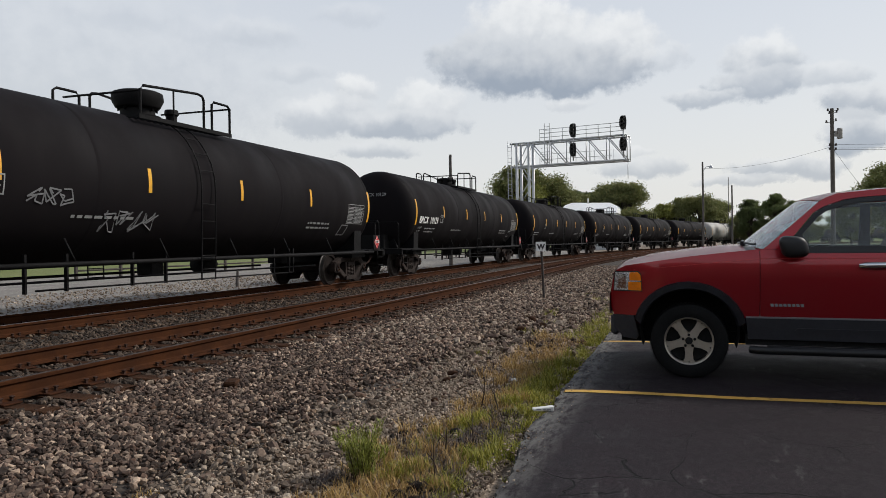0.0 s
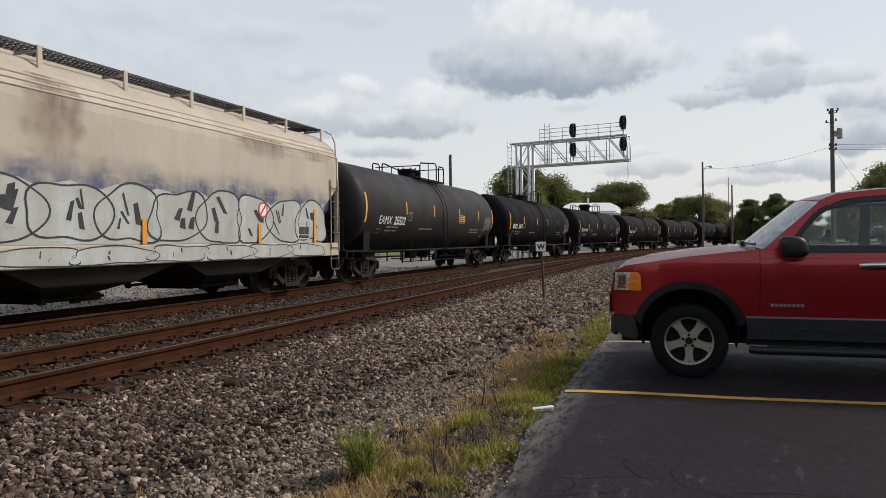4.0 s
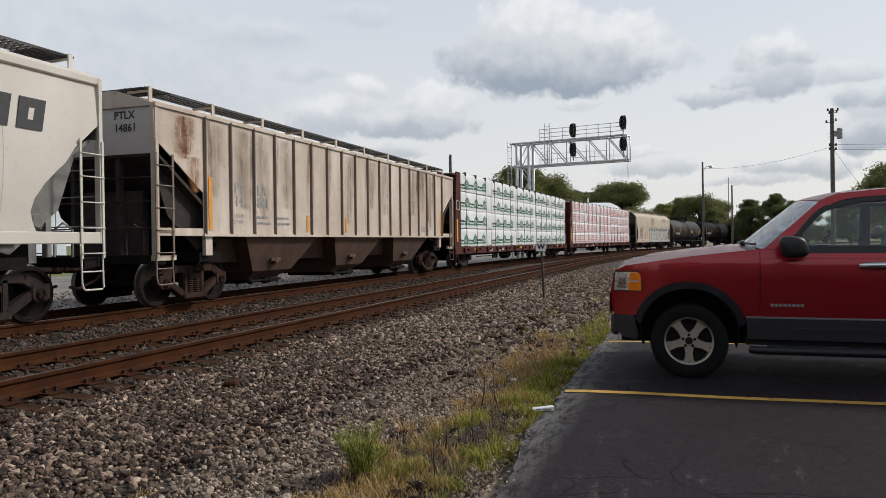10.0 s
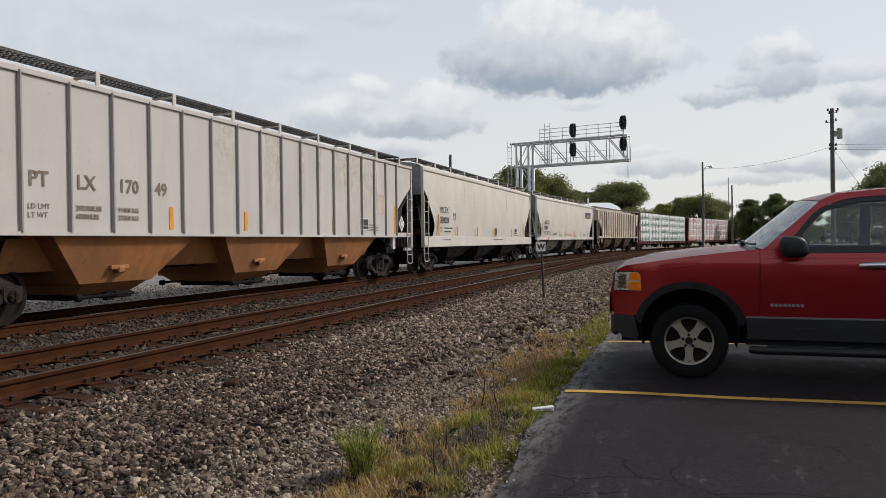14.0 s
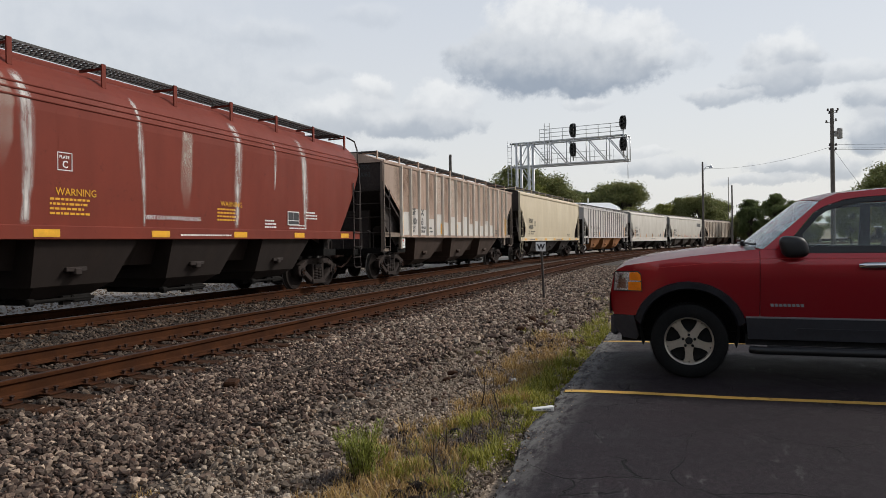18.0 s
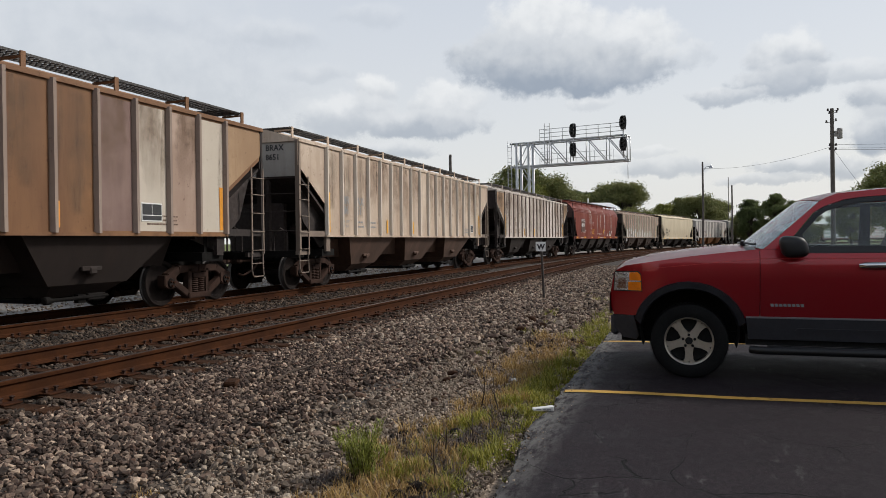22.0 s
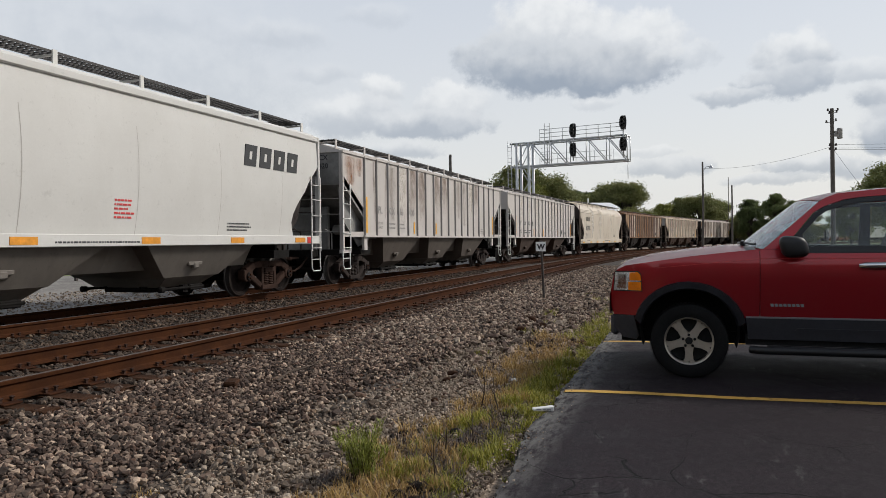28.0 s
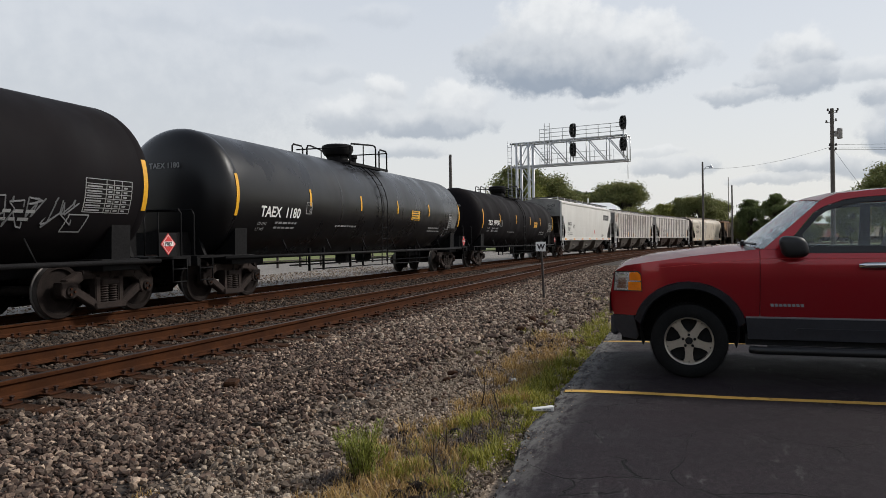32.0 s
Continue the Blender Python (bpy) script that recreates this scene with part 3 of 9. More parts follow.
def hopper_bays(car, half, bottom, w, count, material, saddle=None):
    """Funnel-shaped discharge bays with their gates."""
    span = 2 * half - 5.0
    key = (round(half, 1), bottom, count, saddle)
    if key not in BAYS:
        step = span / count
        bm = bmesh.new()
        def ring(x, y, z):
            return [(-x, -y, z), (x, -y, z), (x, y, z), (-x, y, z)]
        neck, gap = bottom - 0.36, 0.5 if bottom > 1.3 else 1.05
        levels = (ring(0.48, 0.62, 0.34), ring(step / 2 - gap, w - 0.26, neck), ring(step / 2 - gap + 0.08, w - 0.24, neck + 0.02), ring(step / 2, w - 0.04, bottom))
        if saddle:                                      # wide slabs that meet in low saddles
            levels = (ring(0.62, 0.80, 0.36), ring(0.78, 1.10, 0.56), ring(0.86, 1.13, 0.575), ring(step / 2 - 0.45, w - 0.04, bottom))
            slant = [(-step / 2, saddle), (step / 2, saddle), (step / 2, bottom), (-step / 2, bottom)]
            prism(bm, slant, "y", -w + 0.72, w - 0.72)
            for k in (-1, 1):                           # slanted side of the saddle
                strip(bm, [[(x, k * (w - 0.70), saddle - 0.01) for x in (-step / 2, step / 2)], [(x, k * (w - 0.42), bottom) for x in (-step / 2, step / 2)]], 0, False)
                box(bm, -0.34, 0.10, k * 1.20, k * 1.32, 0.80, 0.88, 0.012)
                box(bm, -0.18, -0.02, k * 1.16, k * 1.34, 0.74, 0.86, 0.02)
        rings = [[bm.verts.new(p) for p in q] for q in levels]
        for a, b in zip(rings, rings[1:]):
            for i in range(4):
                bm.faces.new((a[i], a[(i + 1) % 4], b[(i + 1) % 4], b[i]))
        bm.faces.new(rings[0])
        bm.faces.new(rings[-1])
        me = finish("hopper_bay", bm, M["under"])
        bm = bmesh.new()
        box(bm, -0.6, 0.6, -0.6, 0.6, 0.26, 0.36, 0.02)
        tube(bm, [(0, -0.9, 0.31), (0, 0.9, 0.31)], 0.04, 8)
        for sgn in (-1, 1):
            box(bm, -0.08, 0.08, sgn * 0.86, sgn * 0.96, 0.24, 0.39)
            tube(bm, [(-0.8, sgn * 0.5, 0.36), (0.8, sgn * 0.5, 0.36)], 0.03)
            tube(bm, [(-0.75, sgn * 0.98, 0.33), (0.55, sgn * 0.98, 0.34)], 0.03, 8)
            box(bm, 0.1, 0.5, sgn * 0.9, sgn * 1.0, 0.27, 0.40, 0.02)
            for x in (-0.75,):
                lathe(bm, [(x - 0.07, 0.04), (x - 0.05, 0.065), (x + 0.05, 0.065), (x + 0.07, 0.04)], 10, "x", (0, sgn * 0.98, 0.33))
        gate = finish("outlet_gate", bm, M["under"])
        BAYS[key] = (me, gate, step)
    me, gate, step = BAYS[key]
    for i in range(count):
        x = -span / 2 + step * (i + 0.5)
        piece("hopper_bay", me, car, pose(x, 0, 0), "", material)
        piece("outlet_gate", gate, car, pose(x, 0, 0))


def smooth_hopper(s, length, look_of, label, marks=None, bays=4, rust=None, seams=7, logo=None, arch=False):
    """Covered hopper with plain bowed sides, a deep side sill and scalloped ends."""
    half, w = length / 2, 1.56
    paint, inner, bay_mat = look_of["paint"], look_of["end"], look_of["bay"]
    car = car_base("covered_hopper_car", s, half, 1.72, label, "railway wagon", "cars of the freight train", rust)
    round_top = look_of.get("round", False)
    lift = look_of.get("lift", 0.0)                     # how much higher the shoulder begins
    top = 4.10 + 0.3 * lift if round_top else 4.02
    sill_lo, sill_hi = look_of.get("sill_z", (1.22, 1.46))

    def bow(z):
        if round_top:
            return w - 0.03 * ((z - 3.1) / 1.6) ** 2 - (0.46 * ((z - 3.3 - lift) / (0.8 - 0.7 * lift)) ** 2.2 if z > 3.3 + lift else 0.0)
        return w - 0.07 * ((z - 2.9) / 1.3) ** 2

    def inset(z):
        """How far the end of the side sheet lies inboard at the height z."""
        if look_of.get("taper"):
            return 1.30 * max(0.0, (3.5 - z) / 2.0) ** 1.25
        if look_of.get("notch"):
            return 0.9 * min(1.0, max(0.0, (2.72 - z) / 0.62)) ** 0.8
        if z > 3.3:
            return 0.0
        if z > 2.55:
            return 0.75 * min(1.0, (3.3 - z) / 0.66)
        k = (2.55 - z) / 1.05
        return 0.75 + 0.62 * math.sin(min(k * 1.25, 1.0) * math.pi / 2) - (0.1 * max(0, k - 0.8) / 0.2)
    zs = [sill_hi, max(1.6, sill_hi + 0.1), 1.75, 1.95, 2.2, 2.45, 2.55, 2.8, 3.05, 3.3, 3.45, 3.6, 3.72, 3.84, 3.95, top]
    for sy in (-1, 1):
        bm = bmesh.new()
        ks = (-1, -0.7, -0.35, 0, 0.35, 0.7, 1)
        outer = [[((half - inset(z)) * k, sy * bow(z), z) for k in ks] for z in zs]
        inner_rows = [[((half - inset(z)) * k, sy * (bow(z) - 0.02), z) for k in ks] for z in zs]
        strip(bm, outer, 0, False)
        strip(bm, inner_rows, 0, False)
        for k in (0, -1):
            strip(bm, [[r[k] for r in outer], [r[k] for r in inner_rows]], 0, False)
        strip(bm, [outer[0], inner_rows[0]], 0, False)
        part("side_sheet", bm, paint, car)
        bm = bmesh.new()
        box(bm, -half, half, sy * (w - 0.05), sy * (w + 0.015), sill_lo, sill_hi, 0.012)
        part("side_sill", bm, paint, car)
        if round_top:                                   # rolled ribs along the shoulder
            for z in (3.46 + lift, 3.57 + lift, 3.68 + lift):
                bm = bmesh.new()
                tube(bm, [(-half + 0.02, sy * (bow(z) - 0.004), z), (half - 0.02, sy * (bow(z) - 0.004), z)], 0.022, 8)
                part("shoulder_rib", bm, paint, car)
        else:
            bm = bmesh.new()
            box(bm, -half + 0.01, half - 0.01, sy * (bow(top) - 0.03), sy * (bow(top) + 0.06), top - 0.13, top + 0.03, 0.028)
            part("eave_moulding", bm, paint, car)
        for i in range(seams):
            bm = bmesh.new()
            x = (-half + 1.9) + (length - 3.8) * i / (seams - 1)
            sway, wd = (0.14, 0.016) if arch else (0.05, 0.006)
            ks = [sill_hi + (3.36 - sill_hi) * k / 11 for k in range(12)]
            rows = [[(x + e * wd + sway * math.sin((z - sill_hi) / (3.4 - sill_hi) * math.pi), sy * (bow(z) + 0.003), z) for e in (-1, 1)] for z in ks]
            strip(bm, rows)
            part("weld_seam", bm, look_of.get("seam", M["seam"]), car)
    bm = bmesh.new()                                    # rounded roof
    rows = []
    for k in range(9):
        a = math.pi * k / 8
        y = -math.cos(a) * bow(top)
        rows.append([(x, y, top + (0.15 if round_top else 0.26) * math.sin(a)) for x in (-half + 0.05, 0, half - 0.05)])
    strip(bm, rows)
    part("roof", bm, paint, car)
    bm = bmesh.new()
    box(bm, -half + 1, half - 1, -0.32, 0.32, top + 0.2, top + 0.36, 0.03)
    part("hatch_cover", bm, paint, car)
    for sx in (-1, 1):                                  # upright end sheets under the rounded roof
        bm = bmesh.new()
        flanks = [(bow(z) - 0.03, z) for z in (3.0, 3.3, 3.6, 3.84)]
        arc = [(-math.cos(math.pi * k / 8) * (bow(top) - 0.03), top + (0.14 if round_top else 0.25) * math.sin(math.pi * k / 8)) for k in range(9)]
        prism(bm, flanks[::-1] + [(-y, z) for y, z in flanks] + arc, "x", sx * (half - 0.06), sx * (half - 0.09))
        part("end_sheet", bm, look_of.get("head", inner), car)
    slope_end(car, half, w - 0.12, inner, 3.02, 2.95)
    for sx in (-1, 1):
        for sy in (-1, 1):
            bm = bmesh.new()
            box(bm, sx * half, sx * (half - 0.07), sy * (w - 0.09), sy * (w + 0.02), sill_lo, 3.45 + lift if round_top else top)
            part("end_post", bm, look_of.get("corner", paint), car)
            if round_top:                               # bent grab rail over the shoulder
                bm = bmesh.new()
                tube(bm, [(sx * (half - 0.03), sy * 1.54, 3.4), (sx * (half - 0.02), sy * 1.50, 4.0), (sx * (half - 0.03), sy * 1.42, 4.25), (sx * (half - 0.1), sy * 1.2, 4.38)], 0.022, 8)
                part("grab_rail", bm, look_of.get("corner", paint), car)
    underframe(car, half)
    hopper_bays(car, half, sill_lo + 0.04, w, bays, bay_mat, look_of.get("saddle"))
    end_gear(car, half - 0.02, w + 0.03, look_of.get("ladder", paint), 1.02)
    roof_walk(car, length - 0.4, 4.36, 1.2, look_of.get("bracket", paint), 3.98 if round_top else top + 0.05)
    mk = look_of.get("marks", M["letter_black"])
    if marks:
        big = look_of.get("size", 0.36)
        z_one, z_two = look_of.get("mark_z", (2.31, 1.94))
        for txt, z in ((marks[0], z_one), (marks[1], z_two)):
            lettering(txt, big, car, look_of.get("mark_x", -half + 1.95), -bow(z + 0.1) - 0.020, z, mk, 1.0)
        lettering(marks[0], 0.21, car, -half + 0.05, -0.5, 3.68, mk, 1, -90)
        lettering(marks[1], 0.21, car, -half + 0.05, -0.5, 3.44, mk, 1, -90)
    bm = bmesh.new()
    mx = look_of.get("mark_x", -half + 1.95)
    load_z = look_of.get("load_z", (1.74, 1.60))
    if "load" in look_of:
        for txt, z in zip(look_of["load"], load_z):
            lettering(txt, 0.135, car, mx + 0.03, -bow(z) - 0.012, z, mk)
    else:
        for txt, z in zip(("LD LMT", "LT WT"), load_z):
            lettering(txt, 0.12, car, mx, -bow(z) - 0.012, z, mk)
            bars(bm, mx + 0.62, z + 0.01, 1, 1.0, 0.05, 0.12, label + txt, lambda h: -bow(h) - 0.003)
    for txt, size, x, z, mat in look_of.get("words", ()):
        lettering(txt, size, car, x, -bow(z) - 0.012, z, mat)
    bars(bm, half - 4.0, 1.66, 3, 0.9, 0.03, 0.07, label + "b", lambda h: -bow(h) - 0.003)
    bars(bm, -half + 2.2, sill_hi - 0.15, 1, 1.2, 0.035, 0.1, label + "d", -w - 0.016)
    bars(bm, 0.6, sill_hi - 0.15, 1, 2.0, 0.03, 0.1, label + "c", -w - 0.016)
    bx, bz = look_of.get("box_at", (mx + 1.4, 2.12))     # clearance code in its frame
    rows = [(0, 0.29, 0, 0.014), (0, 0.29, 0.276, 0.29)] + [(k, k + 0.014, 0.0725 * i, 0.0725 * (i + 1)) for k in (0, 0.276) for i in range(4)]
    for q in rows:
        y = -bow(bz + q[3])
        box(bm, bx + q[0], bx + q[1], y - 0.005, y + 0.003, bz + q[2], bz + q[3])
    lettering("PLATE", 0.07, car, bx + 0.035, -bow(bz + 0.26) - 0.006, bz + 0.19, mk)
    lettering("C", 0.16, car, bx + 0.09, -bow(bz + 0.16) - 0.006, bz + 0.045, mk)
    tagged(part("stencil", bm, mk, car), kind="stuff")
    if look_of.get("low_reflectors"):
        spots = [(-half + 0.9 + (length - 2.2) * i / 6, 0.48, -w - 0.024, sill_lo + 0.04, sill_lo + 0.16) for i in range(7)]
    else:
        spots = [(k, 0.11, -w - 0.012, sill_hi + 0.02, sill_hi + 0.02 + hgt) for k, hgt in look_of.get("spots", ((-half + 1.6, 0.86), (-half + 4.1, 0.42), (-2.2, 0.42), (0.8, 0.42), (4.2, 0.42), (half - 2.1, 0.75)))]
    for x, wd, y, z0, z1 in spots:
        bm = bmesh.new()
        box(bm, x, x + wd, y, y + 0.012 + (0.0 if z0 < 1.5 else 0.03), z0, z1)
        part("reflector", bm, look_of.get("reflector", M["orange"] if "spots" in look_of else M["yellow"]), car)
    extras(car, look_of, lambda z: -bow(z) - 0.006, sill_hi, 3.9)
    for x in look_of.get("tags", ()):                   # small red tag on the sill
        bm = bmesh.new()
        box(bm, x, x + 0.17, -w - 0.022, -w - 0.012, sill_lo + 0.02, sill_lo + 0.17)
        part("red_tag", bm, M["red_sign"], car, "small red enamel tag")
    if logo:
        bm = bmesh.new()                                # owner's mark as slanted blocks
        for i in range(4):
            x = half - 3.45 + i * 0.60
            prism(bm, [(x, 2.98), (x + 0.46, 2.98), (x + 0.54, 3.46), (x + 0.08, 3.46)], "y", -w - 0.010, -w + 0.02)
            prism(bm, [(x + 0.20, 3.13), (x + 0.29, 3.13), (x + 0.325, 3.31), (x + 0.235, 3.31)], "y", -w - 0.013, -w + 0.01, 1)
        part("mark", bm, [logo, paint], car)
    return car


def tank_patch(bm, x0, x1, a0, a1, r=1.5, zc=2.35, n=6, off=0.008, mat=0, side=-1):
    """A curved plate on the shell between two angles over the horizontal, in degrees."""
    rows = []
    for k in range(n + 1):
        a = radians(a0 + (a1 - a0) * k / n)
        rows.append([(x, side * (r + off) * math.cos(a), zc + (r + off) * math.sin(a)) for x in (x0, x1)])
    strip(bm, rows, mat)


TANKS = {}
TANK_Z = 2.35                  # axis of the tank shells over the rail


def tank_meshes(length):
    """Shared meshes of a tank car: the shell, and a list of (name, mesh, place) for its gear."""
    key = round(length, 2)
    if key in TANKS:
        return TANKS[key]
    half, r, zc = length / 2, 1.5, TANK_Z
    zt = zc + r
    gear = []

    def add(name, bm, *places):
        me = finish(name, bm, M["black_steel"])
        for m in places or (None,):
            gear.append((name, me, m))
    prof = [(-half, 0.02)]
    for k in range(1, 13):
        a = math.pi / 2 * k / 12
        prof.append((-half + 0.62 * (1 - math.cos(a)), r * math.sin(a) ** 0.9))
    full = prof + [(-half / 2, r), (0, r), (half / 2, r)] + [(-p, q) for p, q in prof[::-1]]
    bm = bmesh.new()
    lathe(bm, full, 64, "x", (0, 0, zc))
    shell = finish("shell", bm, M["black_steel"])
    bm = bmesh.new()                                     # weld bands, barely raised
    lathe(bm, [(-0.06, r - 0.002), (-0.03, r + 0.0022), (0.03, r + 0.0022), (0.06, r - 0.002)], 64, "x", (0, 0, zc), 0, True, False)
    me = finish("weld_band", bm, M["black_steel"])
    bands = [pose(x, 0, 0) for x in (-half + 0.66, half - 0.66, -half * 0.34, half * 0.34)]
    ends = (pose(0, 0, 0), pose(0, 0, 0, 0, 0, 180))     # gear of the leading end, turned round for the other
    bm = bmesh.new()
    box(bm, half - 3.6, half + 0.75, -0.22, 0.22, 0.68, 0.98)
    box(bm, half - 2.2, half + 0.2, -0.55, 0.55, 0.95, 1.5)
    add("stub_sill", bm, *ends)
    bm = bmesh.new()
    pts = [(-1.3, 0.95)] + [(1.52 * math.cos(radians(a)), zc + 1.52 * math.sin(radians(a))) for a in range(-150, -29, 15)] + [(1.3, 0.95)]
    prism(bm, pts, "x", half - 0.8, half - 1.25)
    add("saddle", bm, *ends)
    bm = bmesh.new()
    box(bm, half - 1.5, half - 0.6, -1.35, 1.35, 0.78, 0.99, 0.01)
    add("bolster", bm, *ends)
    bm = bmesh.new()
    box(bm, half - 0.5, half + 0.66, -1.45, 1.45, 0.95, 1.0)
    add("end_platform", bm, *ends)
    bm = bmesh.new()
    box(bm, half + 0.62, half + 0.70, -1.45, 1.45, 0.80, 1.0)
    add("end_beam", bm, *ends)
    bm = bmesh.new()
    prism(bm, [(-0.9, 1.0), (0.9, 1.0), (0.5, 1.95), (-0.5, 1.95)], "x", half - 0.25, half - 0.34)
    add("head_brace", bm, *ends)
    sides = (pose(0, 0, 0), pose(0, 0, 0, 0, 0, 180))
    bm = bmesh.new()
    tube(bm, [(-half + 0.2, -1.45, 0.93), (half - 0.2, -1.45, 0.93)], 0.045, 8)
    add("side_rail", bm, *sides)
    bm = bmesh.new()
    tube(bm, [(-0.12, -1.30, 1.35), (0, -1.43, 0.93)], 0.018)
    add("rail_hanger", bm, *[pose(-half + 2.9 + (2 * half - 5.8) * k / 5, 0, 0) for k in range(6)])
    bm = bmesh.new()
    box(bm, -0.02, 0.02, -1.18, -1.12, 0.48, 1.1)
    add("pipe_hanger", bm, *[pose(k, 0, 0) for k in (-half + 4.4, -half + 5.2, -1.8, -0.9, 3.0, 3.7, half - 4.6)])
    for y, z, rr, q in ((-1.15, 0.66, 0.022, 3.4), (-1.15, 0.52, 0.018, 4.6), (0.6, 0.66, 0.03, 3.4)):
        bm = bmesh.new()
        tube(bm, [(-half + q, y, z), (half - q, y, z - 0.04)], rr)
        add("brake_pipe", bm)
    bm = bmesh.new()
    lathe(bm, [(-0.3, 0.05), (-0.25, 0.22), (0.25, 0.22), (0.3, 0.05)], 12, "x", (2.2, 0.3, 0.75))
    add("air_reservoir", bm)
    bm = bmesh.new()
    box(bm, -0.2, 0.2, -0.2, 0.2, 0.58, 0.95, 0.03)
    add("bottom_outlet", bm)
    bm = bmesh.new()                                     # low manway with bolted lid, and the valves beside it
    lathe(bm, [(zt - 0.08, 0.46), (zt + 0.06, 0.46), (zt + 0.06, 0.32), (zt + 0.24, 0.32), (zt + 0.24, 0.38), (zt + 0.31, 0.38), (zt + 0.34, 0.28)], 20, "z", (-0.3, 0, 0))
    add("manway", bm)
    bm = bmesh.new()
    lathe(bm, [(zt + 0.16, 0.025), (zt + 0.38, 0.025)], 6, "z", (0, 0, 0))
    add("manway_bolt", bm, *[pose(-0.3 + 0.37 * math.cos(2 * math.pi * k / 8), 0.37 * math.sin(2 * math.pi * k / 8), 0) for k in range(8)])
    bm = bmesh.new()
    lathe(bm, [(zt - 0.05, 0.12), (zt + 0.2, 0.12), (zt + 0.24, 0.16), (zt + 0.34, 0.14)], 12, "z", (0.62, -0.1, 0))
    add("valve", bm)
    bm = bmesh.new()
    lathe(bm, [(zt - 0.05, 0.2), (zt + 0.18, 0.2), (zt + 0.2, 0.16)], 14, "z", (0.15, 0.35, 0))
    add("valve", bm)
    bm = bmesh.new()                                     # platform boards
    for k in range(16):
        x = -1.3 + k * 0.18
        box(bm, x, x + 0.05, -0.95, -0.42, zt - 0.15, zt - 0.11)
    box(bm, -1.35, 1.6, -0.97, -0.93, zt - 0.18, zt - 0.10)
    add("platform", bm, *sides)
    bm = bmesh.new()                                     # bent safety rails
    y = -0.95
    tube(bm, [(-1.3, y, zt - 0.1), (-1.3, y, zt + 0.38), (-1.22, y, zt + 0.46), (0.4, y, zt + 0.60), (0.56, y, zt + 0.58), (0.62, y, zt + 0.5), (0.62, y, zt - 0.1)], 0.028, 8)
    tube(bm, [(-0.35, y, zt + 0.52), (-0.35, y, zt - 0.1)], 0.02)
    add("railing", bm, *sides)
    bm = bmesh.new()
    tube(bm, [(1.55, y, zt - 0.1), (1.55, y, zt + 0.46), (1.46, y, zt + 0.52), (0.98, y, zt + 0.52), (0.9, y, zt + 0.46), (0.9, y, zt - 0.1)], 0.028, 8)
    add("railing", bm, *sides)
    for x, z in ((-1.3, 0.36), (1.55, 0.46)):
        bm = bmesh.new()
        tube(bm, [(x, -0.95, zt + z), (x, 0.95, zt + z)], 0.022)
        add("cross_rail", bm)
    bm = bmesh.new()                                     # ladder down the side
    for x in (-0.3, 0.15):
        pts = [(x, -1.57 * math.cos(radians(a)), zc + 1.57 * math.sin(radians(a))) for a in range(60, -1, -10)]
        pts += [(x, -1.56, 1.6), (x, -1.54, 0.5)]
        tube(bm, pts, 0.016)
    for a in range(56, 0, -14):
        yy, z = -1.57 * math.cos(radians(a)), zc + 1.57 * math.sin(radians(a))
        tube(bm, [(-0.3, yy, z), (0.15, yy, z)], 0.012)
    for z in (2.05, 1.7, 1.35, 1.0, 0.72, 0.52):
        tube(bm, [(-0.3, -1.555, z), (0.15, -1.555, z)], 0.012)
    add("ladder", bm, *sides)
    x = half + 0.6
    bm = bmesh.new()
    tube(bm, [(x, -1.3, 1.0), (x, -1.3, 1.85), (x, -1.25, 1.93), (x, 1.25, 1.93), (x, 1.3, 1.85), (x, 1.3, 1.0)], 0.02)
    add("end_railing", bm, *ends)
    bm = bmesh.new()
    tube(bm, [(x, 0, 1.0), (x, 0, 1.93)], 0.016)
    add("railing_post", bm, *[pose(0, k, 0, 0, 0, a) for k in (-0.4, 0.5) for a in (0, 180)])
    for sy in (-1, 1):
        bm = bmesh.new()
        for z in (0.5, 0.75):
            tube(bm, [(x, sy * 1.43, z), (x - 0.42, sy * 1.43, z)], 0.014)
        for xx in (x, x - 0.42):
            tube(bm, [(xx, sy * 1.43, 0.48), (xx, sy * 1.43, 1.0)], 0.014)
        add("sill_step", bm, *ends)
    TANKS[key] = (shell, me, bands, gear)
    return TANKS[key]


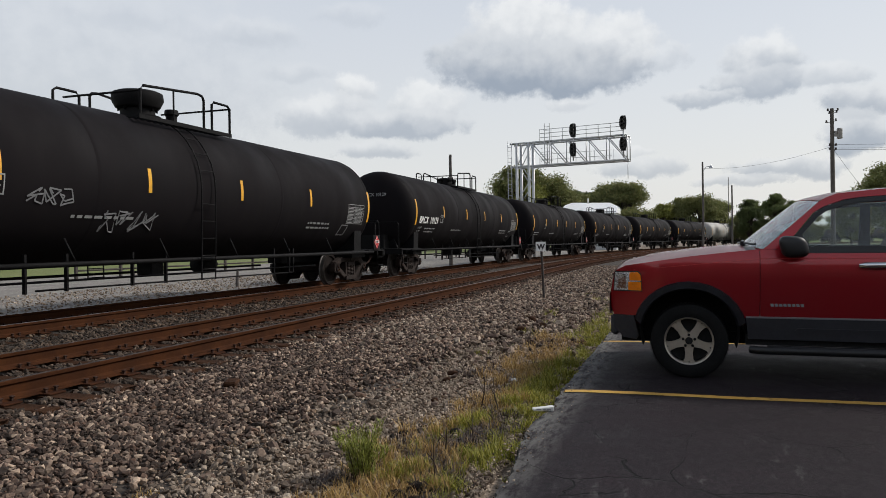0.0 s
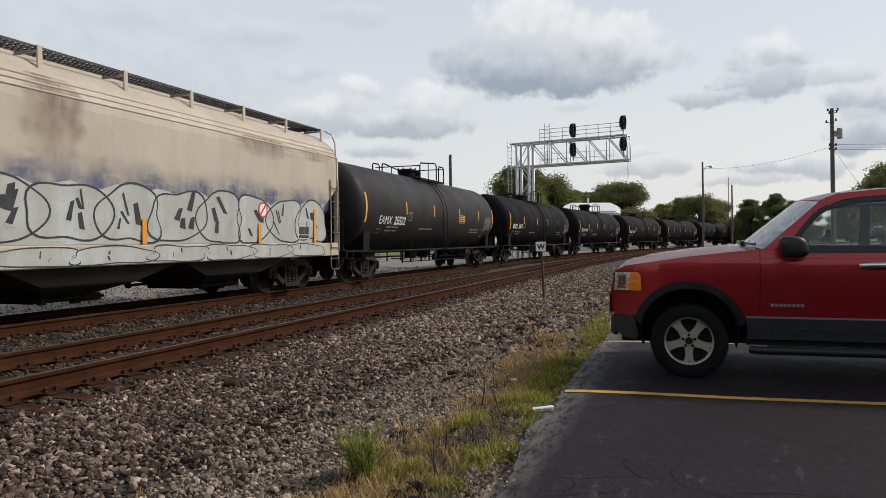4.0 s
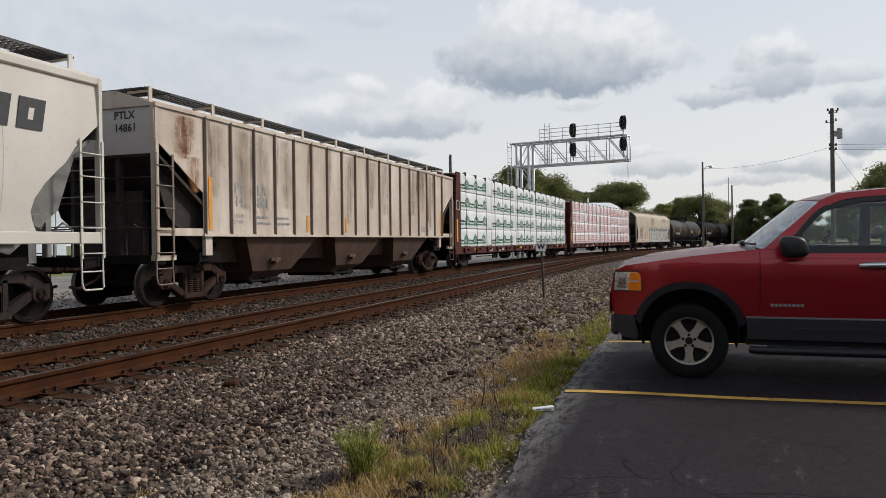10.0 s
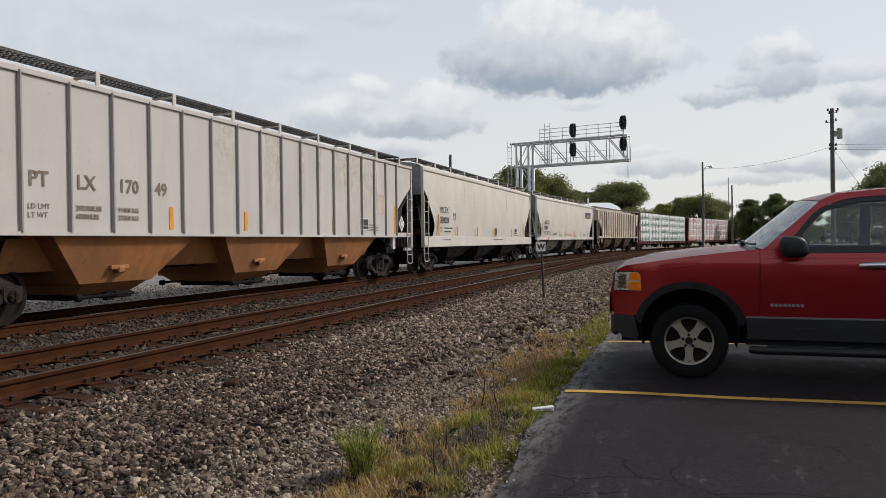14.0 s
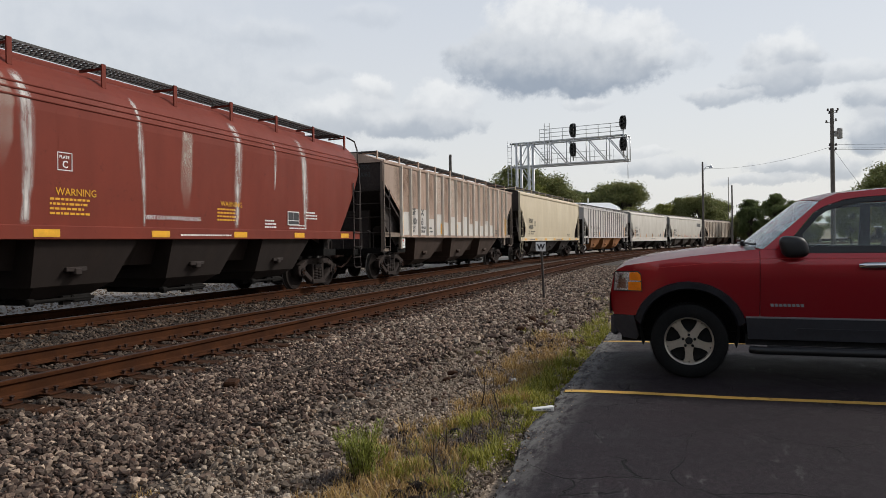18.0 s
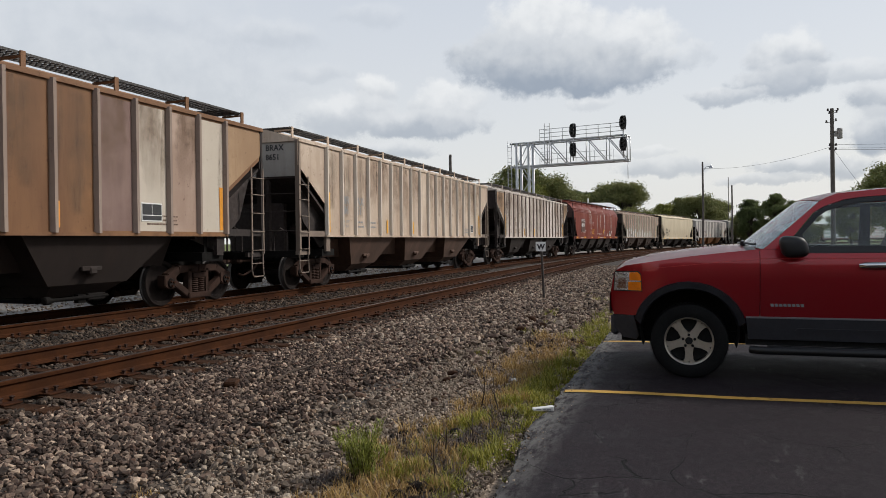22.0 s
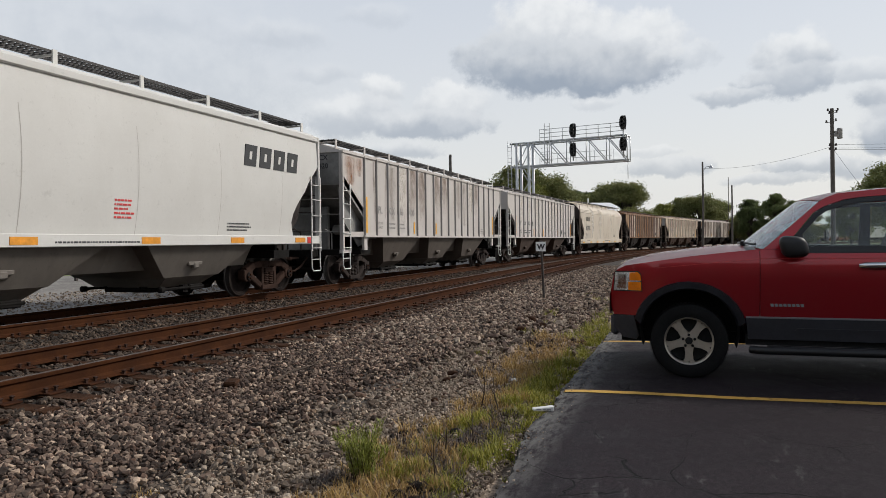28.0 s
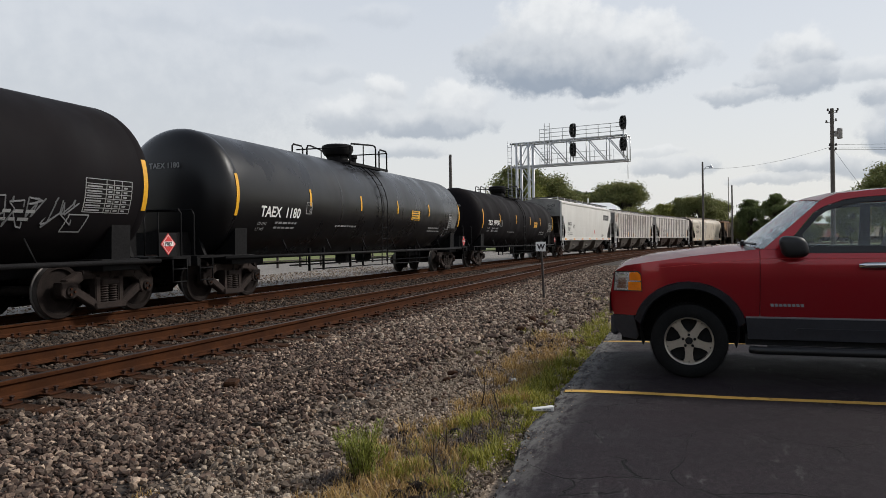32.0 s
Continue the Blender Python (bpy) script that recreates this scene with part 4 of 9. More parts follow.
def tank_car(s, length, paint, label, marks=None, text_in=1.0, text_size=0.36, orange=False, scrawl=None, bogie_in=1.05, text_z=-0.42, load=(), bars_at=(-4.8, -1.7, 1.2, 4.3), warn_at=2.5, turret=False, hazard="1987"):
    half, zc, text_end = length / 2, TANK_Z, text_in + 2.0
    car = car_base("tank_car", s, half, bogie_in, label, "railway wagon", "cars of the freight train", None, 0.9)
    shell, band, bands, gear = tank_meshes(length)
    piece("shell", shell, car, None, "", paint)
    for m in bands:
        piece("weld_band", band, car, m, "", paint)
    for nm, me, m in gear:
        piece(nm, me, car, m)
    for x, a0, a1, wd in [(-half + 0.66, -19, 17, 0.11), (half - 0.60, -19, 17, 0.11)] + [(k, -6, 11, 0.09) for k in bars_at]:
        bm = bmesh.new()
        tank_patch(bm, x - wd / 2, x + wd / 2, a0, a1)
        part("reflector", bm, M["yellow"], car)

    def on_shell(dz, up=0.13):
        """Place and lean of flat lettering at a height against the shell's axis; up: half its height."""
        a = math.asin((dz + up) / 1.5)
        return -1.514 * math.cos(a) - up * math.sin(a), math.degrees(-a)
    if marks:
        y, lean = on_shell(text_z)
        own = lettering(marks[0], text_size, car, -half + text_in, y, zc + text_z, M["letter_white"], 1.0, 0, lean)
        wide = max(v.co.x for v in own.data.vertices)
        num = lettering(marks[1], text_size, car, -half + text_in + wide + 0.5 * text_size, y, zc + text_z, M["letter_white"], 1.0, 0, lean)
        text_end = text_in + wide + 0.5 * text_size + max(v.co.x for v in num.data.vertices)
        for row, cells in enumerate(load or (("LD LMT",), ("LT WT",))):
            dz = text_z - 0.20 - 0.13 * row
            y2, lean2 = on_shell(dz, 0.045)
            for dx, txt in zip((0.0, 0.75, 1.42), cells):
                lettering(txt, 0.115, car, -half + text_in + dx, y2, zc + dz, M["letter_grey"], 1.0, 0, lean2)
        lettering(marks[0] + " " + marks[1], 0.17, car, -half + 0.03, 0.35, zc + 0.55, M["letter_grey"], 1, -90)
    for x, rows, wd, a in ((-half + text_in + (0.75 if marks else 0), 0 if load else 2, 1.0, -25), (-half + text_in + 3.9, 1, 1.3, -26), (half - 4.2, 2, 1.2, -24)):
        bm = bmesh.new()                                 # small lines of writing round the shell
        rnd = random.Random(label)
        for i in range(rows):
            k = x
            while k < x + wd:
                w = rnd.uniform(0.06, 0.2)
                tank_patch(bm, k, k + w, a - i * 5, a - i * 5 + 2, off=0.01, n=1)
                k += w + 0.05
        tagged(part("stencil", bm, M["letter_grey"], car), kind="stuff")
    bm = bmesh.new()                                     # small framed square
    x0 = -half + text_end + 0.28
    for q in ((0, 0.3, -14, -13.2), (0, 0.3, -3, -2.2), (0, 0.022, -14, -2.2), (0.28, 0.302, -14, -2.2)):
        tank_patch(bm, x0 + q[0], x0 + q[1], q[2], q[3], off=0.01, n=2)
    tagged(part("stencil", bm, M["letter_grey"], car), kind="stuff")
    lettering("C", 0.15, car, x0 + 0.10, -1.515, zc - 0.32, M["letter_grey"], 1, 0, 9)
    lettering("PLATE", 0.06, car, x0 + 0.05, -1.515, zc - 0.16, M["letter_grey"], 1, 0, 6)
    if turret:                                           # tall flared manway
        bm = bmesh.new()
        zt = zc + 1.5
        lathe(bm, [(zt - 0.08, 0.36), (zt + 0.20, 0.34), (zt + 0.24, 0.44), (zt + 0.40, 0.52), (zt + 0.54, 0.50), (zt + 0.58, 0.40)], 22, "z", (-0.3, 0, 0))
        part("manway_turret", bm, M["black_steel"], car)
    bm = bmesh.new()                                     # slanting open frame
    x0 = half - 2.3
    for i in range(5):
        a = -36 + i * 2.4
        for dx in (0, 0.4):
            tank_patch(bm, x0 + dx + i * 0.015, x0 + dx + i * 0.015 + 0.024, a, a + 2.4, off=0.01, n=1)
    tank_patch(bm, x0, x0 + 0.42, -36.6, -35.7, off=0.01, n=1)
    tank_patch(bm, x0 + 0.06, x0 + 0.484, -24.3, -23.4, off=0.01, n=1)
    tagged(part("stencil", bm, M["letter_grey"], car), kind="stuff")
    bm = bmesh.new()                                     # table of test dates
    x0 = half - 2.0
    for k in range(8):
        tank_patch(bm, x0, x0 + 1.05, -22 + k * 3.1, -21.5 + k * 3.1, off=0.01, n=1)
    for k in (0, 0.45, 0.62, 0.8, 1.04):
        tank_patch(bm, x0 + k, x0 + k + 0.016, -22, 0, off=0.01)
    for i in range(6):
        for k in (0.5, 0.67, 0.85):
            tank_patch(bm, x0 + k, x0 + k + 0.09, -20.8 + i * 3.1, -19.6 + i * 3.1, off=0.01, n=1)
        tank_patch(bm, x0 + 0.04, x0 + 0.36, -20.8 + i * 3.1, -19.8 + i * 3.1, off=0.01, n=1)
    tagged(part("data_panel", bm, M["letter_grey"], car), kind="stuff")
    if orange:
        bm = bmesh.new()
        lx = warn_at
        tank_patch(bm, lx, lx + 0.82, -13, 0)
        warn = part("warning_label", bm, M["yellow"], car)
        bm = bmesh.new()
        for k in range(4):
            tank_patch(bm, lx + 0.06, lx + 0.74 - 0.12 * (k % 2), -12 + k * 3.2, -10.6 + k * 3.2, off=0.012, n=1)
        tagged(part("warning_text", bm, M["letter_black"], warn), kind="stuff")
    # hazard diamond on its holder at the end
    bm = bmesh.new()
    box(bm, half - 0.3, half + 0.2, -1.515, -1.5, 1.0, 1.46)
    part("placard_holder", bm, M["black_steel"], car)
    bm = bmesh.new()
    for k, r_, dy in ((0, 0.21, 0.0), (1, 0.18, 0.004), (0, 0.165, 0.008)):
        prism(bm, [(r_, 0), (0, r_), (-r_, 0), (0, -r_)], "y", -dy - 0.004, -dy, k)
    box(bm, -0.13, 0.13, -0.018, -0.013, -0.04, 0.05, 0, 1)
    red = hazard == "1987"
    plac = part("placard", bm, [M["red_sign"] if red else M["letter_white"], M["letter_white"]], car, "red and white diamond placard" if red else "white diamond placard", pose(half - 0.05, -1.52, 1.24))
    lettering(hazard, 0.11, plac, -0.13, -0.022, -0.035, M["letter_black"], 0.95)
    if scrawl:
        graffiti(car, scrawl, M["chalk_faint"], -1.52, zc, 0.013)
    return car


def bubble_graffiti(car, x0, x1, z0, z1, n, face):
    """Fat rounded letters without meaning: pale filled bodies in thin dark outlines."""
    rnd = random.Random(x0 + n)
    fill, line = bmesh.new(), bmesh.new()
    step, h = (x1 - x0) / n, z1 - z0
    top = [z1 - h * (0.08 + 0.07 * math.sin(k * 1.9)) for k in range(4 * n + 1)]
    xs = [x0 + (x1 - x0) * k / (4 * n) for k in range(4 * n + 1)]
    strip(fill, [[(x, face(z0 + (t - z0) * k) - 0.0090, z0 + (t - z0) * k) for x, t in zip(xs, top)] for k in (0.0, 0.35, 0.7, 1.0)])
    for i in range(n):
        cx, cz = x0 + step * (i + 0.5), z0 + h * 0.5
        a, b = step * rnd.uniform(0.50, 0.60), h * rnd.uniform(0.46, 0.52)
        lobes, ph = rnd.choice((2, 3, 3, 4)), rnd.uniform(0, 6.28)
        ring = []
        for k in range(40):
            t = math.tau * k / 40
            c, s = math.cos(t), math.sin(t)
            r_ = (abs(c) ** 3.2 + abs(s) ** 3.2) ** (-1 / 3.2) * (1 + 0.13 * math.cos(lobes * t + ph) + 0.05 * math.cos(5 * t - ph))
            ring.append((cx + a * r_ * c, min(z1 + 0.06, max(z0, cz + b * r_ * s))))
        off = 0.0105 + 0.0015 * (i % 2)
        rows = [[(cx + (x - cx) * k, face(cz + (z - cz) * k) - off, cz + (z - cz) * k) for x, z in ring + ring[:1]] for k in (0.02, 0.5, 1.0)]
        strip(fill, rows)
        wd = 0.018 if h > 0.6 else 0.011
        edge = [[(cx + (x - cx) * (1 + e * wd / a), face(z) - off - 0.003, cz + (z - cz) * (1 + e * wd / b)) for x, z in ring + ring[:1]] for e in (-1, 1)]
        strip(line, edge)
        # counters and drop shadows inside the letter
        for q in range(4 if h > 0.6 else 2):
            px, pz = cx + a * rnd.uniform(-0.45, 0.35), cz + b * rnd.uniform(-0.7, 0.3)
            lean, ln, th = rnd.uniform(-0.8, 0.8), h * rnd.uniform(0.15, 0.40), h * rnd.uniform(0.02, 0.09)
            quad = [(px, pz), (px + th * 2, pz - th * 0.4), (px + th * 1.3 + ln * lean, pz + ln), (px - th * 0.2 + ln * lean, pz + ln * 0.9)]
            line.faces.new([line.verts.new((x, face(z) - off - 0.004, z)) for x, z in quad])
    tagged(part("graffiti", fill, M["spray_silver"], car), kind="stuff")
    tagged(part("graffiti", line, M["spray_dark"], car), kind="stuff")


def graffiti(car, boxes, material, y, zc, thick=0.02):
    """Looping sprayed lines."""
    rnd = random.Random(5)
    bm = bmesh.new()
    for x0, x1, z0, z1, n in boxes:
        for i in range(n):
            cx = x0 + (x1 - x0) * (i + 0.5) / n
            pts = []
            for k in range(9):
                px = cx + (x1 - x0) / n * rnd.uniform(-0.55, 0.55)
                pz = rnd.uniform(z0, z1)
                d = pz - zc
                py = y if zc is None or abs(d) >= 1.5 else -math.sqrt(max(0.1, 1.5 * 1.5 - d * d)) - 0.012
                pts.append((px, py if y > -1.6 and zc > 2 else y, pz))
            for a, b in zip(pts, pts[1:]):
                va, vb = Vector(a), Vector(b)
                way = (vb - va)
                nrm = Vector((-way.z, 0, way.x)).normalized() * thick
                q = [va + nrm, vb + nrm, vb - nrm, va - nrm]
                bm.faces.new([bm.verts.new(p) for p in q])
    tagged(part("graffiti", bm, material, car), kind="stuff")


# ---- lumber cars ----
def wrap_mat(name, tint):
    m, n, l, b = node_mat(name)
    nz = noise_node(n, l, 1.6, 3, 0.5, (1.0, 1.0, 2.0))
    big = noise_node(n, l, 1.1, 3, 0.5)
    c = mixed(n, l, remap(n, l, big.outputs[0], 0.35, 0.7), tint, tuple(x * 0.86 for x in tint))
    l.new(c, b.inputs["Base Color"])
    b.inputs["Roughness"].default_value = 0.38
    crease = noise_node(n, l, 1.3, 3, 0.45, (0.8, 1.0, 1.5))
    ab = n.new("ShaderNodeMath")
    ab.operation = "PINGPONG"
    l.new(crease.outputs[0], ab.inputs[0])
    ab.inputs[1].default_value = 0.06
    sm = n.new("ShaderNodeMath")
    sm.operation = "MULTIPLY_ADD"
    l.new(ab.outputs[0], sm.inputs[0])
    sm.inputs[1].default_value = 3.0
    l.new(nz.outputs[0], sm.inputs[2])
    bump_to(n, l, b, sm.outputs[0], 0.42, 0.06)
    return m


M["wrap"] = wrap_mat("wrap", (0.74, 0.74, 0.75))
M["wrap_end"] = wrap_mat("wrap_end", (0.55, 0.56, 0.58))
M["print_red"] = plain("print_red", (0.55, 0.035, 0.035), 0.45, 0, 0.15, 6, 0.1)
M["print_green"] = plain("print_green", (0.02, 0.16, 0.075), 0.45, 0, 0.15, 6, 0.1)
M["car_red"] = weathered("car_red", (0.075, 0.016, 0.012), (0.03, 0.012, 0.010), 0.6, 0.6, spec=0.2)
M["strap"] = plain("strap", (0.03, 0.03, 0.032), 0.5, 0, 0.2, 9, 0.0)
M["dunnage"] = plain("dunnage", (0.25, 0.17, 0.10), 0.85, 0, 0.3, 6, 0.2)


def print_meshes():
    out = {}
    bm = bmesh.new()                                     # red field, white oval, dark word block
    box(bm, -0.43, 0.43, -0.006, 0.0, -0.2, 0.2, 0, 0)
    oval = [(0.385 * math.cos(2 * math.pi * k / 28), 0.16 * math.sin(2 * math.pi * k / 28)) for k in range(28)]
    prism(bm, oval, "y", -0.010, -0.004, 1)
    for k in range(6):                                   # the word as a row of plain leaning bars
        x = -0.265 + k * 0.092
        prism(bm, [(x, -0.05), (x + 0.06, -0.05), (x + 0.075, 0.055), (x + 0.015, 0.055)], "y", -0.013, -0.008, 2)
    out["red"] = finish("print", bm, [M["print_red"], M["letter_white"], M["letter_black"]])
    bm = bmesh.new()                                     # green house emblem with a tree cut out, and a word block
    prism(bm, [(-0.31, -0.22), (-0.31, 0.04), (-0.12, 0.17), (-0.06, 0.17), (0.0, 0.25), (0.06, 0.17), (0.12, 0.17), (0.31, 0.04), (0.31, -0.22)], "y", -0.006, 0.0, 0)
    for dx in (-1, 1):                                   # two angled steps cut out on each side of the stem
        prism(bm, [(dx * 0.24, -0.13), (dx * 0.27, -0.13), (dx * 0.27, 0.03), (dx * 0.24, 0.05)], "y", -0.010, -0.004, 1)
        prism(bm, [(dx * 0.10, -0.13), (dx * 0.27, -0.13), (dx * 0.27, -0.10), (dx * 0.10, -0.10)], "y", -0.011, -0.004, 1)
        prism(bm, [(dx * 0.03, 0.06), (dx * 0.17, -0.02), (dx * 0.17, 0.01), (dx * 0.03, 0.09)], "y", -0.010, -0.004, 1)
        prism(bm, [(dx * 0.03, -0.04), (dx * 0.15, -0.10), (dx * 0.15, -0.07), (dx * 0.03, -0.01)], "y", -0.010, -0.004, 1)
    box(bm, -0.012, 0.012, -0.010, -0.004, -0.22, -0.02, 0, 1)
    for x, n in ((-1.02, 4), (-0.70, 5)):                # two words, as rows of plain bars
        for k in range(n):
            box(bm, x + k * 0.07, x + k * 0.07 + 0.052, -0.006, 0.0, -0.10, -0.025 + (0.025 if k == 0 else 0), 0, 2)
    box(bm, -0.98, -0.42, -0.006, 0.0, -0.22, -0.165, 0, 0)
    out["green"] = finish("print", bm, [M["print_green"], M["wrap"], M["letter_black"]])
    return out


PRINT = print_meshes()
PACKS = {}


def pack_mesh(length, seed):
    """A wrapped bundle of boards: soft corners and a slightly slack skin."""
    key = (round(length, 2), seed)
    if key not in PACKS:
        rnd = random.Random(seed)
        bm = bmesh.new()
        nx, hz, dy = 22, 0.80, 1.2
        ring = [(-0.012, 0.03), (0, 0.09), (0.004, 0.25), (0.006, 0.42), (0.004, 0.62), (0, 0.73), (-0.02, 0.78), (-0.06, hz), (-0.6, hz + 0.01), (-dy, hz - 0.02), (-dy, 0.0), (-0.06, 0.0)]
        rows = []
        for i in range(nx + 1):
            x = -length / 2 + length * i / nx
            e = 0.02 if i in (0, nx) else 0.0
            rows.append([(x + rnd.uniform(-0.004, 0.004), -(p[0] - e) * 1.0 + rnd.uniform(-0.008, 0.008) - (rnd.uniform(0.0, 0.03) if p[1] < 0.05 and p[0] > -0.1 else 0.0), p[1] + rnd.uniform(-0.006, 0.006) - (rnd.uniform(-0.01, 0.05) if p[1] < 0.05 and p[0] > -0.1 else 0.0)) for p in ring] )
            rows[-1].append(rows[-1][0])
        vs = [[bm.verts.new((x, y, z)) for x, y, z in row[:-1]] for row in rows]
        k = len(ring)
        for a, b in zip(vs, vs[1:]):
            for j in range(k):
                f = bm.faces.new((a[j], a[(j + 1) % k], b[(j + 1) % k], b[j]))
                f.smooth = True
        for end in (vs[0], vs[-1]):
            bm.faces.new(end).material_index = 1
        PACKS[key] = finish("lumber_pack", bm, [M["wrap"], M["wrap_end"]])
    return PACKS[key]


def lumber_car(s, length, kind, label, marks, rust=None):
    half = length / 2
    car = car_base("lumber_flat_car", s, half, 2.05, label, "railway wagon", "cars of the freight train", rust)
    bm = bmesh.new()
    box(bm, -half, half, -1.38, 1.38, 0.86, 0.96)
    for sy in (-1, 1):
        box(bm, -half, half, sy * 1.30, sy * 1.42, 0.66, 0.95, 0.01)
        for k in range(14):
            x = -half + 1.2 + (length - 2.4) * k / 13
            prism(bm, [(x - 0.16, 0.94), (x + 0.16, 0.94), (x + 0.09, 0.74), (x - 0.09, 0.74)], "y", sy * 1.42, sy * 1.50)
            lathe(bm, [(sy * 1.44, 0.055), (sy * 1.58, 0.055)], 8, "y", (x + 0.25, 0, 0.86))
    part("deck", bm, M["car_red"], car)
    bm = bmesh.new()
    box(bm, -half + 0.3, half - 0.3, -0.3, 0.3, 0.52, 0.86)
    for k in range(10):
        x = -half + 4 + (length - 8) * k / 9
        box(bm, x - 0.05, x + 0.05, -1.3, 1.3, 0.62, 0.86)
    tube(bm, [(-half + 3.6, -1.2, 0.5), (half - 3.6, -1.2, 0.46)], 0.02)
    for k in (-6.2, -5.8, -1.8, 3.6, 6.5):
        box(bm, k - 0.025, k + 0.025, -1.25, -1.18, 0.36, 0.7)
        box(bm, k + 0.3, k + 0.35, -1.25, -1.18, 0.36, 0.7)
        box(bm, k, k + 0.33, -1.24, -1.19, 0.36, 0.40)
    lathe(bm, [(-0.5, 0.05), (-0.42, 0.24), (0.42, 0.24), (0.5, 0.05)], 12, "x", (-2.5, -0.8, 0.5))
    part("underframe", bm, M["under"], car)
    for sx in (-1, 1):                                   # tapered bulkheads with a hollow back
        x0, x1 = sx * half, sx * (half - (0.78 if sx < 0 else 0.42))
        out, high = (1.40, 4.26) if sx < 0 else (1.25, 4.2)
        for sy in (-1, 1):
            bm = bmesh.new()
            prism(bm, [(x0 - sx * 0.28, high), (x1, high), (x1, 0.9), (x0, 0.9), (x0, 1.6)], "y", sy * out, sy * (out - 0.07))
            part("bulkhead_wing", bm, M["car_red"], car)
            bm = bmesh.new()
            box(bm, x1, x0 - sx * 0.3, sy * 0.5 - 0.03, sy * 0.5 + 0.03, 0.95, 4.3)
            part("bulkhead_post", bm, M["car_red"], car)
        for z in (1.3, 2.0, 2.7, 3.4, 4.14):
            bm = bmesh.new()
            box(bm, x1, x0 - sx * 0.3, -1.2, 1.2, z, z + 0.06)
            part("bulkhead_shelf", bm, M["car_red"], car)
        bm = bmesh.new()
        box(bm, x1, x1 + sx * 0.05, -1.18, 1.18, 0.9, 4.2)
        part("bulkhead", bm, M["car_red"], car)
    bm = bmesh.new()                                     # the beam down the middle
    box(bm, -half + 0.8, half - 0.8, -0.04, 0.04, 0.95, 4.1)
    box(bm, -half + 0.8, half - 0.8, -0.16, 0.16, 4.1, 4.3)
    part("centre_beam", bm, M["car_red"], car)
    rnd = random.Random(kind)
    inner = length - 0.92
    shift_all = 0.38
    count = 5
    pl = inner / count
    for tier in range(4):
        for side in (-1, 1):
            for i in range(count):
                x = shift_all - inner / 2 + pl * (i + 0.5) + rnd.uniform(-0.02, 0.02)
                me = pack_mesh(pl - 0.05, i % 3)
                y0 = side * (1.36 + rnd.uniform(-0.025, 0.02))
                tilt = rnd.uniform(-0.15, 0.15)
                b = piece("lumber_pack", me, car, pose(x, y0, 1.0 + tier * 0.825, 0, tilt, 0 if side < 0 else 180))
                if side > 0:
                    continue
                if kind == "red":
                    shift = rnd.uniform(0, 0.3)
                    for k in range(int((pl - 0.5) / 1.27) + 1):
                        xx = -pl / 2 + 0.5 + shift + k * 1.27
                        if xx > pl / 2 - 0.3:
                            break
                        piece("print", PRINT["red"], b, pose(xx, -0.016, 0.43))
                    bm = bmesh.new()
                    for z, t in ((0.095, 0.022), (0.135, 0.014)):
                        box(bm, -pl / 2 + 0.05, pl / 2 - 0.05, -0.014, 0.0, z, z + t)
                    part("stripe", bm, M["print_red"], b)
                else:
                    shift = rnd.uniform(0, 0.6)
                    for k in range(5):
                        xx = -pl / 2 + 0.75 + shift + k * 1.32
                        if xx > pl / 2 - 0.3:
                            break
                        piece("print", PRINT["green"], b, pose(xx, -0.016, 0.36 + rnd.uniform(-0.04, 0.04)))
    # bolsters between the tiers
    bm = bmesh.new()
    for tier in range(1, 4):
        for i in range(18):
            x = shift_all - inner / 2 + 0.4 + (inner - 0.8) * i / 17
            box(bm, x - 0.05, x + 0.05, -1.3, 1.3, 1.0 + tier * 0.825 - 0.03, 1.0 + tier * 0.825 + 0.004)
    tagged(part("dunnage", bm, M["dunnage"], car), kind="stuff")
    for i in range(16):                                  # tie-down cables with corner pads
        x = shift_all - inner / 2 + 0.7 + (inner - 1.4) * i / 15
        bm = bmesh.new()
        tube(bm, [(x, -1.43, 0.92), (x + rnd.uniform(-0.03, 0.03), -1.40, 2.6), (x, -1.39, 4.24), (x, -1.36, 4.30), (x, -0.1, 4.33)], 0.012, 5)
        box(bm, x - 0.05, x + 0.05, -1.41, -1.28, 4.16, 4.33, 0.02)
        part("strap", bm, M["strap"], car)
    for txt, x in ((marks[0], -half + 5.0), (marks[1][:3], -half + 6.66), (marks[1][3:], -half + 7.2)):
        lettering(txt, 0.24, car, x, -1.428, 0.72, M["letter_white"])
    lettering(marks[0], 0.16, car, -half + 0.2, 0.7, 3.6, M["letter_grey"], 1, -90)
    lettering(marks[1], 0.16, car, -half + 0.2, 0.7, 3.38, M["letter_grey"], 1, -90)
    for q in [(-half + k, 0.5, -1.432, 0.80, 0.92) for k in (2.6, 8.35, 11.0, 13.4, 15.9, 18.4, 21.0, 22.9)] + [(-half + 0.23, 0.14, -1.412, 1.2, 2.2)]:
        bm = bmesh.new()
        box(bm, q[0], q[0] + q[1], q[2], q[2] + 0.009, q[3], q[4])
        part("reflector", bm, M["yellow"], car)
    bm = bmesh.new()
    for i, txt in enumerate(("LD LMT 224100", "LT WT   61900") if kind == "red" else ()):
        lettering(txt, 0.105, car, -3.68, -1.431, 0.89 - 0.10 * i, M["letter_white"])
    for i, txt in enumerate(("FOR RESTRICTED", "LOADING ONLY", "SEE EQUIPMENT", "REGISTER")):
        lettering(txt, 0.055, car, 1.62, -1.431, 0.925 - 0.058 * i, M["letter_white"])
    for txt, x, z in (("IH 11-5", 4.35, 0.87), ("IL 73-0", 4.35, 0.765), ("75-0", 5.35, 0.765)):
        lettering(txt, 0.095, car, x, -1.431, z, M["letter_white"])
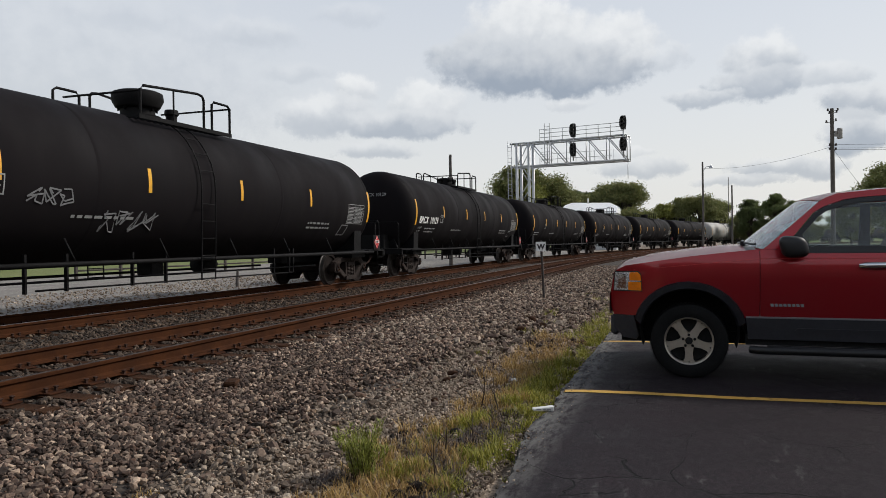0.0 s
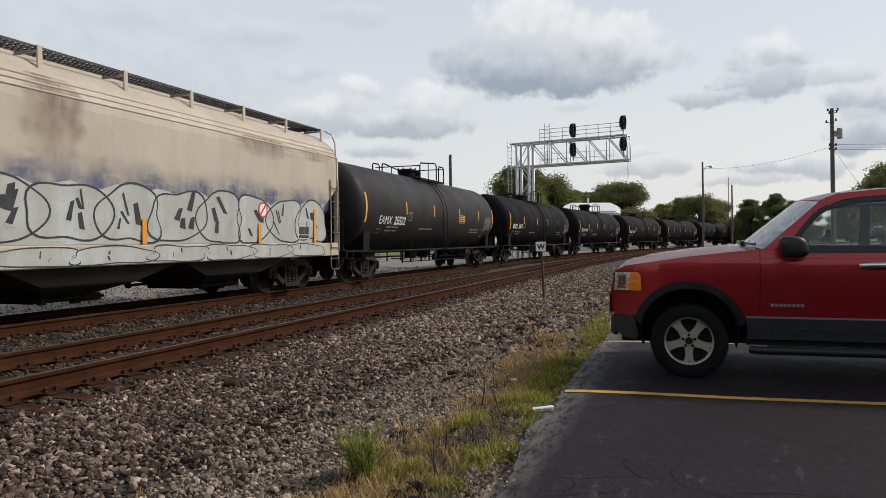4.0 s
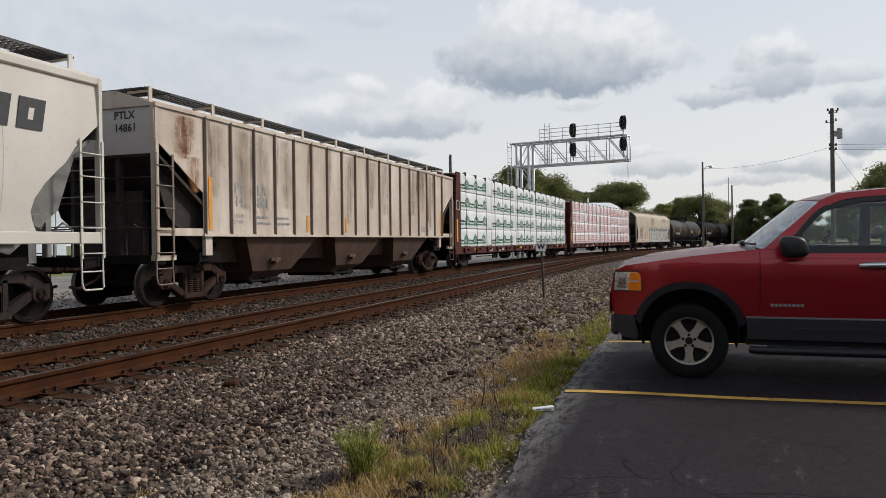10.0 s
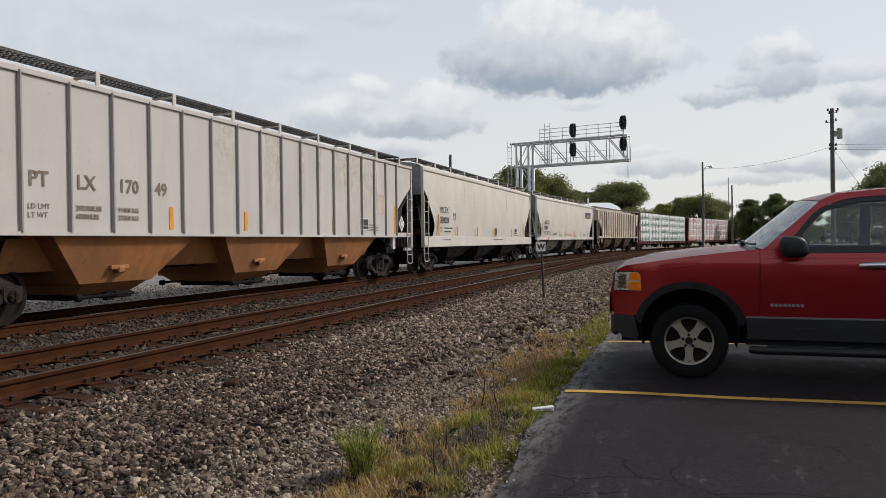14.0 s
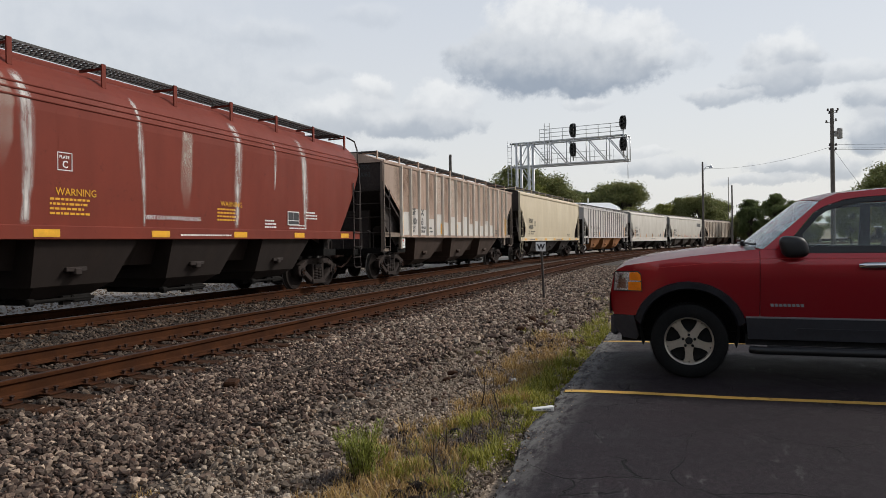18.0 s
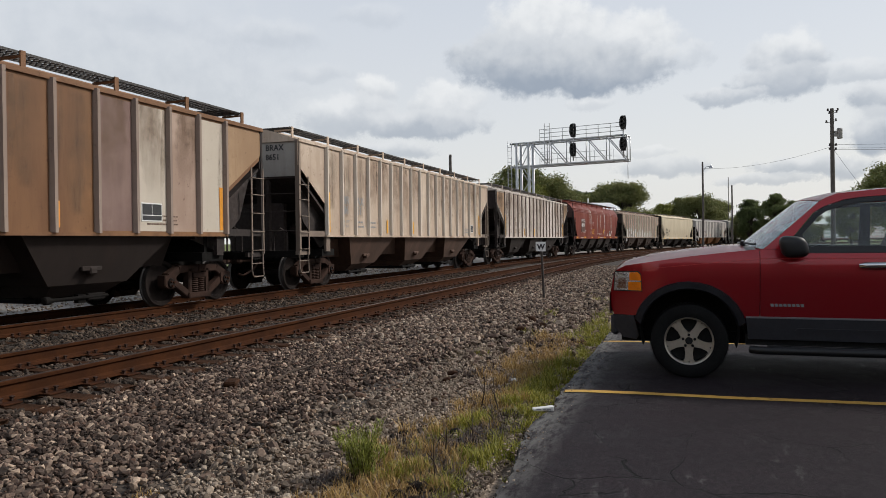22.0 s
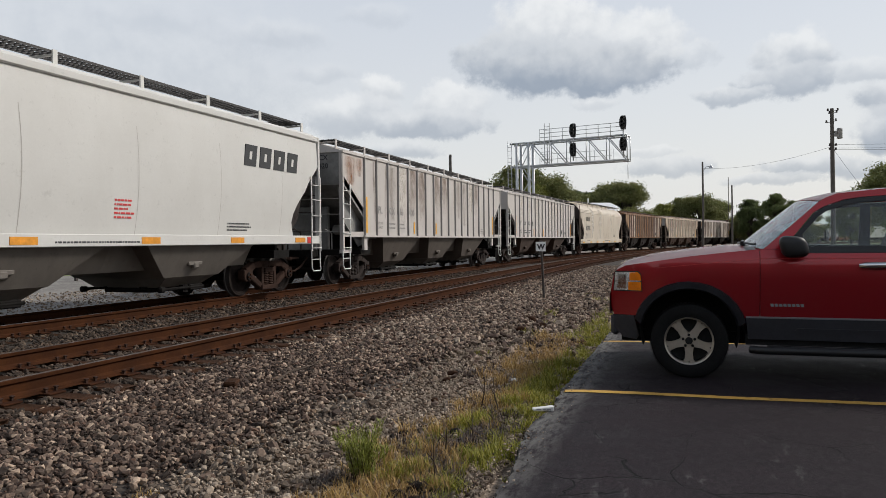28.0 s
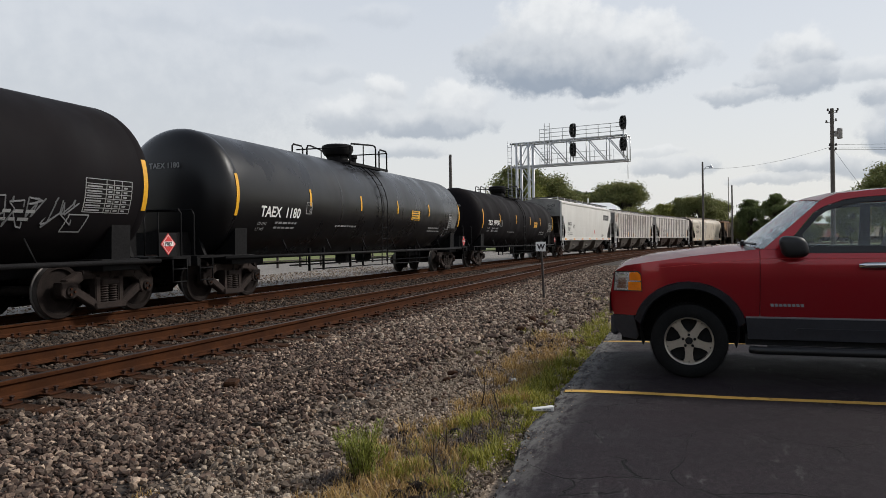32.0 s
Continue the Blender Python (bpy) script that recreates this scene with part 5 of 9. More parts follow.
    bars(bm, 2.9, 0.91, 3, 0.65, 0.025, 0.055, kind, -1.43)
    bars(bm, 9.0, 0.88, 2, 0.5, 0.03, 0.07, kind + "b", -1.43)
    x = -half + 0.3
    for z in (2.62, 2.98):
        box(bm, x - 0.1, x + 0.28, -1.41, -1.404, z, z + 0.022)
    for k in (-0.1, 0.26):
        box(bm, x + k, x + k + 0.022, -1.41, -1.404, 2.62, 3.0)
    tagged(part("stencil", bm, M["letter_white"], car), kind="stuff")
    for sx in (-1, 1):
        for sy in (-1, 1):
            piece("sill_step", GEAR["step"], car, pose(sx * half - (0.44 if sx > 0 else 0), sy * 1.36, 0.78), "", M["car_red"])
    return car


# ---- the train, from the head backwards ----
M["seam"] = plain("seam", (0.41, 0.38, 0.34), 0.7, 0, 0.2, 5, 0.0)
M["tank_dull"] = weathered("tank_dull", (0.0078, 0.0066, 0.0077), (0.0135, 0.011, 0.0112), 0.5, 0.66, dents=0.06, spec=0.07)
M["tank_brown"] = weathered("tank_brown", (0.013, 0.0105, 0.0112), (0.036, 0.029, 0.028), 0.7, 0.55, dents=0.06, spec=0.2)
M["tank_gloss"] = weathered("tank_gloss", (0.0055, 0.0052, 0.006), (0.008, 0.008, 0.0085), 0.4, 0.28, dents=0.03, spec=0.36)
M["tank_grey"] = weathered("tank_grey", (0.45, 0.44, 0.42), (0.2, 0.17, 0.14), 0.6, 0.6, dents=0.12)
M["beige"] = weathered("beige", (0.62, 0.54, 0.46), (0.25, 0.165, 0.11), 0.75)
M["tan"] = weathered("tan", (0.60, 0.51, 0.37), (0.36, 0.29, 0.20), 0.4)
M["white_car"] = weathered("white_car", (0.60, 0.56, 0.505), (0.42, 0.37, 0.31), 0.5, blotch=0.6, fine_runs=0.2)
M["white_cool"] = weathered("white_cool", (0.60, 0.585, 0.555), (0.45, 0.43, 0.40), 0.4, blotch=0.5, fine_runs=0.2)
M["grey_car"] = weathered("grey_car", (0.535, 0.495, 0.465), (0.37, 0.33, 0.30), 0.5)
M["pink_car"] = weathered("pink_car", (0.48, 0.355, 0.28), (0.16, 0.080, 0.048), 0.9)
M["dirty_white"] = weathered("dirty_white", (0.66, 0.59, 0.53), (0.20, 0.14, 0.105), 0.9)
M["cream"] = weathered("cream", (0.575, 0.51, 0.425), (0.38, 0.30, 0.225), 0.6, fine_runs=0.3)
M["cream_grimy"] = weathered("cream_grimy", (0.64, 0.525, 0.415), (0.26, 0.15, 0.09), 0.9, blotch=0.5)
M["seam_dark"] = plain("seam_dark", (0.16, 0.125, 0.095), 0.8, 0, 0.3, 5, 0.0)
M["brown_car"] = weathered("brown_car", (0.255, 0.125, 0.052), (0.088, 0.034, 0.015), 0.95)
M["red_car"] = weathered("red_car", (0.185, 0.036, 0.022), (0.10, 0.026, 0.019), 0.6, spec=0.15, fine_runs=0.3)
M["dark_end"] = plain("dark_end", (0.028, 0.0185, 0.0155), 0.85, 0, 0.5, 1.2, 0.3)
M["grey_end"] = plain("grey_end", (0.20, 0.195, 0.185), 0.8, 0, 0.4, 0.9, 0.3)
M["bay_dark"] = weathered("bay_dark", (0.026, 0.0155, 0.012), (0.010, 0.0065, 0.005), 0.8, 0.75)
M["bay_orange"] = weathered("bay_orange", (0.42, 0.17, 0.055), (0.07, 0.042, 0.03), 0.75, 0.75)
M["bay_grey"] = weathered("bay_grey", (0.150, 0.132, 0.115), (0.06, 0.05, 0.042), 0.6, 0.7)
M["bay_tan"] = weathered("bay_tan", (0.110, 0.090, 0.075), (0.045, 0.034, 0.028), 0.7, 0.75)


M["tan_grey"] = weathered("tan_grey", (0.53, 0.45, 0.36), (0.32, 0.255, 0.19), 0.6)
M["spray_silver"] = weathered("spray_silver", (0.50, 0.52, 0.50), (0.27, 0.25, 0.20), 0.95, 0.6, 1.2)
M["spray_dark"] = plain("spray_dark", (0.035, 0.034, 0.038), 0.75, 0, 0.4, 7, 0.0)
M["end_pale"] = weathered("end_pale", (0.44, 0.41, 0.37), (0.16, 0.13, 0.105), 0.5)
M["post_pale"] = weathered("post_pale", (0.66, 0.58, 0.49), (0.32, 0.25, 0.19), 0.5)
# on slim posts these two dark coats also stand in for shadow lines
M["post_grimy"] = weathered("post_grimy", (0.23, 0.175, 0.135), (0.10, 0.07, 0.055), 0.7)
M["post_grey"] = weathered("post_grey", (0.34, 0.325, 0.31), (0.14, 0.12, 0.11), 0.6)
M["patch_grey"] = weathered("patch_grey", (0.58, 0.555, 0.525), (0.40, 0.34, 0.295), 0.6)
M["corner_tan"] = weathered("corner_tan", (0.40, 0.26, 0.145), (0.19, 0.10, 0.05), 0.9)
M["post_rosy"] = weathered("post_rosy", (0.34, 0.265, 0.22), (0.13, 0.075, 0.05), 0.7)
M["panel_grey"] = weathered("panel_grey", (0.40, 0.30, 0.24), (0.22, 0.14, 0.10), 0.8)
M["patch_dark"] = weathered("patch_dark", (0.085, 0.034, 0.027), (0.05, 0.028, 0.024), 0.6)
M["panel_dark"] = weathered("panel_dark", (0.15, 0.085, 0.072), (0.34, 0.24, 0.20), 0.6)
M["panel_cream"] = weathered("panel_cream", (0.50, 0.45, 0.385), (0.36, 0.30, 0.24), 0.5)
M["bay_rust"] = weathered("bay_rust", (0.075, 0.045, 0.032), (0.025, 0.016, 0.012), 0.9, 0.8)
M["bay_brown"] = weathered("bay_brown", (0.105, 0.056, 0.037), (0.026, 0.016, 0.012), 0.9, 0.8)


def make_train():
    black_tank = "dull black steel tank car with yellow reflector bars"
    for i in range(12):                                  # the tank cars far ahead
        s = 244.2 + 19.4 * (11 - i)
        mat = M["tank_grey"] if i == 6 else M["tank_dull"]
        lab = "grey tank car coupled among black ones in a freight train" if i == 6 else black_tank
        tank_car(s, 17.0, mat, lab, ("BRCX", "10129") if i == 11 else None)
    tank_car(224.4, 17.0, M["tank_dull"], "dull black tank car with white sprayed scrawl on its side", ("BRCX", "10046"), 1.2, scrawl=[(-4.3, -3.4, 1.85, 2.15, 3), (-2.7, -1.4, 1.45, 1.85, 4)], turret=True)
    tank_car(205.2, 16.7, M["tank_dull"], black_tank, ("BRCX", "10071"), 1.18)
    tank_car(186.7, 16.2, M["tank_brown"], "dusty brown-black tank car with a yellow warning label", ("EAMX", "25522"), 1.68, 0.40, orange=True, bogie_in=1.4, text_z=-0.52, bars_at=(-4.1, -1.2, 2.05, 5.0), warn_at=2.0, hazard="3257")
    c = smooth_hopper(168.65, 17.2, dict(round=True, notch=True, lift=0.15, sill_z=(0.88, 1.23), mark_x=-7.1, mark_z=(2.02, 1.62), size=0.30, box_at=(-5.9, 1.5), load_z=(1.42, 1.32), paint=M["tan_grey"], end=M["dark_end"], bay=M["bay_dark"], head=M["dark_end"], seam=M["tan_grey"], corner=M["post_pale"], ladder=M["post_grimy"], reflector=M["orange"], boxes=((6.45, 1.33),),
                      spots=((4.62, 0.44), (7.2, 0.86), (0.9, 0.44), (-2.6, 0.44)), streaks=((-6.2, 1.6, 0.0, 0.5, M["grime"]), (-3.6, 0.5, 0.0, 0.35, M["wash_rust"]), (-4.4, 0.35, 0.0, 0.3, M["wash_rust"]), (-1.0, 1.3, 0.4, 1.0, M["grime"]), (5.0, 2.4, 0.72, 0.92, M["grime"]), (7.4, 2.0, 0.80, 0.92, M["wash_brown"])) + tuple((-2.0 + 1.3 * i, 2.1, 0.56 + 0.03 * (i % 3), 0.31, M["blue_haze"]) for i in range(8))), "tan covered hopper with silver-grey sprayed graffiti along its lower side", ("CRDX", "14372"), 3)
    bubble_graffiti(c, -2.6, 7.75, 1.25, 2.30, 8, lambda z: -1.56 + 0.03 * ((z - 3.1) / 1.6) ** 2)
    bubble_graffiti(c, -2.2, 7.6, 0.90, 1.21, 6, lambda z: -1.578)
    bm = bmesh.new()                                     # round red-edged warning sticker
    for k, r_, dy in ((0, 0.19, 0.0), (1, 0.145, 0.004)):
        prism(bm, [(r_ * math.cos(i * math.pi / 9), r_ * math.sin(i * math.pi / 9)) for i in range(18)], "y", -dy - 0.006, -dy + 0.004, k)
    prism(bm, [(-0.13, -0.10), (-0.10, -0.13), (0.13, 0.10), (0.10, 0.13)], "y", -0.016, -0.008)
    part("sticker", bm, [M["print_red"], M["letter_white"]], c, "round white sticker with a red ring", pose(4.81, -1.56, 2.01))
    lumber_car(146.3, 24.2, "red", "brown-red flat car stacked with white-wrapped lumber, red emblems", ("JCRY", "873830"))
    lumber_car(121.3, 24.85, "green", "brown-red flat car stacked with white-wrapped lumber, green emblems", ("JCRY", "873114"))
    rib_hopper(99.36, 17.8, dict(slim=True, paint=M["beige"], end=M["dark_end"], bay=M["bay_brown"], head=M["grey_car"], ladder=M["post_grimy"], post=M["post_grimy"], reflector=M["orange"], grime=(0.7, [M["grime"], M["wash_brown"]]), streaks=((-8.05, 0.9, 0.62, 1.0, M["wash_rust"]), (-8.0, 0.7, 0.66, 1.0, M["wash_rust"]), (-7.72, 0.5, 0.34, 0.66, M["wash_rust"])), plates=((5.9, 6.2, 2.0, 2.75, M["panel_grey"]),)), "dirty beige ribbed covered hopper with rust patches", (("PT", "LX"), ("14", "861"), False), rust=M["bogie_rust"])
    smooth_hopper(80.04, 18.3, dict(paint=M["white_car"], end=M["grey_end"], bay=M["bay_tan"], saddle=0.74, tags=(-6.35, 7.0), sill_z=(1.26, 1.45), mark_x=-7.17, box_at=(-6.02, 2.19), load=("LD LMT  223500 LBS 101400 KGS", "LT  WT    62500 LBS  28350 KGS"), spots=((-7.62, 0.86), (-5.0, 0.42), (-3.05, 0.42), (-1.42, 0.42), (1.7, 0.42), (4.0, 0.42), (6.6, 0.42)),
                  words=(("DO NOT HAMMER ON SIDES OF CAR", 0.15, -1.26, 1.56, M["print_red"]), ("CONSULT OWNER BEFORE", 0.085, -4.65, 1.68, M["letter_black"]), ("REPAIRING HOPPER BODY", 0.085, -4.65, 1.58, M["letter_black"]), ("CAUTION", 0.07, -2.5, 1.57, M["letter_grey"])), notes=((-2.75, 1.52, 1, 0.9, M["letter_grey"]), (2.2, 1.62, 3, 0.6, M["letter_grey"]))), "off-white smooth-sided covered hopper with grey ends", ("GACX", "31895"), 3, logo=M["letter_black"])
    smooth_hopper(60.7, 18.2, dict(paint=M["white_car"], end=M["dark_end"], head=M["grey_end"], bay=M["bay_dark"], saddle=0.90, sill_z=(1.02, 1.43), mark_x=-7.2, mark_z=(2.38, 1.97), box_at=(-5.56, 2.12), seam=M["white_car"], spots=((-7.45, 0.86), (-5.14, 0.40), (-2.18, 0.40), (0.83, 0.40), (4.26, 0.40), (7.1, 0.75)), streaks=((3.4, 0.16, 0.5, 0.95, M["wash_rust"]), (-4.0, 0.10, 0.5, 0.9, M["wash_brown"]), (-2.6, 0.10, 0.4, 0.9, M["wash_brown"])), boxes=((5.2, 1.58),), placards=((1.3, 1.70, 0, [M["letter_black"], M["letter_black"]]),)), "cream-white smooth-sided covered hopper with black lettering", ("MCEX", "350039"), 3)
    rib_hopper(41.4, 18.3, dict(slim=True, paint=M["grey_car"], end=M["dark_end"], bay=M["bay_orange"], head=M["grey_car"], post=M["post_grey"], marks=M["post_grimy"], reflector=M["orange"], load=(("LD LMT", "202700LBS", "91900 KG"), ("LT WT", "60300LBS", "27350 KG")), grime=(0.2, [M["bleach"]]), boxes=((4.9, 1.62),), plates=((6.2, 6.75, 2.15, 2.75, M["beige"]),), placards=((8.05, 1.85, -1.6, [M["letter_white"], M["letter_grey"]]),)), "light grey ribbed covered hopper with rusty orange bays", (("PT", "LX"), ("170", "49"), True))
    smooth_hopper(22.5, 17.0, dict(paint=M["tan"], end=M["dark_end"], bay=M["bay_dark"], saddle=0.85, sill_z=(1.2, 1.42), low_reflectors=True), "plain tan covered hopper with a deep side sill", ("EPNX", "160696"), 3)
    low = {k: (M["patch_grey"], 1.48, z) for k, z in ((0, 2.28), (1, 2.42), (2, 2.42), (3, 2.1), (4, 2.3), (5, 2.0), (6, 2.25), (7, 2.05), (8, 2.3), (9, 2.0), (10, 2.15), (11, 1.95), (12, 2.2), (13, 2.0))}
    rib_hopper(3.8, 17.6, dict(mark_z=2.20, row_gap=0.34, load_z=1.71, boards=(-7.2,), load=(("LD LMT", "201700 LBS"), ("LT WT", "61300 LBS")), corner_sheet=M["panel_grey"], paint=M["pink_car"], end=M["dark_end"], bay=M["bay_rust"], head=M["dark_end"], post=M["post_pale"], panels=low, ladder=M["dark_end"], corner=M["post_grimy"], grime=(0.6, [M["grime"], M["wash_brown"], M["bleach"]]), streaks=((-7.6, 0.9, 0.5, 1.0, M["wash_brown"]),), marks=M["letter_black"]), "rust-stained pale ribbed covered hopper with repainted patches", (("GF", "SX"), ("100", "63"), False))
    smooth_hopper(-15.4, 17.4, dict(round=True, taper=True, sill_z=(1.33, 1.55), mark_x=-6.17, mark_z=(2.68, 2.32), box_at=(-2.26, 2.42), load_z=(1.98, 1.84), paint=M["red_car"], end=M["dark_end"], bay=M["bay_dark"], saddle=0.86, head=M["patch_dark"], marks=M["letter_white"], ladder=M["dark_end"], corner=M["dark_end"], low_reflectors=True, bracket=M["red_car"], seam=M["red_car"], boxes=((4.6, 1.68),), notes=((-2.4, 1.95, 4, 0.85, M["yellow"]), (1.8, 1.95, 4, 0.7, M["yellow"]), (3.6, 1.75, 3, 0.5, M["letter_white"]), (5.5, 2.0, 3, 0.6, M["letter_white"])),
                  words=(("WARNING", 0.17, -2.3, 2.03, M["yellow"]), ("WARNING", 0.16, 1.9, 2.03, M["yellow"]), ("VENT CAR WHEN UNLOADING", 0.11, -0.33, 1.70, M["letter_white"])), plates=((-6.2, -4.92, 1.9, 2.94, M["patch_dark"]),),
                  streaks=((-2.84, 0.30, 0.0, 1.0, M["wash_white"]), (-3.3, 0.5, 0.3, 1.0, M["bleach"]), (-0.4, 0.18, 0.0, 1.0, M["wash_white"]), (0.85, 0.4, 0.1, 0.8, M["bleach"]), (2.52, 0.34, 0.0, 1.0, M["wash_white"]), (5.42, 0.36, 0.0, 1.0, M["wash_white"]), (4.0, 0.12, 0.4, 0.9, M["wash_white"]))), "brick-red covered hopper with pale vertical streaks", ("MWCX", "481890"), 4)
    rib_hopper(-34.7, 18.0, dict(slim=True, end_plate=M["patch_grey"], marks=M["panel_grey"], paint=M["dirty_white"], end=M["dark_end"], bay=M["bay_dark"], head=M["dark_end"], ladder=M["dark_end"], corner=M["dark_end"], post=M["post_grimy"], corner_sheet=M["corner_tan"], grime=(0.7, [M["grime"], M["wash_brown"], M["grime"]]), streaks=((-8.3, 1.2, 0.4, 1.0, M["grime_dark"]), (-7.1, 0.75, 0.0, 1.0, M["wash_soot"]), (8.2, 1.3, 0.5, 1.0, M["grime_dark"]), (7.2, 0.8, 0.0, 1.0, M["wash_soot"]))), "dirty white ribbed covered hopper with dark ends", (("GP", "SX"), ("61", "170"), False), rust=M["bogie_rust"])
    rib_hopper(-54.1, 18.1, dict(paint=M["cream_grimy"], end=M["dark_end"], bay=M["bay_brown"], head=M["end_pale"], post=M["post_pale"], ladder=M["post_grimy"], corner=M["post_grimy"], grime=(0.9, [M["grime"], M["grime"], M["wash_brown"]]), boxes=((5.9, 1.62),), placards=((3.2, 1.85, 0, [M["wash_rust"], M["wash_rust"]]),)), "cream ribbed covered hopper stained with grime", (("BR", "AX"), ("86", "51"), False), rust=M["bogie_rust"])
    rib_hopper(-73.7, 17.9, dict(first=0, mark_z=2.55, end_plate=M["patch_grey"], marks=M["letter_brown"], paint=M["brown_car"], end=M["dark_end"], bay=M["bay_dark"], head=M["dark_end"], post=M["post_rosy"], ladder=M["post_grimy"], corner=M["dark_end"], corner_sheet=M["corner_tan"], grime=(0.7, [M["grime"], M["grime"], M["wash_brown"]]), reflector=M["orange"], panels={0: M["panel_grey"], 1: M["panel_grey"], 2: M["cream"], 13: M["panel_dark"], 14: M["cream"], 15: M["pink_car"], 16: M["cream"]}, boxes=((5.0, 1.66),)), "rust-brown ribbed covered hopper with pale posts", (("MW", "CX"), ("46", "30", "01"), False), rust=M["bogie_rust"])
    smooth_hopper(-92.4, 16.9, dict(round=True, sill_z=(0.94, 1.30), mark_x=-6.44, mark_z=(2.81, 2.07), box_at=(-4.0, 2.03), load_z=(1.60, 1.45), size=0.45, paint=M["cream"], end=M["dark_end"], bay=M["bay_dark"], low_reflectors=True, seam=M["seam_dark"], corner=M["post_grimy"], ladder=M["post_grimy"], plates=((-6.5, -5.0, 2.02, 2.50, M["panel_cream"]), (-6.5, -4.6, 1.40, 1.78, M["panel_cream"])), streaks=((-4.15, 0.9, 0.0, 1.0, M["wash_white"]), (-4.2, 1.4, 0.1, 1.0, M["bleach"]), (-1.15, 1.1, 0.0, 1.0, M["wash_white"]), (-1.2, 1.6, 0.0, 1.0, M["bleach"]), (3.3, 0.8, 0.0, 0.9, M["bleach"]), (-5.55, 0.14, 0.0, 0.75, M["wash_soot"]), (-6.3, 0.3, 0.0, 0.2, M["wash_rust"]), (1.2, 0.3, 0.0, 0.2, M["wash_rust"]))), "cream covered hopper with curved side seams", ("NDYX", "817022"), 3, arch=True, rust=M["bogie_rust"])
    rib_hopper(-111.4, 18.2, dict(slim=True, paint=M["grey_car"], end=M["dark_end"], bay=M["bay_rust"], head=M["grey_car"], marks=M["letter_black"], post=M["post_grey"], reflector=M["orange"], grime=(0.25, [M["bleach"]]), boxes=((4.0, 1.62),), ladder=M["white_paint"]), "pale grey ribbed covered hopper with black lettering", (("IT", "LX"), ("412", "43"), True))
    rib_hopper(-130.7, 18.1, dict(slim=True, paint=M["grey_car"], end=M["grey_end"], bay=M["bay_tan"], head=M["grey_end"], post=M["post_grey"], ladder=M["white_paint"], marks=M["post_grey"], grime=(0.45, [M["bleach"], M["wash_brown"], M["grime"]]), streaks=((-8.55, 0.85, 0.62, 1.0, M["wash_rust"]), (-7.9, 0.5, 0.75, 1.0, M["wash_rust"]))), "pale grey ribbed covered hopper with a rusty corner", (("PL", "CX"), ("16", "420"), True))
    smooth_hopper(-150.2, 18.3, dict(paint=M["white_cool"], end=M["dark_end"], bay=M["bay_grey"], saddle=0.74, tags=(8.45,), low_reflectors=True, head=M["grey_end"], sill_z=(1.21, 1.42), mark_x=-7.18, mark_z=(2.34, 1.92), box_at=(-5.5, 2.12), reflector=M["orange"], notes=((1.9, 2.0, 5, 0.42, M["print_red"]),)), "white smooth-sided covered hopper with grey ends and orange reflectors", ("GACX", "7071"), 3, logo=M["letter_black"], rust=M["bogie_rust"])
    tank_car(-169.35, 17.2, M["tank_dull"], "black tank car with a yellow warning label", ("TILX", "197736"), 1.49, 0.35, orange=True, text_z=-0.32, load=(("LD LMT", "206200 LB", "93500 KG"), ("LT  WT", "79800 LB", "36200 KG")), bars_at=(-5.05, -1.7, 1.55, 4.2), warn_at=2.55, turret=True)
    tank_car(-189.0, 17.4, M["tank_gloss"], "glossy black tank car with a yellow warning label", ("TAEX", "1180"), 1.6, orange=True, text_z=-0.48, warn_at=2.5, turret=True)
    tank_car(-207.8, 17.0, M["tank_dull"], "black tank car with grey scrawl low on its side", None, 1.0, 0.36, True, [(4.2, 6.4, 1.5, 2.0, 7)])


# ---- track, ground ----
M["ballast"] = None


def stone_mat(name, cols, rough=0.9):
    m, n, l, b = node_mat(name)
    g = n.new("ShaderNodeNewGeometry")
    r = n.new("ShaderNodeValToRGB")
    els = r.color_ramp.elements
    els[0].position, els[0].color = 0.0, (*cols[0], 1)
    els[1].position, els[1].color = 1.0, (*cols[-1], 1)
    for i, c in enumerate(cols[1:-1]):
        e = els.new((i + 1) / (len(cols) - 1))
        e.color = (*c, 1)
    l.new(g.outputs["Random Per Island"], r.inputs[0])
    nz = noise_node(n, l, 30, 4)
    c = mixed(n, l, remap(n, l, nz.outputs[0], 0.35, 0.65, 0, 0.5), r.outputs[0], (0.07, 0.06, 0.052))
    l.new(c, b.inputs["Base Color"])
    b.inputs["Roughness"].default_value = rough
    b.inputs["Specular IOR Level"].default_value = 0.2
    bump_to(n, l, b, nz.outputs[0], 0.4, 0.004)
    return m


def ballast_ground_mat():
    m, n, l, b = node_mat("ballast")
    tc = n.new("ShaderNodeTexCoord")
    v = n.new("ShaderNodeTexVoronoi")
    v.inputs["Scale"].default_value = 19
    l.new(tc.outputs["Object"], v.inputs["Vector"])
    # darker towards each stone's rim: shade of the gaps put into the colour
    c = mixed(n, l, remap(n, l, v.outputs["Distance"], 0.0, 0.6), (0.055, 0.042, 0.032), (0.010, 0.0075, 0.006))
    sep = n.new("ShaderNodeSeparateColor")
    l.new(v.outputs["Color"], sep.inputs[0])
    c = mixed(n, l, remap(n, l, sep.outputs[0], 0, 1, 0, 0.6), c, (0.10, 0.077, 0.06))
    big = noise_node(n, l, 0.6, 5)
    c = mixed(n, l, remap(n, l, big.outputs[0], 0.35, 0.7, 0, 0.45), c, (0.035, 0.026, 0.02))
    l.new(c, b.inputs["Base Color"])
    b.inputs["Roughness"].default_value = 0.95
    bump_to(n, l, b, v.outputs["Distance"], 1.0, -0.03)
    return m


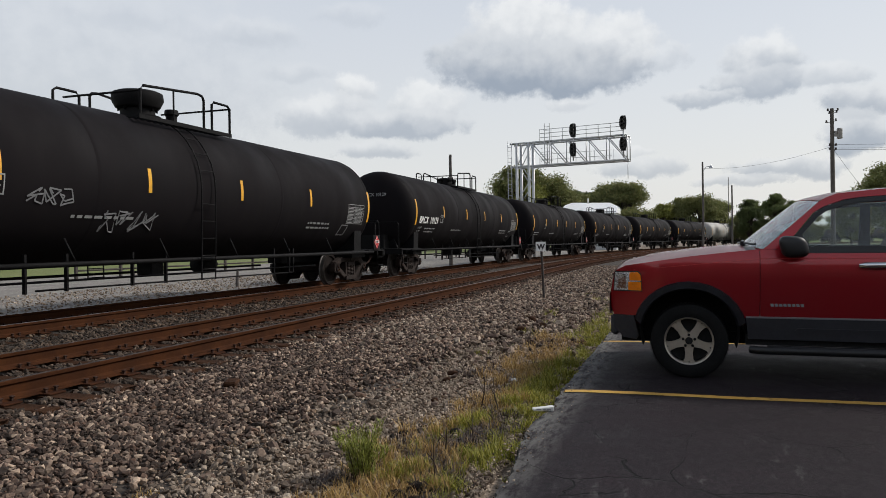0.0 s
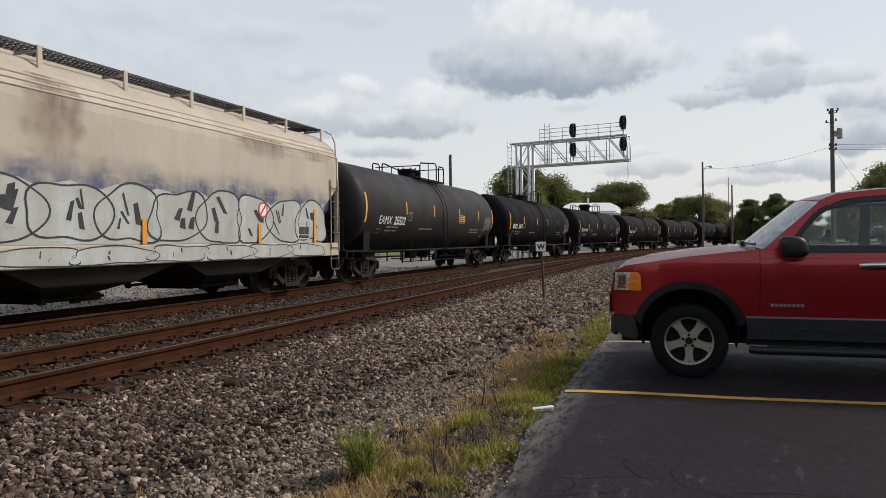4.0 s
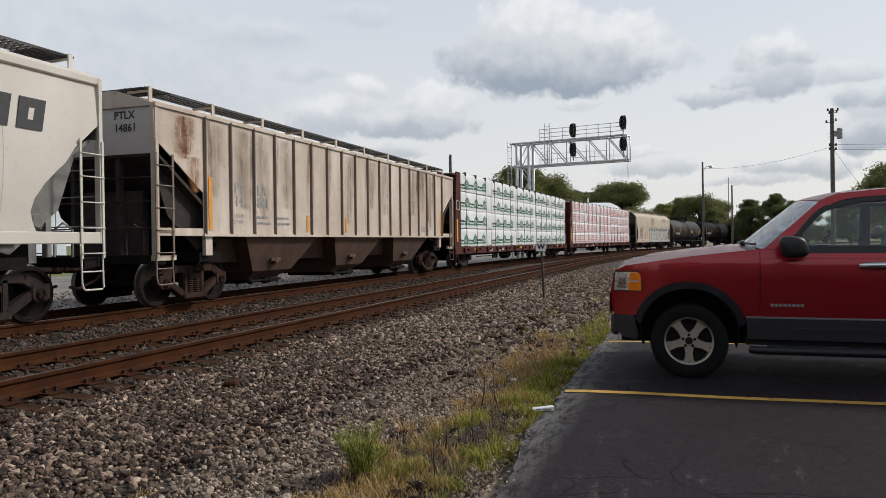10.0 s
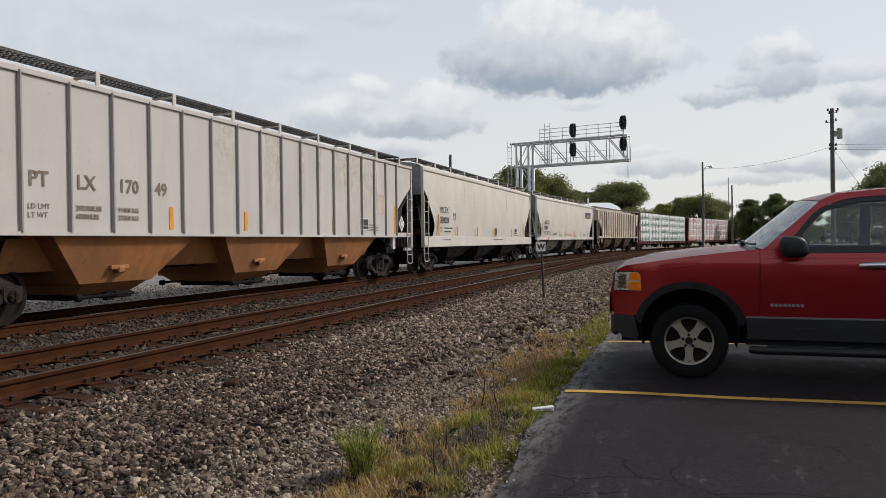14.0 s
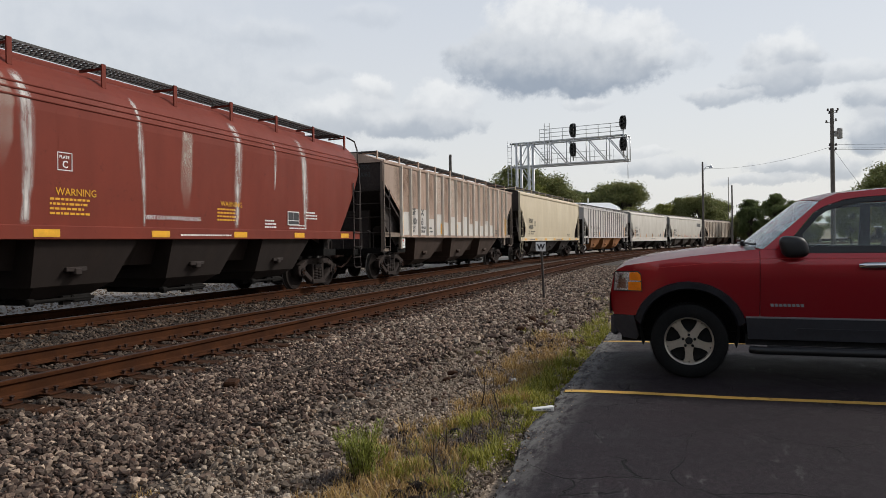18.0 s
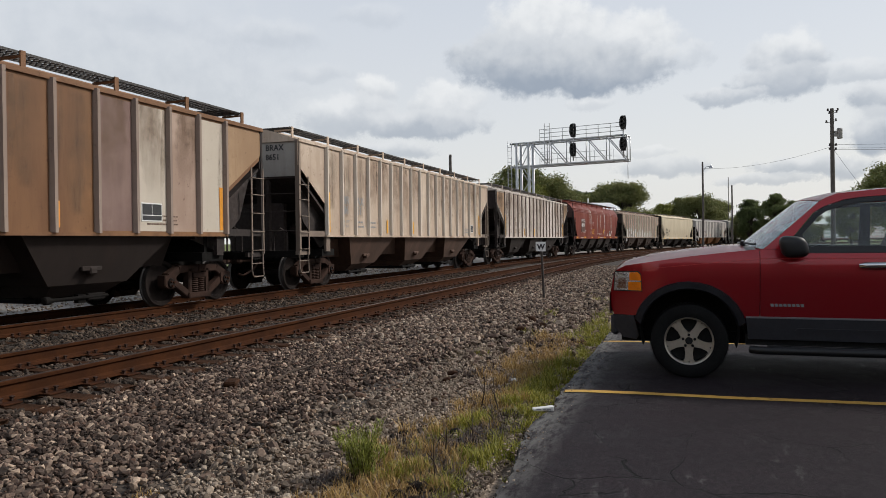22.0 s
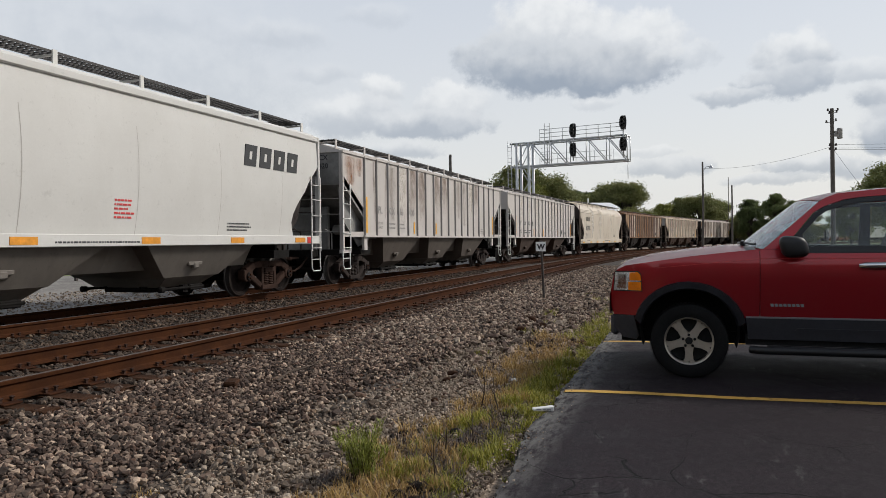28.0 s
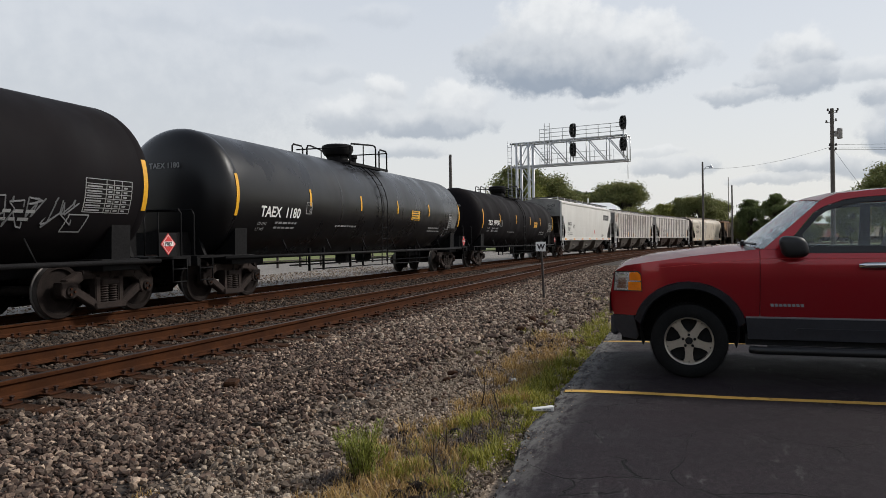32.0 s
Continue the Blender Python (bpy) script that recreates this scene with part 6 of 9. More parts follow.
M["ballast"] = ballast_ground_mat()
M["track_stones"] = stone_mat("track_stones", [(0.018, 0.012, 0.009), (0.036, 0.024, 0.017), (0.066, 0.045, 0.032), (0.028, 0.019, 0.0135), (0.18, 0.128, 0.09), (0.045, 0.021, 0.012)])
M["stones"] = stone_mat("stones", [(0.013, 0.008, 0.0065), (0.056, 0.035, 0.026), (0.13, 0.086, 0.066), (0.030, 0.019, 0.0145), (0.56, 0.42, 0.31), (0.105, 0.055, 0.036), (0.25, 0.172, 0.13), (0.018, 0.0115, 0.009), (0.085, 0.055, 0.042), (0.36, 0.262, 0.197)])
M["pale_gravel"] = stone_mat("pale_gravel", [(0.06, 0.044, 0.033), (0.27, 0.208, 0.156), (0.42, 0.335, 0.258), (0.17, 0.126, 0.094), (0.62, 0.51, 0.395), (0.21, 0.14, 0.093), (0.09, 0.066, 0.05), (0.33, 0.262, 0.20)])
# near-black that puts the shade under the train into the stone's colour
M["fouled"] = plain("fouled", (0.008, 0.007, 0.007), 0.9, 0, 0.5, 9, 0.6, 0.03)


def ground_mat():
    """Dirt and pale gravel, grass further off on the far side."""
    m, n, l, b = node_mat("ground")
    tc = n.new("ShaderNodeTexCoord")
    sp = n.new("ShaderNodeSeparateXYZ")
    l.new(tc.outputs["Object"], sp.inputs[0])
    wob = noise_node(n, l, 0.12, 4)
    ad = n.new("ShaderNodeMath")
    ad.operation = "MULTIPLY_ADD"
    l.new(wob.outputs[0], ad.inputs[0])
    ad.inputs[1].default_value = 9.0
    l.new(sp.outputs[1], ad.inputs[2])
    fine = noise_node(n, l, 9, 5, 0.7)
    rough_patch = noise_node(n, l, 1.1, 7, 0.72, (0.45, 1.0, 1.0))
    grit = noise_node(n, l, 34, 4, 0.7)
    gravel = mixed(n, l, remap(n, l, fine.outputs[0], 0.38, 0.62), (0.28, 0.258, 0.232), (0.13, 0.118, 0.105))
    gravel = mixed(n, l, remap(n, l, rough_patch.outputs[0], 0.44, 0.66, 0, 0.7), gravel, (0.10, 0.089, 0.078))
    grass = mixed(n, l, remap(n, l, fine.outputs[0], 0.35, 0.65), (0.085, 0.115, 0.022), (0.15, 0.165, 0.042))
    dirt = mixed(n, l, remap(n, l, fine.outputs[0], 0.35, 0.65), (0.25, 0.195, 0.148), (0.10, 0.075, 0.057))
    dirt = mixed(n, l, remap(n, l, grit.outputs[0], 0.50, 0.62, 0, 0.8), dirt, (0.30, 0.24, 0.18))
    dirt = mixed(n, l, remap(n, l, grit.outputs[0], 0.46, 0.36, 0, 0.8), dirt, (0.03, 0.022, 0.017))
    c = mixed(n, l, remap(n, l, sp.outputs[1], 11.5, 13.0), dirt, gravel)
    c = mixed(n, l, remap(n, l, ad.outputs[0], 33.0, 34.0), c, grass)
    c = mixed(n, l, remap(n, l, ad.outputs[0], 46.0, 47.0), c, gravel)
    c = mixed(n, l, remap(n, l, ad.outputs[0], 58.0, 60.0), c, grass)
    c = mixed(n, l, remap(n, l, sp.outputs[1], -12.0, -16.0), c, grass)
    l.new(c, b.inputs["Base Color"])
    b.inputs["Roughness"].default_value = 0.95
    bump_to(n, l, b, fine.outputs[0], 0.5, 0.02)
    return m


M["ground"] = ground_mat()


def make_ground():
    bm = bmesh.new()
    ks = [-3000, -800, -200, -60, -20, 0, 20, 60, 200, 800, 3000]
    strip(bm, [[(x, y, -0.12) for x in ks] for y in ks])
    tagged(part("ground", bm, M["ground"]), "flat ground of dirt, pale gravel and grass", "ground", "", "structure")
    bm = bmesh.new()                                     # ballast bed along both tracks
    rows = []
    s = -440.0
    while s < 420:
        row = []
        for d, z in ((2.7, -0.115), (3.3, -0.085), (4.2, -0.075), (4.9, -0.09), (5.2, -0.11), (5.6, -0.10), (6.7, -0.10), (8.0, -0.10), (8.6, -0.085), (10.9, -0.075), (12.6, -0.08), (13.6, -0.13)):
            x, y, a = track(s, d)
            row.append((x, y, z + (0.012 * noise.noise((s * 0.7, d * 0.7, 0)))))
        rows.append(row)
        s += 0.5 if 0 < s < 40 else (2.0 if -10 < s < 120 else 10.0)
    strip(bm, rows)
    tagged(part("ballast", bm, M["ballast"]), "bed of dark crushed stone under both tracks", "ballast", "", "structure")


    bm = bmesh.new()                                     # black sheet between the far rails: the train's shade, painted as colour
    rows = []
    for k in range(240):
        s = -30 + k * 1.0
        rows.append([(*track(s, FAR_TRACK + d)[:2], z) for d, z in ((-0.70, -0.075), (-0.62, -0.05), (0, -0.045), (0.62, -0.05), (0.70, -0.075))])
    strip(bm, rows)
    tagged(part("train_shade_sheet", bm, M["fouled"]), "black oily fouled stone between the far rails", "ballast", "", "structure")


def rail_profile():
    return [(-0.076, 0.0), (0.076, 0.0), (0.074, 0.012), (0.020, 0.032), (0.010, 0.05), (0.010, 0.13), (0.034, 0.148), (0.037, 0.178), (0.030, 0.185), (-0.030, 0.185), (-0.037, 0.178), (-0.034, 0.148), (-0.010, 0.13), (-0.010, 0.05), (-0.020, 0.032), (-0.074, 0.012)]


def tie_places(centre):
    rnd, out, s = random.Random(centre), [], -440.0
    while s < 420:
        s += 0.51 + rnd.uniform(-0.03, 0.03)
        out.append(s)
    return out


TIES = {c: tie_places(c) for c in (NEAR_TRACK, FAR_TRACK)}


def make_track(centre, near):
    top = tagged(empty("railway_track", pose(0, centre, 0), "", ""), "rusty steel rails spiked to weathered wooden ties", "railway track", "", "structure")
    prof = rail_profile()
    for d in (centre - GAUGE / 2, centre + GAUGE / 2):
        bm = bmesh.new()
        rings, s = [], -440.0
        while s <= 420:
            x, y, a = track(s, d)
            side = Vector((-math.sin(a), math.cos(a), 0))
            rings.append([bm.verts.new(Vector((x, y - centre, RAIL - 0.185 + q)) + side * p) for p, q in prof])
            s += 40 if s < 20 else 4
        for a, b in zip(rings, rings[1:]):
            for k in range(len(prof)):
                f = bm.faces.new((a[k], a[(k + 1) % len(prof)], b[(k + 1) % len(prof)], b[k]))
                f.material_index = 1 if k == 8 else 0
        part("rail", bm, [M["rail_side"], M["rail_top"]], top)
    rnd = random.Random(centre)
    ties = []
    for v in range(3):
        bm = bmesh.new()
        box(bm, -0.115, 0.115, -1.38, 1.3, -0.17, 0.0, 0.012)
        for vert in bm.verts:
            vert.co += Vector((rnd.uniform(-0.012, 0.012), rnd.uniform(-0.03, 0.03), rnd.uniform(-0.008, 0.004)))
        ties.append(finish("tie", bm, M["tie"]))
    bm = bmesh.new()
    box(bm, -0.1, 0.1, -0.19, 0.17, 0.0, 0.018, 0.004)
    for x, y in ((-0.06, -0.1), (0.06, 0.1), (-0.06, 0.1), (0.06, -0.1)):
        box(bm, x - 0.012, x + 0.012, y - 0.012, y + 0.012, 0.015, 0.055, 0, 1)
        box(bm, x - 0.022, x + 0.022, y - 0.02, y + 0.02, 0.05, 0.066, 0.006, 1)
    plate = finish("tie_plate", bm, [M["plate"], M["spike"]])
    bm_far, n = bmesh.new(), 0
    for s in TIES[centre]:
        x, y, a = track(s, centre)
        m = pose(x, y - centre, RAIL - 0.185 - 0.016 + rnd.uniform(-0.008, 0.0), 0, 0, math.degrees(a) + rnd.uniform(-1.5, 1.5))
        if 0.5 < s < (75 if near else 60):
            piece("tie", ties[n % 3], top, m)
            for sgn in (-1, 1):
                px, py, _ = track(s, centre + sgn * GAUGE / 2)
                piece("tie_plate", plate, top, pose(px, py - centre, RAIL - 0.185 - 0.016, 0, 0, math.degrees(a)))
        else:
            vs = box(bm_far, -0.115, 0.115, -1.3, 1.3, -0.17, 0.0)
            for vert in vs:
                vert.co = m @ vert.co
        n += 1
    tagged(part("tie", bm_far, M["tie"], top), kind="stuff")


make_ground()
make_train()
make_track(NEAR_TRACK, True)
make_track(FAR_TRACK, False)


# ---- the parked car ----
def paint_mat(name, col):
    m, n, l, b = node_mat(name)
    nz = noise_node(n, l, 900, 2)
    big = noise_node(n, l, 1.5, 4)
    c = mixed(n, l, remap(n, l, nz.outputs[0], 0.4, 0.7, 0, 0.3), col, tuple(min(1, x * 1.7 + 0.003) for x in col))
    c = mixed(n, l, remap(n, l, big.outputs[0], 0.4, 0.8, 0, 0.06), c, (0.12, 0.09, 0.08))
    l.new(c, b.inputs["Base Color"])
    b.inputs["Roughness"].default_value, b.inputs["Metallic"].default_value = 0.32, 0.60
    b.inputs["Coat Weight"].default_value, b.inputs["Coat Roughness"].default_value = 0.8, 0.06
    return m


def glass_mat(name, tint, rough=0.0):
    m, n, l, b = node_mat(name)
    b.inputs["Base Color"].default_value = (*tint, 1)
    b.inputs["Transmission Weight"].default_value = 1.0
    b.inputs["Roughness"].default_value, b.inputs["IOR"].default_value = rough, 1.45
    return m


M["car_paint"] = paint_mat("car_paint", (0.30, 0.006, 0.012))
M["cladding"] = plain("cladding", (0.024, 0.025, 0.031), 0.5, 0, 0.2, 5, 0.08)
M["car_black"] = plain("car_black", (0.010, 0.010, 0.011), 0.45, 0, 0.25, 5, 0.05)
M["rubber"] = plain("rubber", (0.006, 0.006, 0.006), 0.85, 0, 0.3, 8, 0.2, 0.004, 0.25)
M["alloy"] = plain("alloy", (0.50, 0.45, 0.38), 0.42, 0.75, 0.15, 7, 0.05)
M["chrome"] = plain("chrome", (0.8, 0.8, 0.8), 0.12, 1.0, 0.05, 7, 0.0)
M["well"] = plain("well", (0.008, 0.008, 0.008), 0.95, 0, 0.3, 5, 0.0)
M["glass"] = glass_mat("glass", (0.80, 0.87, 0.86))
M["tinted_glass"] = glass_mat("tinted_glass", (0.80, 0.86, 0.85))
M["amber"] = plain("amber", (0.85, 0.22, 0.01), 0.2, 0, 0.15, 20, 0.1)
M["reflect"] = plain("reflect", (0.50, 0.50, 0.49), 0.22, 0.75, 0.3, 28, 0.5, 0.006)
M["seat"] = plain("seat", (0.05, 0.052, 0.06), 0.85, 0, 0.3, 10, 0.2)
M["trim_line"] = plain("trim_line", (0.25, 0.25, 0.26), 0.4, 0.3, 0.1, 10, 0.0)


def table(x, pts):
    for (a, u), (b, v) in zip(pts, pts[1:]):
        if x <= b:
            k = max(0.0, (x - a) / (b - a))
            return u + (v - u) * k
    return pts[-1][1]


def flank(l, z):
    """Half the car's width at a place along it and a height."""
    if z < 1.26:
        w = table(z, [(0.3, 0.86), (0.5, 0.89), (0.62, 0.905), (0.8, 0.918), (1.0, 0.925), (1.12, 0.922), (1.2, 0.908), (1.26, 0.885)])
    else:
        w = 0.885 - 0.26 * (z - 1.26)
    if l > 0.25:
        w -= 0.20 * ((l - 0.25) / 0.54) ** 2
    if l < -3.6:
        w -= 0.10 * ((-3.6 - l) / 0.4) ** 2
    return w


def skin(name, pts, side, material, parent, off=0.0, thick=0.014, step=0.09, label="", fun=flank):
    """A body panel: an outline in length and height, laid on the car's flank."""
    bm = bmesh.new()
    bm.faces.new([bm.verts.new((l, 0, z)) for l, z in pts])
    bmesh.ops.triangulate(bm, faces=bm.faces[:])
    lo, hi = min(p[0] for p in pts), max(p[0] for p in pts)
    k = math.ceil(lo / step) * step
    while k < hi:
        bmesh.ops.bisect_plane(bm, geom=bm.verts[:] + bm.edges[:] + bm.faces[:], plane_co=(k, 0, 0), plane_no=(1, 0, 0))
        k += step
    lo, hi = min(p[1] for p in pts), max(p[1] for p in pts)
    k = math.ceil(lo / step) * step
    while k < hi:
        bmesh.ops.bisect_plane(bm, geom=bm.verts[:] + bm.edges[:] + bm.faces[:], plane_co=(0, 0, k), plane_no=(0, 0, 1))
        k += step
    for v in bm.verts:
        v.co.y = side * (fun(v.co.x, v.co.z) + off)
    bmesh.ops.recalc_face_normals(bm, faces=bm.faces)
    for f in bm.faces:
        if f.normal.y * side < 0:
            f.normal_flip()
    bmesh.ops.solidify(bm, geom=bm.faces[:], thickness=thick)
    return part(name, bm, material, parent, label, None, True)


def arch(cx, r, lo=0.60, n=14, flat=0.92):
    """The rim of a wheel opening, from its front foot over the top to its rear foot."""
    cz = 0.46
    a0 = math.asin((lo - cz) / (r * flat))
    return [(cx + r * math.cos(a0 + (math.pi - 2 * a0) * k / n), cz + r * flat * math.sin(a0 + (math.pi - 2 * a0) * k / n)) for k in range(n + 1)]


def make_suv():
    car = empty("sport_utility_vehicle", pose(8.425, 0.0, 0, 0, 0, 90), "dark red sport utility vehicle with grey cladding, parked on asphalt", "car")
    red, grey = M["car_paint"], M["cladding"]
    top = [(0.715, 1.06), (0.63, 1.103), (0.3, 1.155), (0.0, 1.195), (-0.35, 1.235), (-0.625, 1.262)]
    for side in (1, -1):
        fa = arch(0.02, 0.525)
        front = [(0.785, 0.68), (0.79, 0.80), (0.765, 0.95), (0.735, 1.03)]
        pts = [(0.757, 0.60)] + front + top + [(-0.62, 0.612)] + fa[::-1]
        skin("fender", pts, side, red, car, step=0.07)
        skin("front_door", [(-0.632, 1.262), (-1.78, 1.262), (-1.78, 0.612), (-0.627, 0.612)], side, red, car)
        skin("rear_door", [(-1.788, 1.262), (-2.62, 1.262), (-2.62, 1.0), (-2.38, 0.75), (-2.36, 0.612), (-1.788, 0.612)], side, red, car)
        ra = arch(-2.87, 0.525)
        skin("quarter_panel", [(-2.628, 1.262), (-4.0, 1.262), (-4.05, 0.9), (-4.0, 0.612)] + ra[::-1] + [(-2.375, 0.75), (-2.628, 1.0)], side, red, car)
        for nm, cx in (("front_flare", 0.02), ("rear_flare", -2.87)):
            outer, inner = arch(cx, 0.535, 0.56), arch(cx, 0.445, 0.52)
            bm = bmesh.new()
            rows = [[(l, side * (flank(l, z) + 0.002), z) for l, z in outer],
                    [(l * 0.999, side * (flank(l, z) + 0.035), z) for l, z in [(cx + (p[0] - cx) * 0.975, 0.46 + (p[1] - 0.46) * 0.975) for p in outer]],
                    [(l, side * (flank(l, z) + 0.038), z) for l, z in [(cx + (p[0] - cx) * 1.04, 0.46 + (p[1] - 0.46) * 1.04) for p in inner]],
                    [(l, side * (flank(l, z) + 0.0), z) for l, z in inner]]
            strip(bm, rows)
            bmesh.ops.solidify(bm, geom=bm.faces[:], thickness=0.01)
            part(nm, bm, grey, car)
            bm = bmesh.new()                              # inner wheel house
            ring = arch(cx, 0.47, 0.30, 16)
            strip(bm, [[(l, side * 0.88, z) for l, z in ring], [(l, side * 0.45, z) for l, z in ring]])
            bm.faces.new([bm.verts.new((l, side * 0.45, z)) for l, z in ring])
            part("wheel_house", bm, M["well"], car)
        skin("bumper_corner", [(0.755, 0.595), (0.55, 0.595), (0.50, 0.40), (0.53, 0.355), (0.66, 0.37), (0.75, 0.46)], side, grey, car, 0.012)
        skin("rocker_cladding", [(-0.50, 0.605), (-2.38, 0.605), (-2.36, 0.40), (-0.52, 0.40)], side, grey, car, 0.018, 0.02)
        skin("cladding_rib", [(-0.95, 0.515), (-2.34, 0.515), (-2.34, 0.495), (-0.93, 0.495)], side, M["cladding"], car, 0.026)
        skin("bright_line", [(-0.50, 0.618), (-2.38, 0.618), (-2.38, 0.604), (-0.50, 0.604)], side, M["trim_line"], car, 0.022)
        bm = bmesh.new()
        tube(bm, [(-0.54, side * 0.95, 0.31), (-0.6, side * 1.0, 0.31), (-2.3, side * 1.0, 0.315), (-2.36, side * 0.95, 0.315)], 0.038, 10)
        box(bm, -2.25, -0.68, side * 0.93, side * 1.02, 0.325, 0.352, 0.008)
        for l in (-0.8, -1.5, -2.2):
            box(bm, l - 0.03, l + 0.03, side * 0.6, side * 0.98, 0.30, 0.34)
        part("running_board", bm, M["car_black"], car)
        # lamps
        skin("lamp_surround", [(0.74, 1.045), (0.50, 1.052), (0.47, 1.02), (0.462, 0.845), (0.76, 0.842)], side, M["car_black"], car, 0.004, 0.01, 0.06)
        skin("headlamp", [(0.735, 1.035), (0.51, 1.042), (0.482, 1.015), (0.472, 0.855), (0.75, 0.852)], side, M["reflect"], car, 0.008, 0.01, 0.06)
        skin("headlamp_bowl", [(0.70, 1.015), (0.625, 1.015), (0.625, 0.875), (0.715, 0.875)], side, M["chrome"], car, 0.012, 0.006, 0.05)
        skin("turn_lamp", [(0.585, 1.035), (0.505, 1.04), (0.478, 1.01), (0.472, 0.955), (0.59, 0.955)], side, M["amber"], car, 0.011, 0.01, 0.06)
        skin("turn_lamp", [(0.60, 0.94), (0.472, 0.94), (0.470, 0.855), (0.60, 0.855)], side, M["amber"], car, 0.011, 0.01, 0.06)
        # pillars, roof edge and window surrounds
        outer = [(-0.655, 1.258), (-1.165, 1.715), (-1.22, 1.748), (-1.31, 1.782), (-1.72, 1.815), (-2.9, 1.82), (-3.85, 1.77), (-4.0, 1.258)]
        inner = [(-3.85, 1.262), (-3.72, 1.70), (-2.9, 1.755), (-1.72, 1.755), (-1.5, 1.742), (-1.36, 1.722), (-1.19, 1.66), (-1.10, 1.602), (-0.83, 1.262)]
        skin("roof_frame", outer + inner, side, red, car, 0.004)
        rim_o = [(-0.84, 1.262), (-1.107, 1.597), (-1.195, 1.655), (-1.365, 1.717), (-1.5, 1.737), (-1.72, 1.75), (-2.9, 1.75), (-3.71, 1.695), (-3.84, 1.262)]
        rim_i = [(-3.8, 1.262), (-3.68, 1.66), (-2.9, 1.705), (-1.72, 1.705), (-1.52, 1.695), (-1.38, 1.675), (-1.22, 1.62), (-1.15, 1.573), (-1.0, 1.40), (-1.05, 1.262)]
        skin("window_seal", rim_o + rim_i, side, M["car_black"], car, 0.0)
        skin("window_seal", [(-0.9, 1.285), (-3.84, 1.285), (-3.84, 1.225), (-0.9, 1.225)], side, M["car_black"], car, 0.006)
        skin("pillar", [(-1.80, 1.27), (-1.92, 1.27), (-1.90, 1.72), (-1.80, 1.72)], side, M["car_black"], car, 0.001)
        skin("pillar", [(-2.62, 1.27), (-2.76, 1.27), (-2.76, 1.72), (-2.62, 1.72)], side, M["car_black"], car, 0.001)
        g = skin("side_window", [(-1.05, 1.27), (-0.995, 1.40), (-1.145, 1.58), (-1.215, 1.628), (-1.375, 1.682), (-1.52, 1.70), (-1.80, 1.715), (-1.80, 1.27)], side, M["tinted_glass"], car, -0.012, 0.004, 0.3)
        g.visible_shadow = False
        g = skin("side_window", [(-1.92, 1.27), (-2.62, 1.27), (-2.62, 1.71), (-1.92, 1.71)], side, M["tinted_glass"], car, -0.012, 0.004, 0.3)
        g.visible_shadow = False
        g = skin("side_window", [(-2.76, 1.27), (-3.80, 1.27), (-3.68, 1.66), (-2.76, 1.71)], side, M["tinted_glass"], car, -0.012, 0.004, 0.3)
        g.visible_shadow = False
        # mirror
        bm = bmesh.new()
        bmesh.ops.create_uvsphere(bm, u_segments=28, v_segments=18, radius=1.0)
        for v in bm.verts:
            q = [math.copysign(abs(k) ** 0.62, k) for k in v.co]
            v.co = (-0.905 + 0.118 * q[0] + 0.02 * q[2], side * 1.05 + 0.085 * q[1], 1.285 + 0.10 * q[2] * (1.0 + 0.08 * q[0]))
        box(bm, -1.0, -0.88, side * 0.86, side * 0.98, 1.20, 1.28, 0.02)
        part("door_mirror", bm, M["car_black"], car, "", None, True)
        # handle
        bm = bmesh.new()
        tube(bm, [(-1.47, side * 0.935, 1.105), (-1.50, side * 0.962, 1.108), (-1.68, side * 0.965, 1.112), (-1.73, side * 0.938, 1.112)], [0.024, 0.031, 0.031, 0.024], 10)
        tube(bm, [(-2.32, side * 0.935, 1.115), (-2.35, side * 0.962, 1.118), (-2.53, side * 0.965, 1.12), (-2.58, side * 0.938, 1.12)], [0.024, 0.031, 0.031, 0.024], 10)
        part("door_handle", bm, M["chrome"], car)
        skin("handle_cup", [(-1.52, 1.10), (-1.67, 1.10), (-1.66, 1.07), (-1.54, 1.07)], side, M["car_black"], car, 0.004)
        bm = bmesh.new()                                   # model badge as plain bars
        for k in range(8):
            l = -0.72 - k * 0.037
            prism(bm, [(l, 0.718), (l - 0.026, 0.718), (l - 0.021, 0.744), (l + 0.005, 0.744)], "y", side * (flank(l, 0.73) + 0.001), side * (flank(l, 0.73) + 0.006))
        part("badge", bm, M["trim_line"], car)
        skin("coach_line", [(0.55, 1.062), (-0.62, 1.175), (-3.9, 1.178), (-3.9, 1.174), (-0.62, 1.171), (0.55, 1.058)], side, M["print_red"], car, 0.003, 0.003, 0.3)
    # bonnet
    def across(l, w, ze, zc, n=10):
        return [(l, w * (1 - 2 * k / n), zc - (zc - ze) * abs(1 - 2 * k / n) ** 2.2) for k in range(n + 1)]
    st = [(0.765, 0.97, 0.985, 0.02), (0.755, 1.03, 1.06, 0.0), (0.715, 1.062, 1.125, 0.0), (0.63, 1.105, 1.16, 0.0), (0.4, 1.14, 1.216, 0.0), (0.0, 1.197, 1.268, 0.0), (-0.3, 1.23, 1.30, 0.0), (-0.5, 1.25, 1.312, 0.0)]
    bm = bmesh.new()
    strip(bm, [across(l, flank(l, min(ze, 1.25)) - 0.004 - t, ze, zc) for l, ze, zc, t in st])
    bmesh.ops.solidify(bm, geom=bm.faces[:], thickness=0.012)
    part("bonnet", bm, red, car, "", None, True)
    bm = bmesh.new()                                       # cowl and wipers
    strip(bm, [across(-0.49, 0.87, 1.24, 1.295), across(-0.60, 0.875, 1.25, 1.30)])
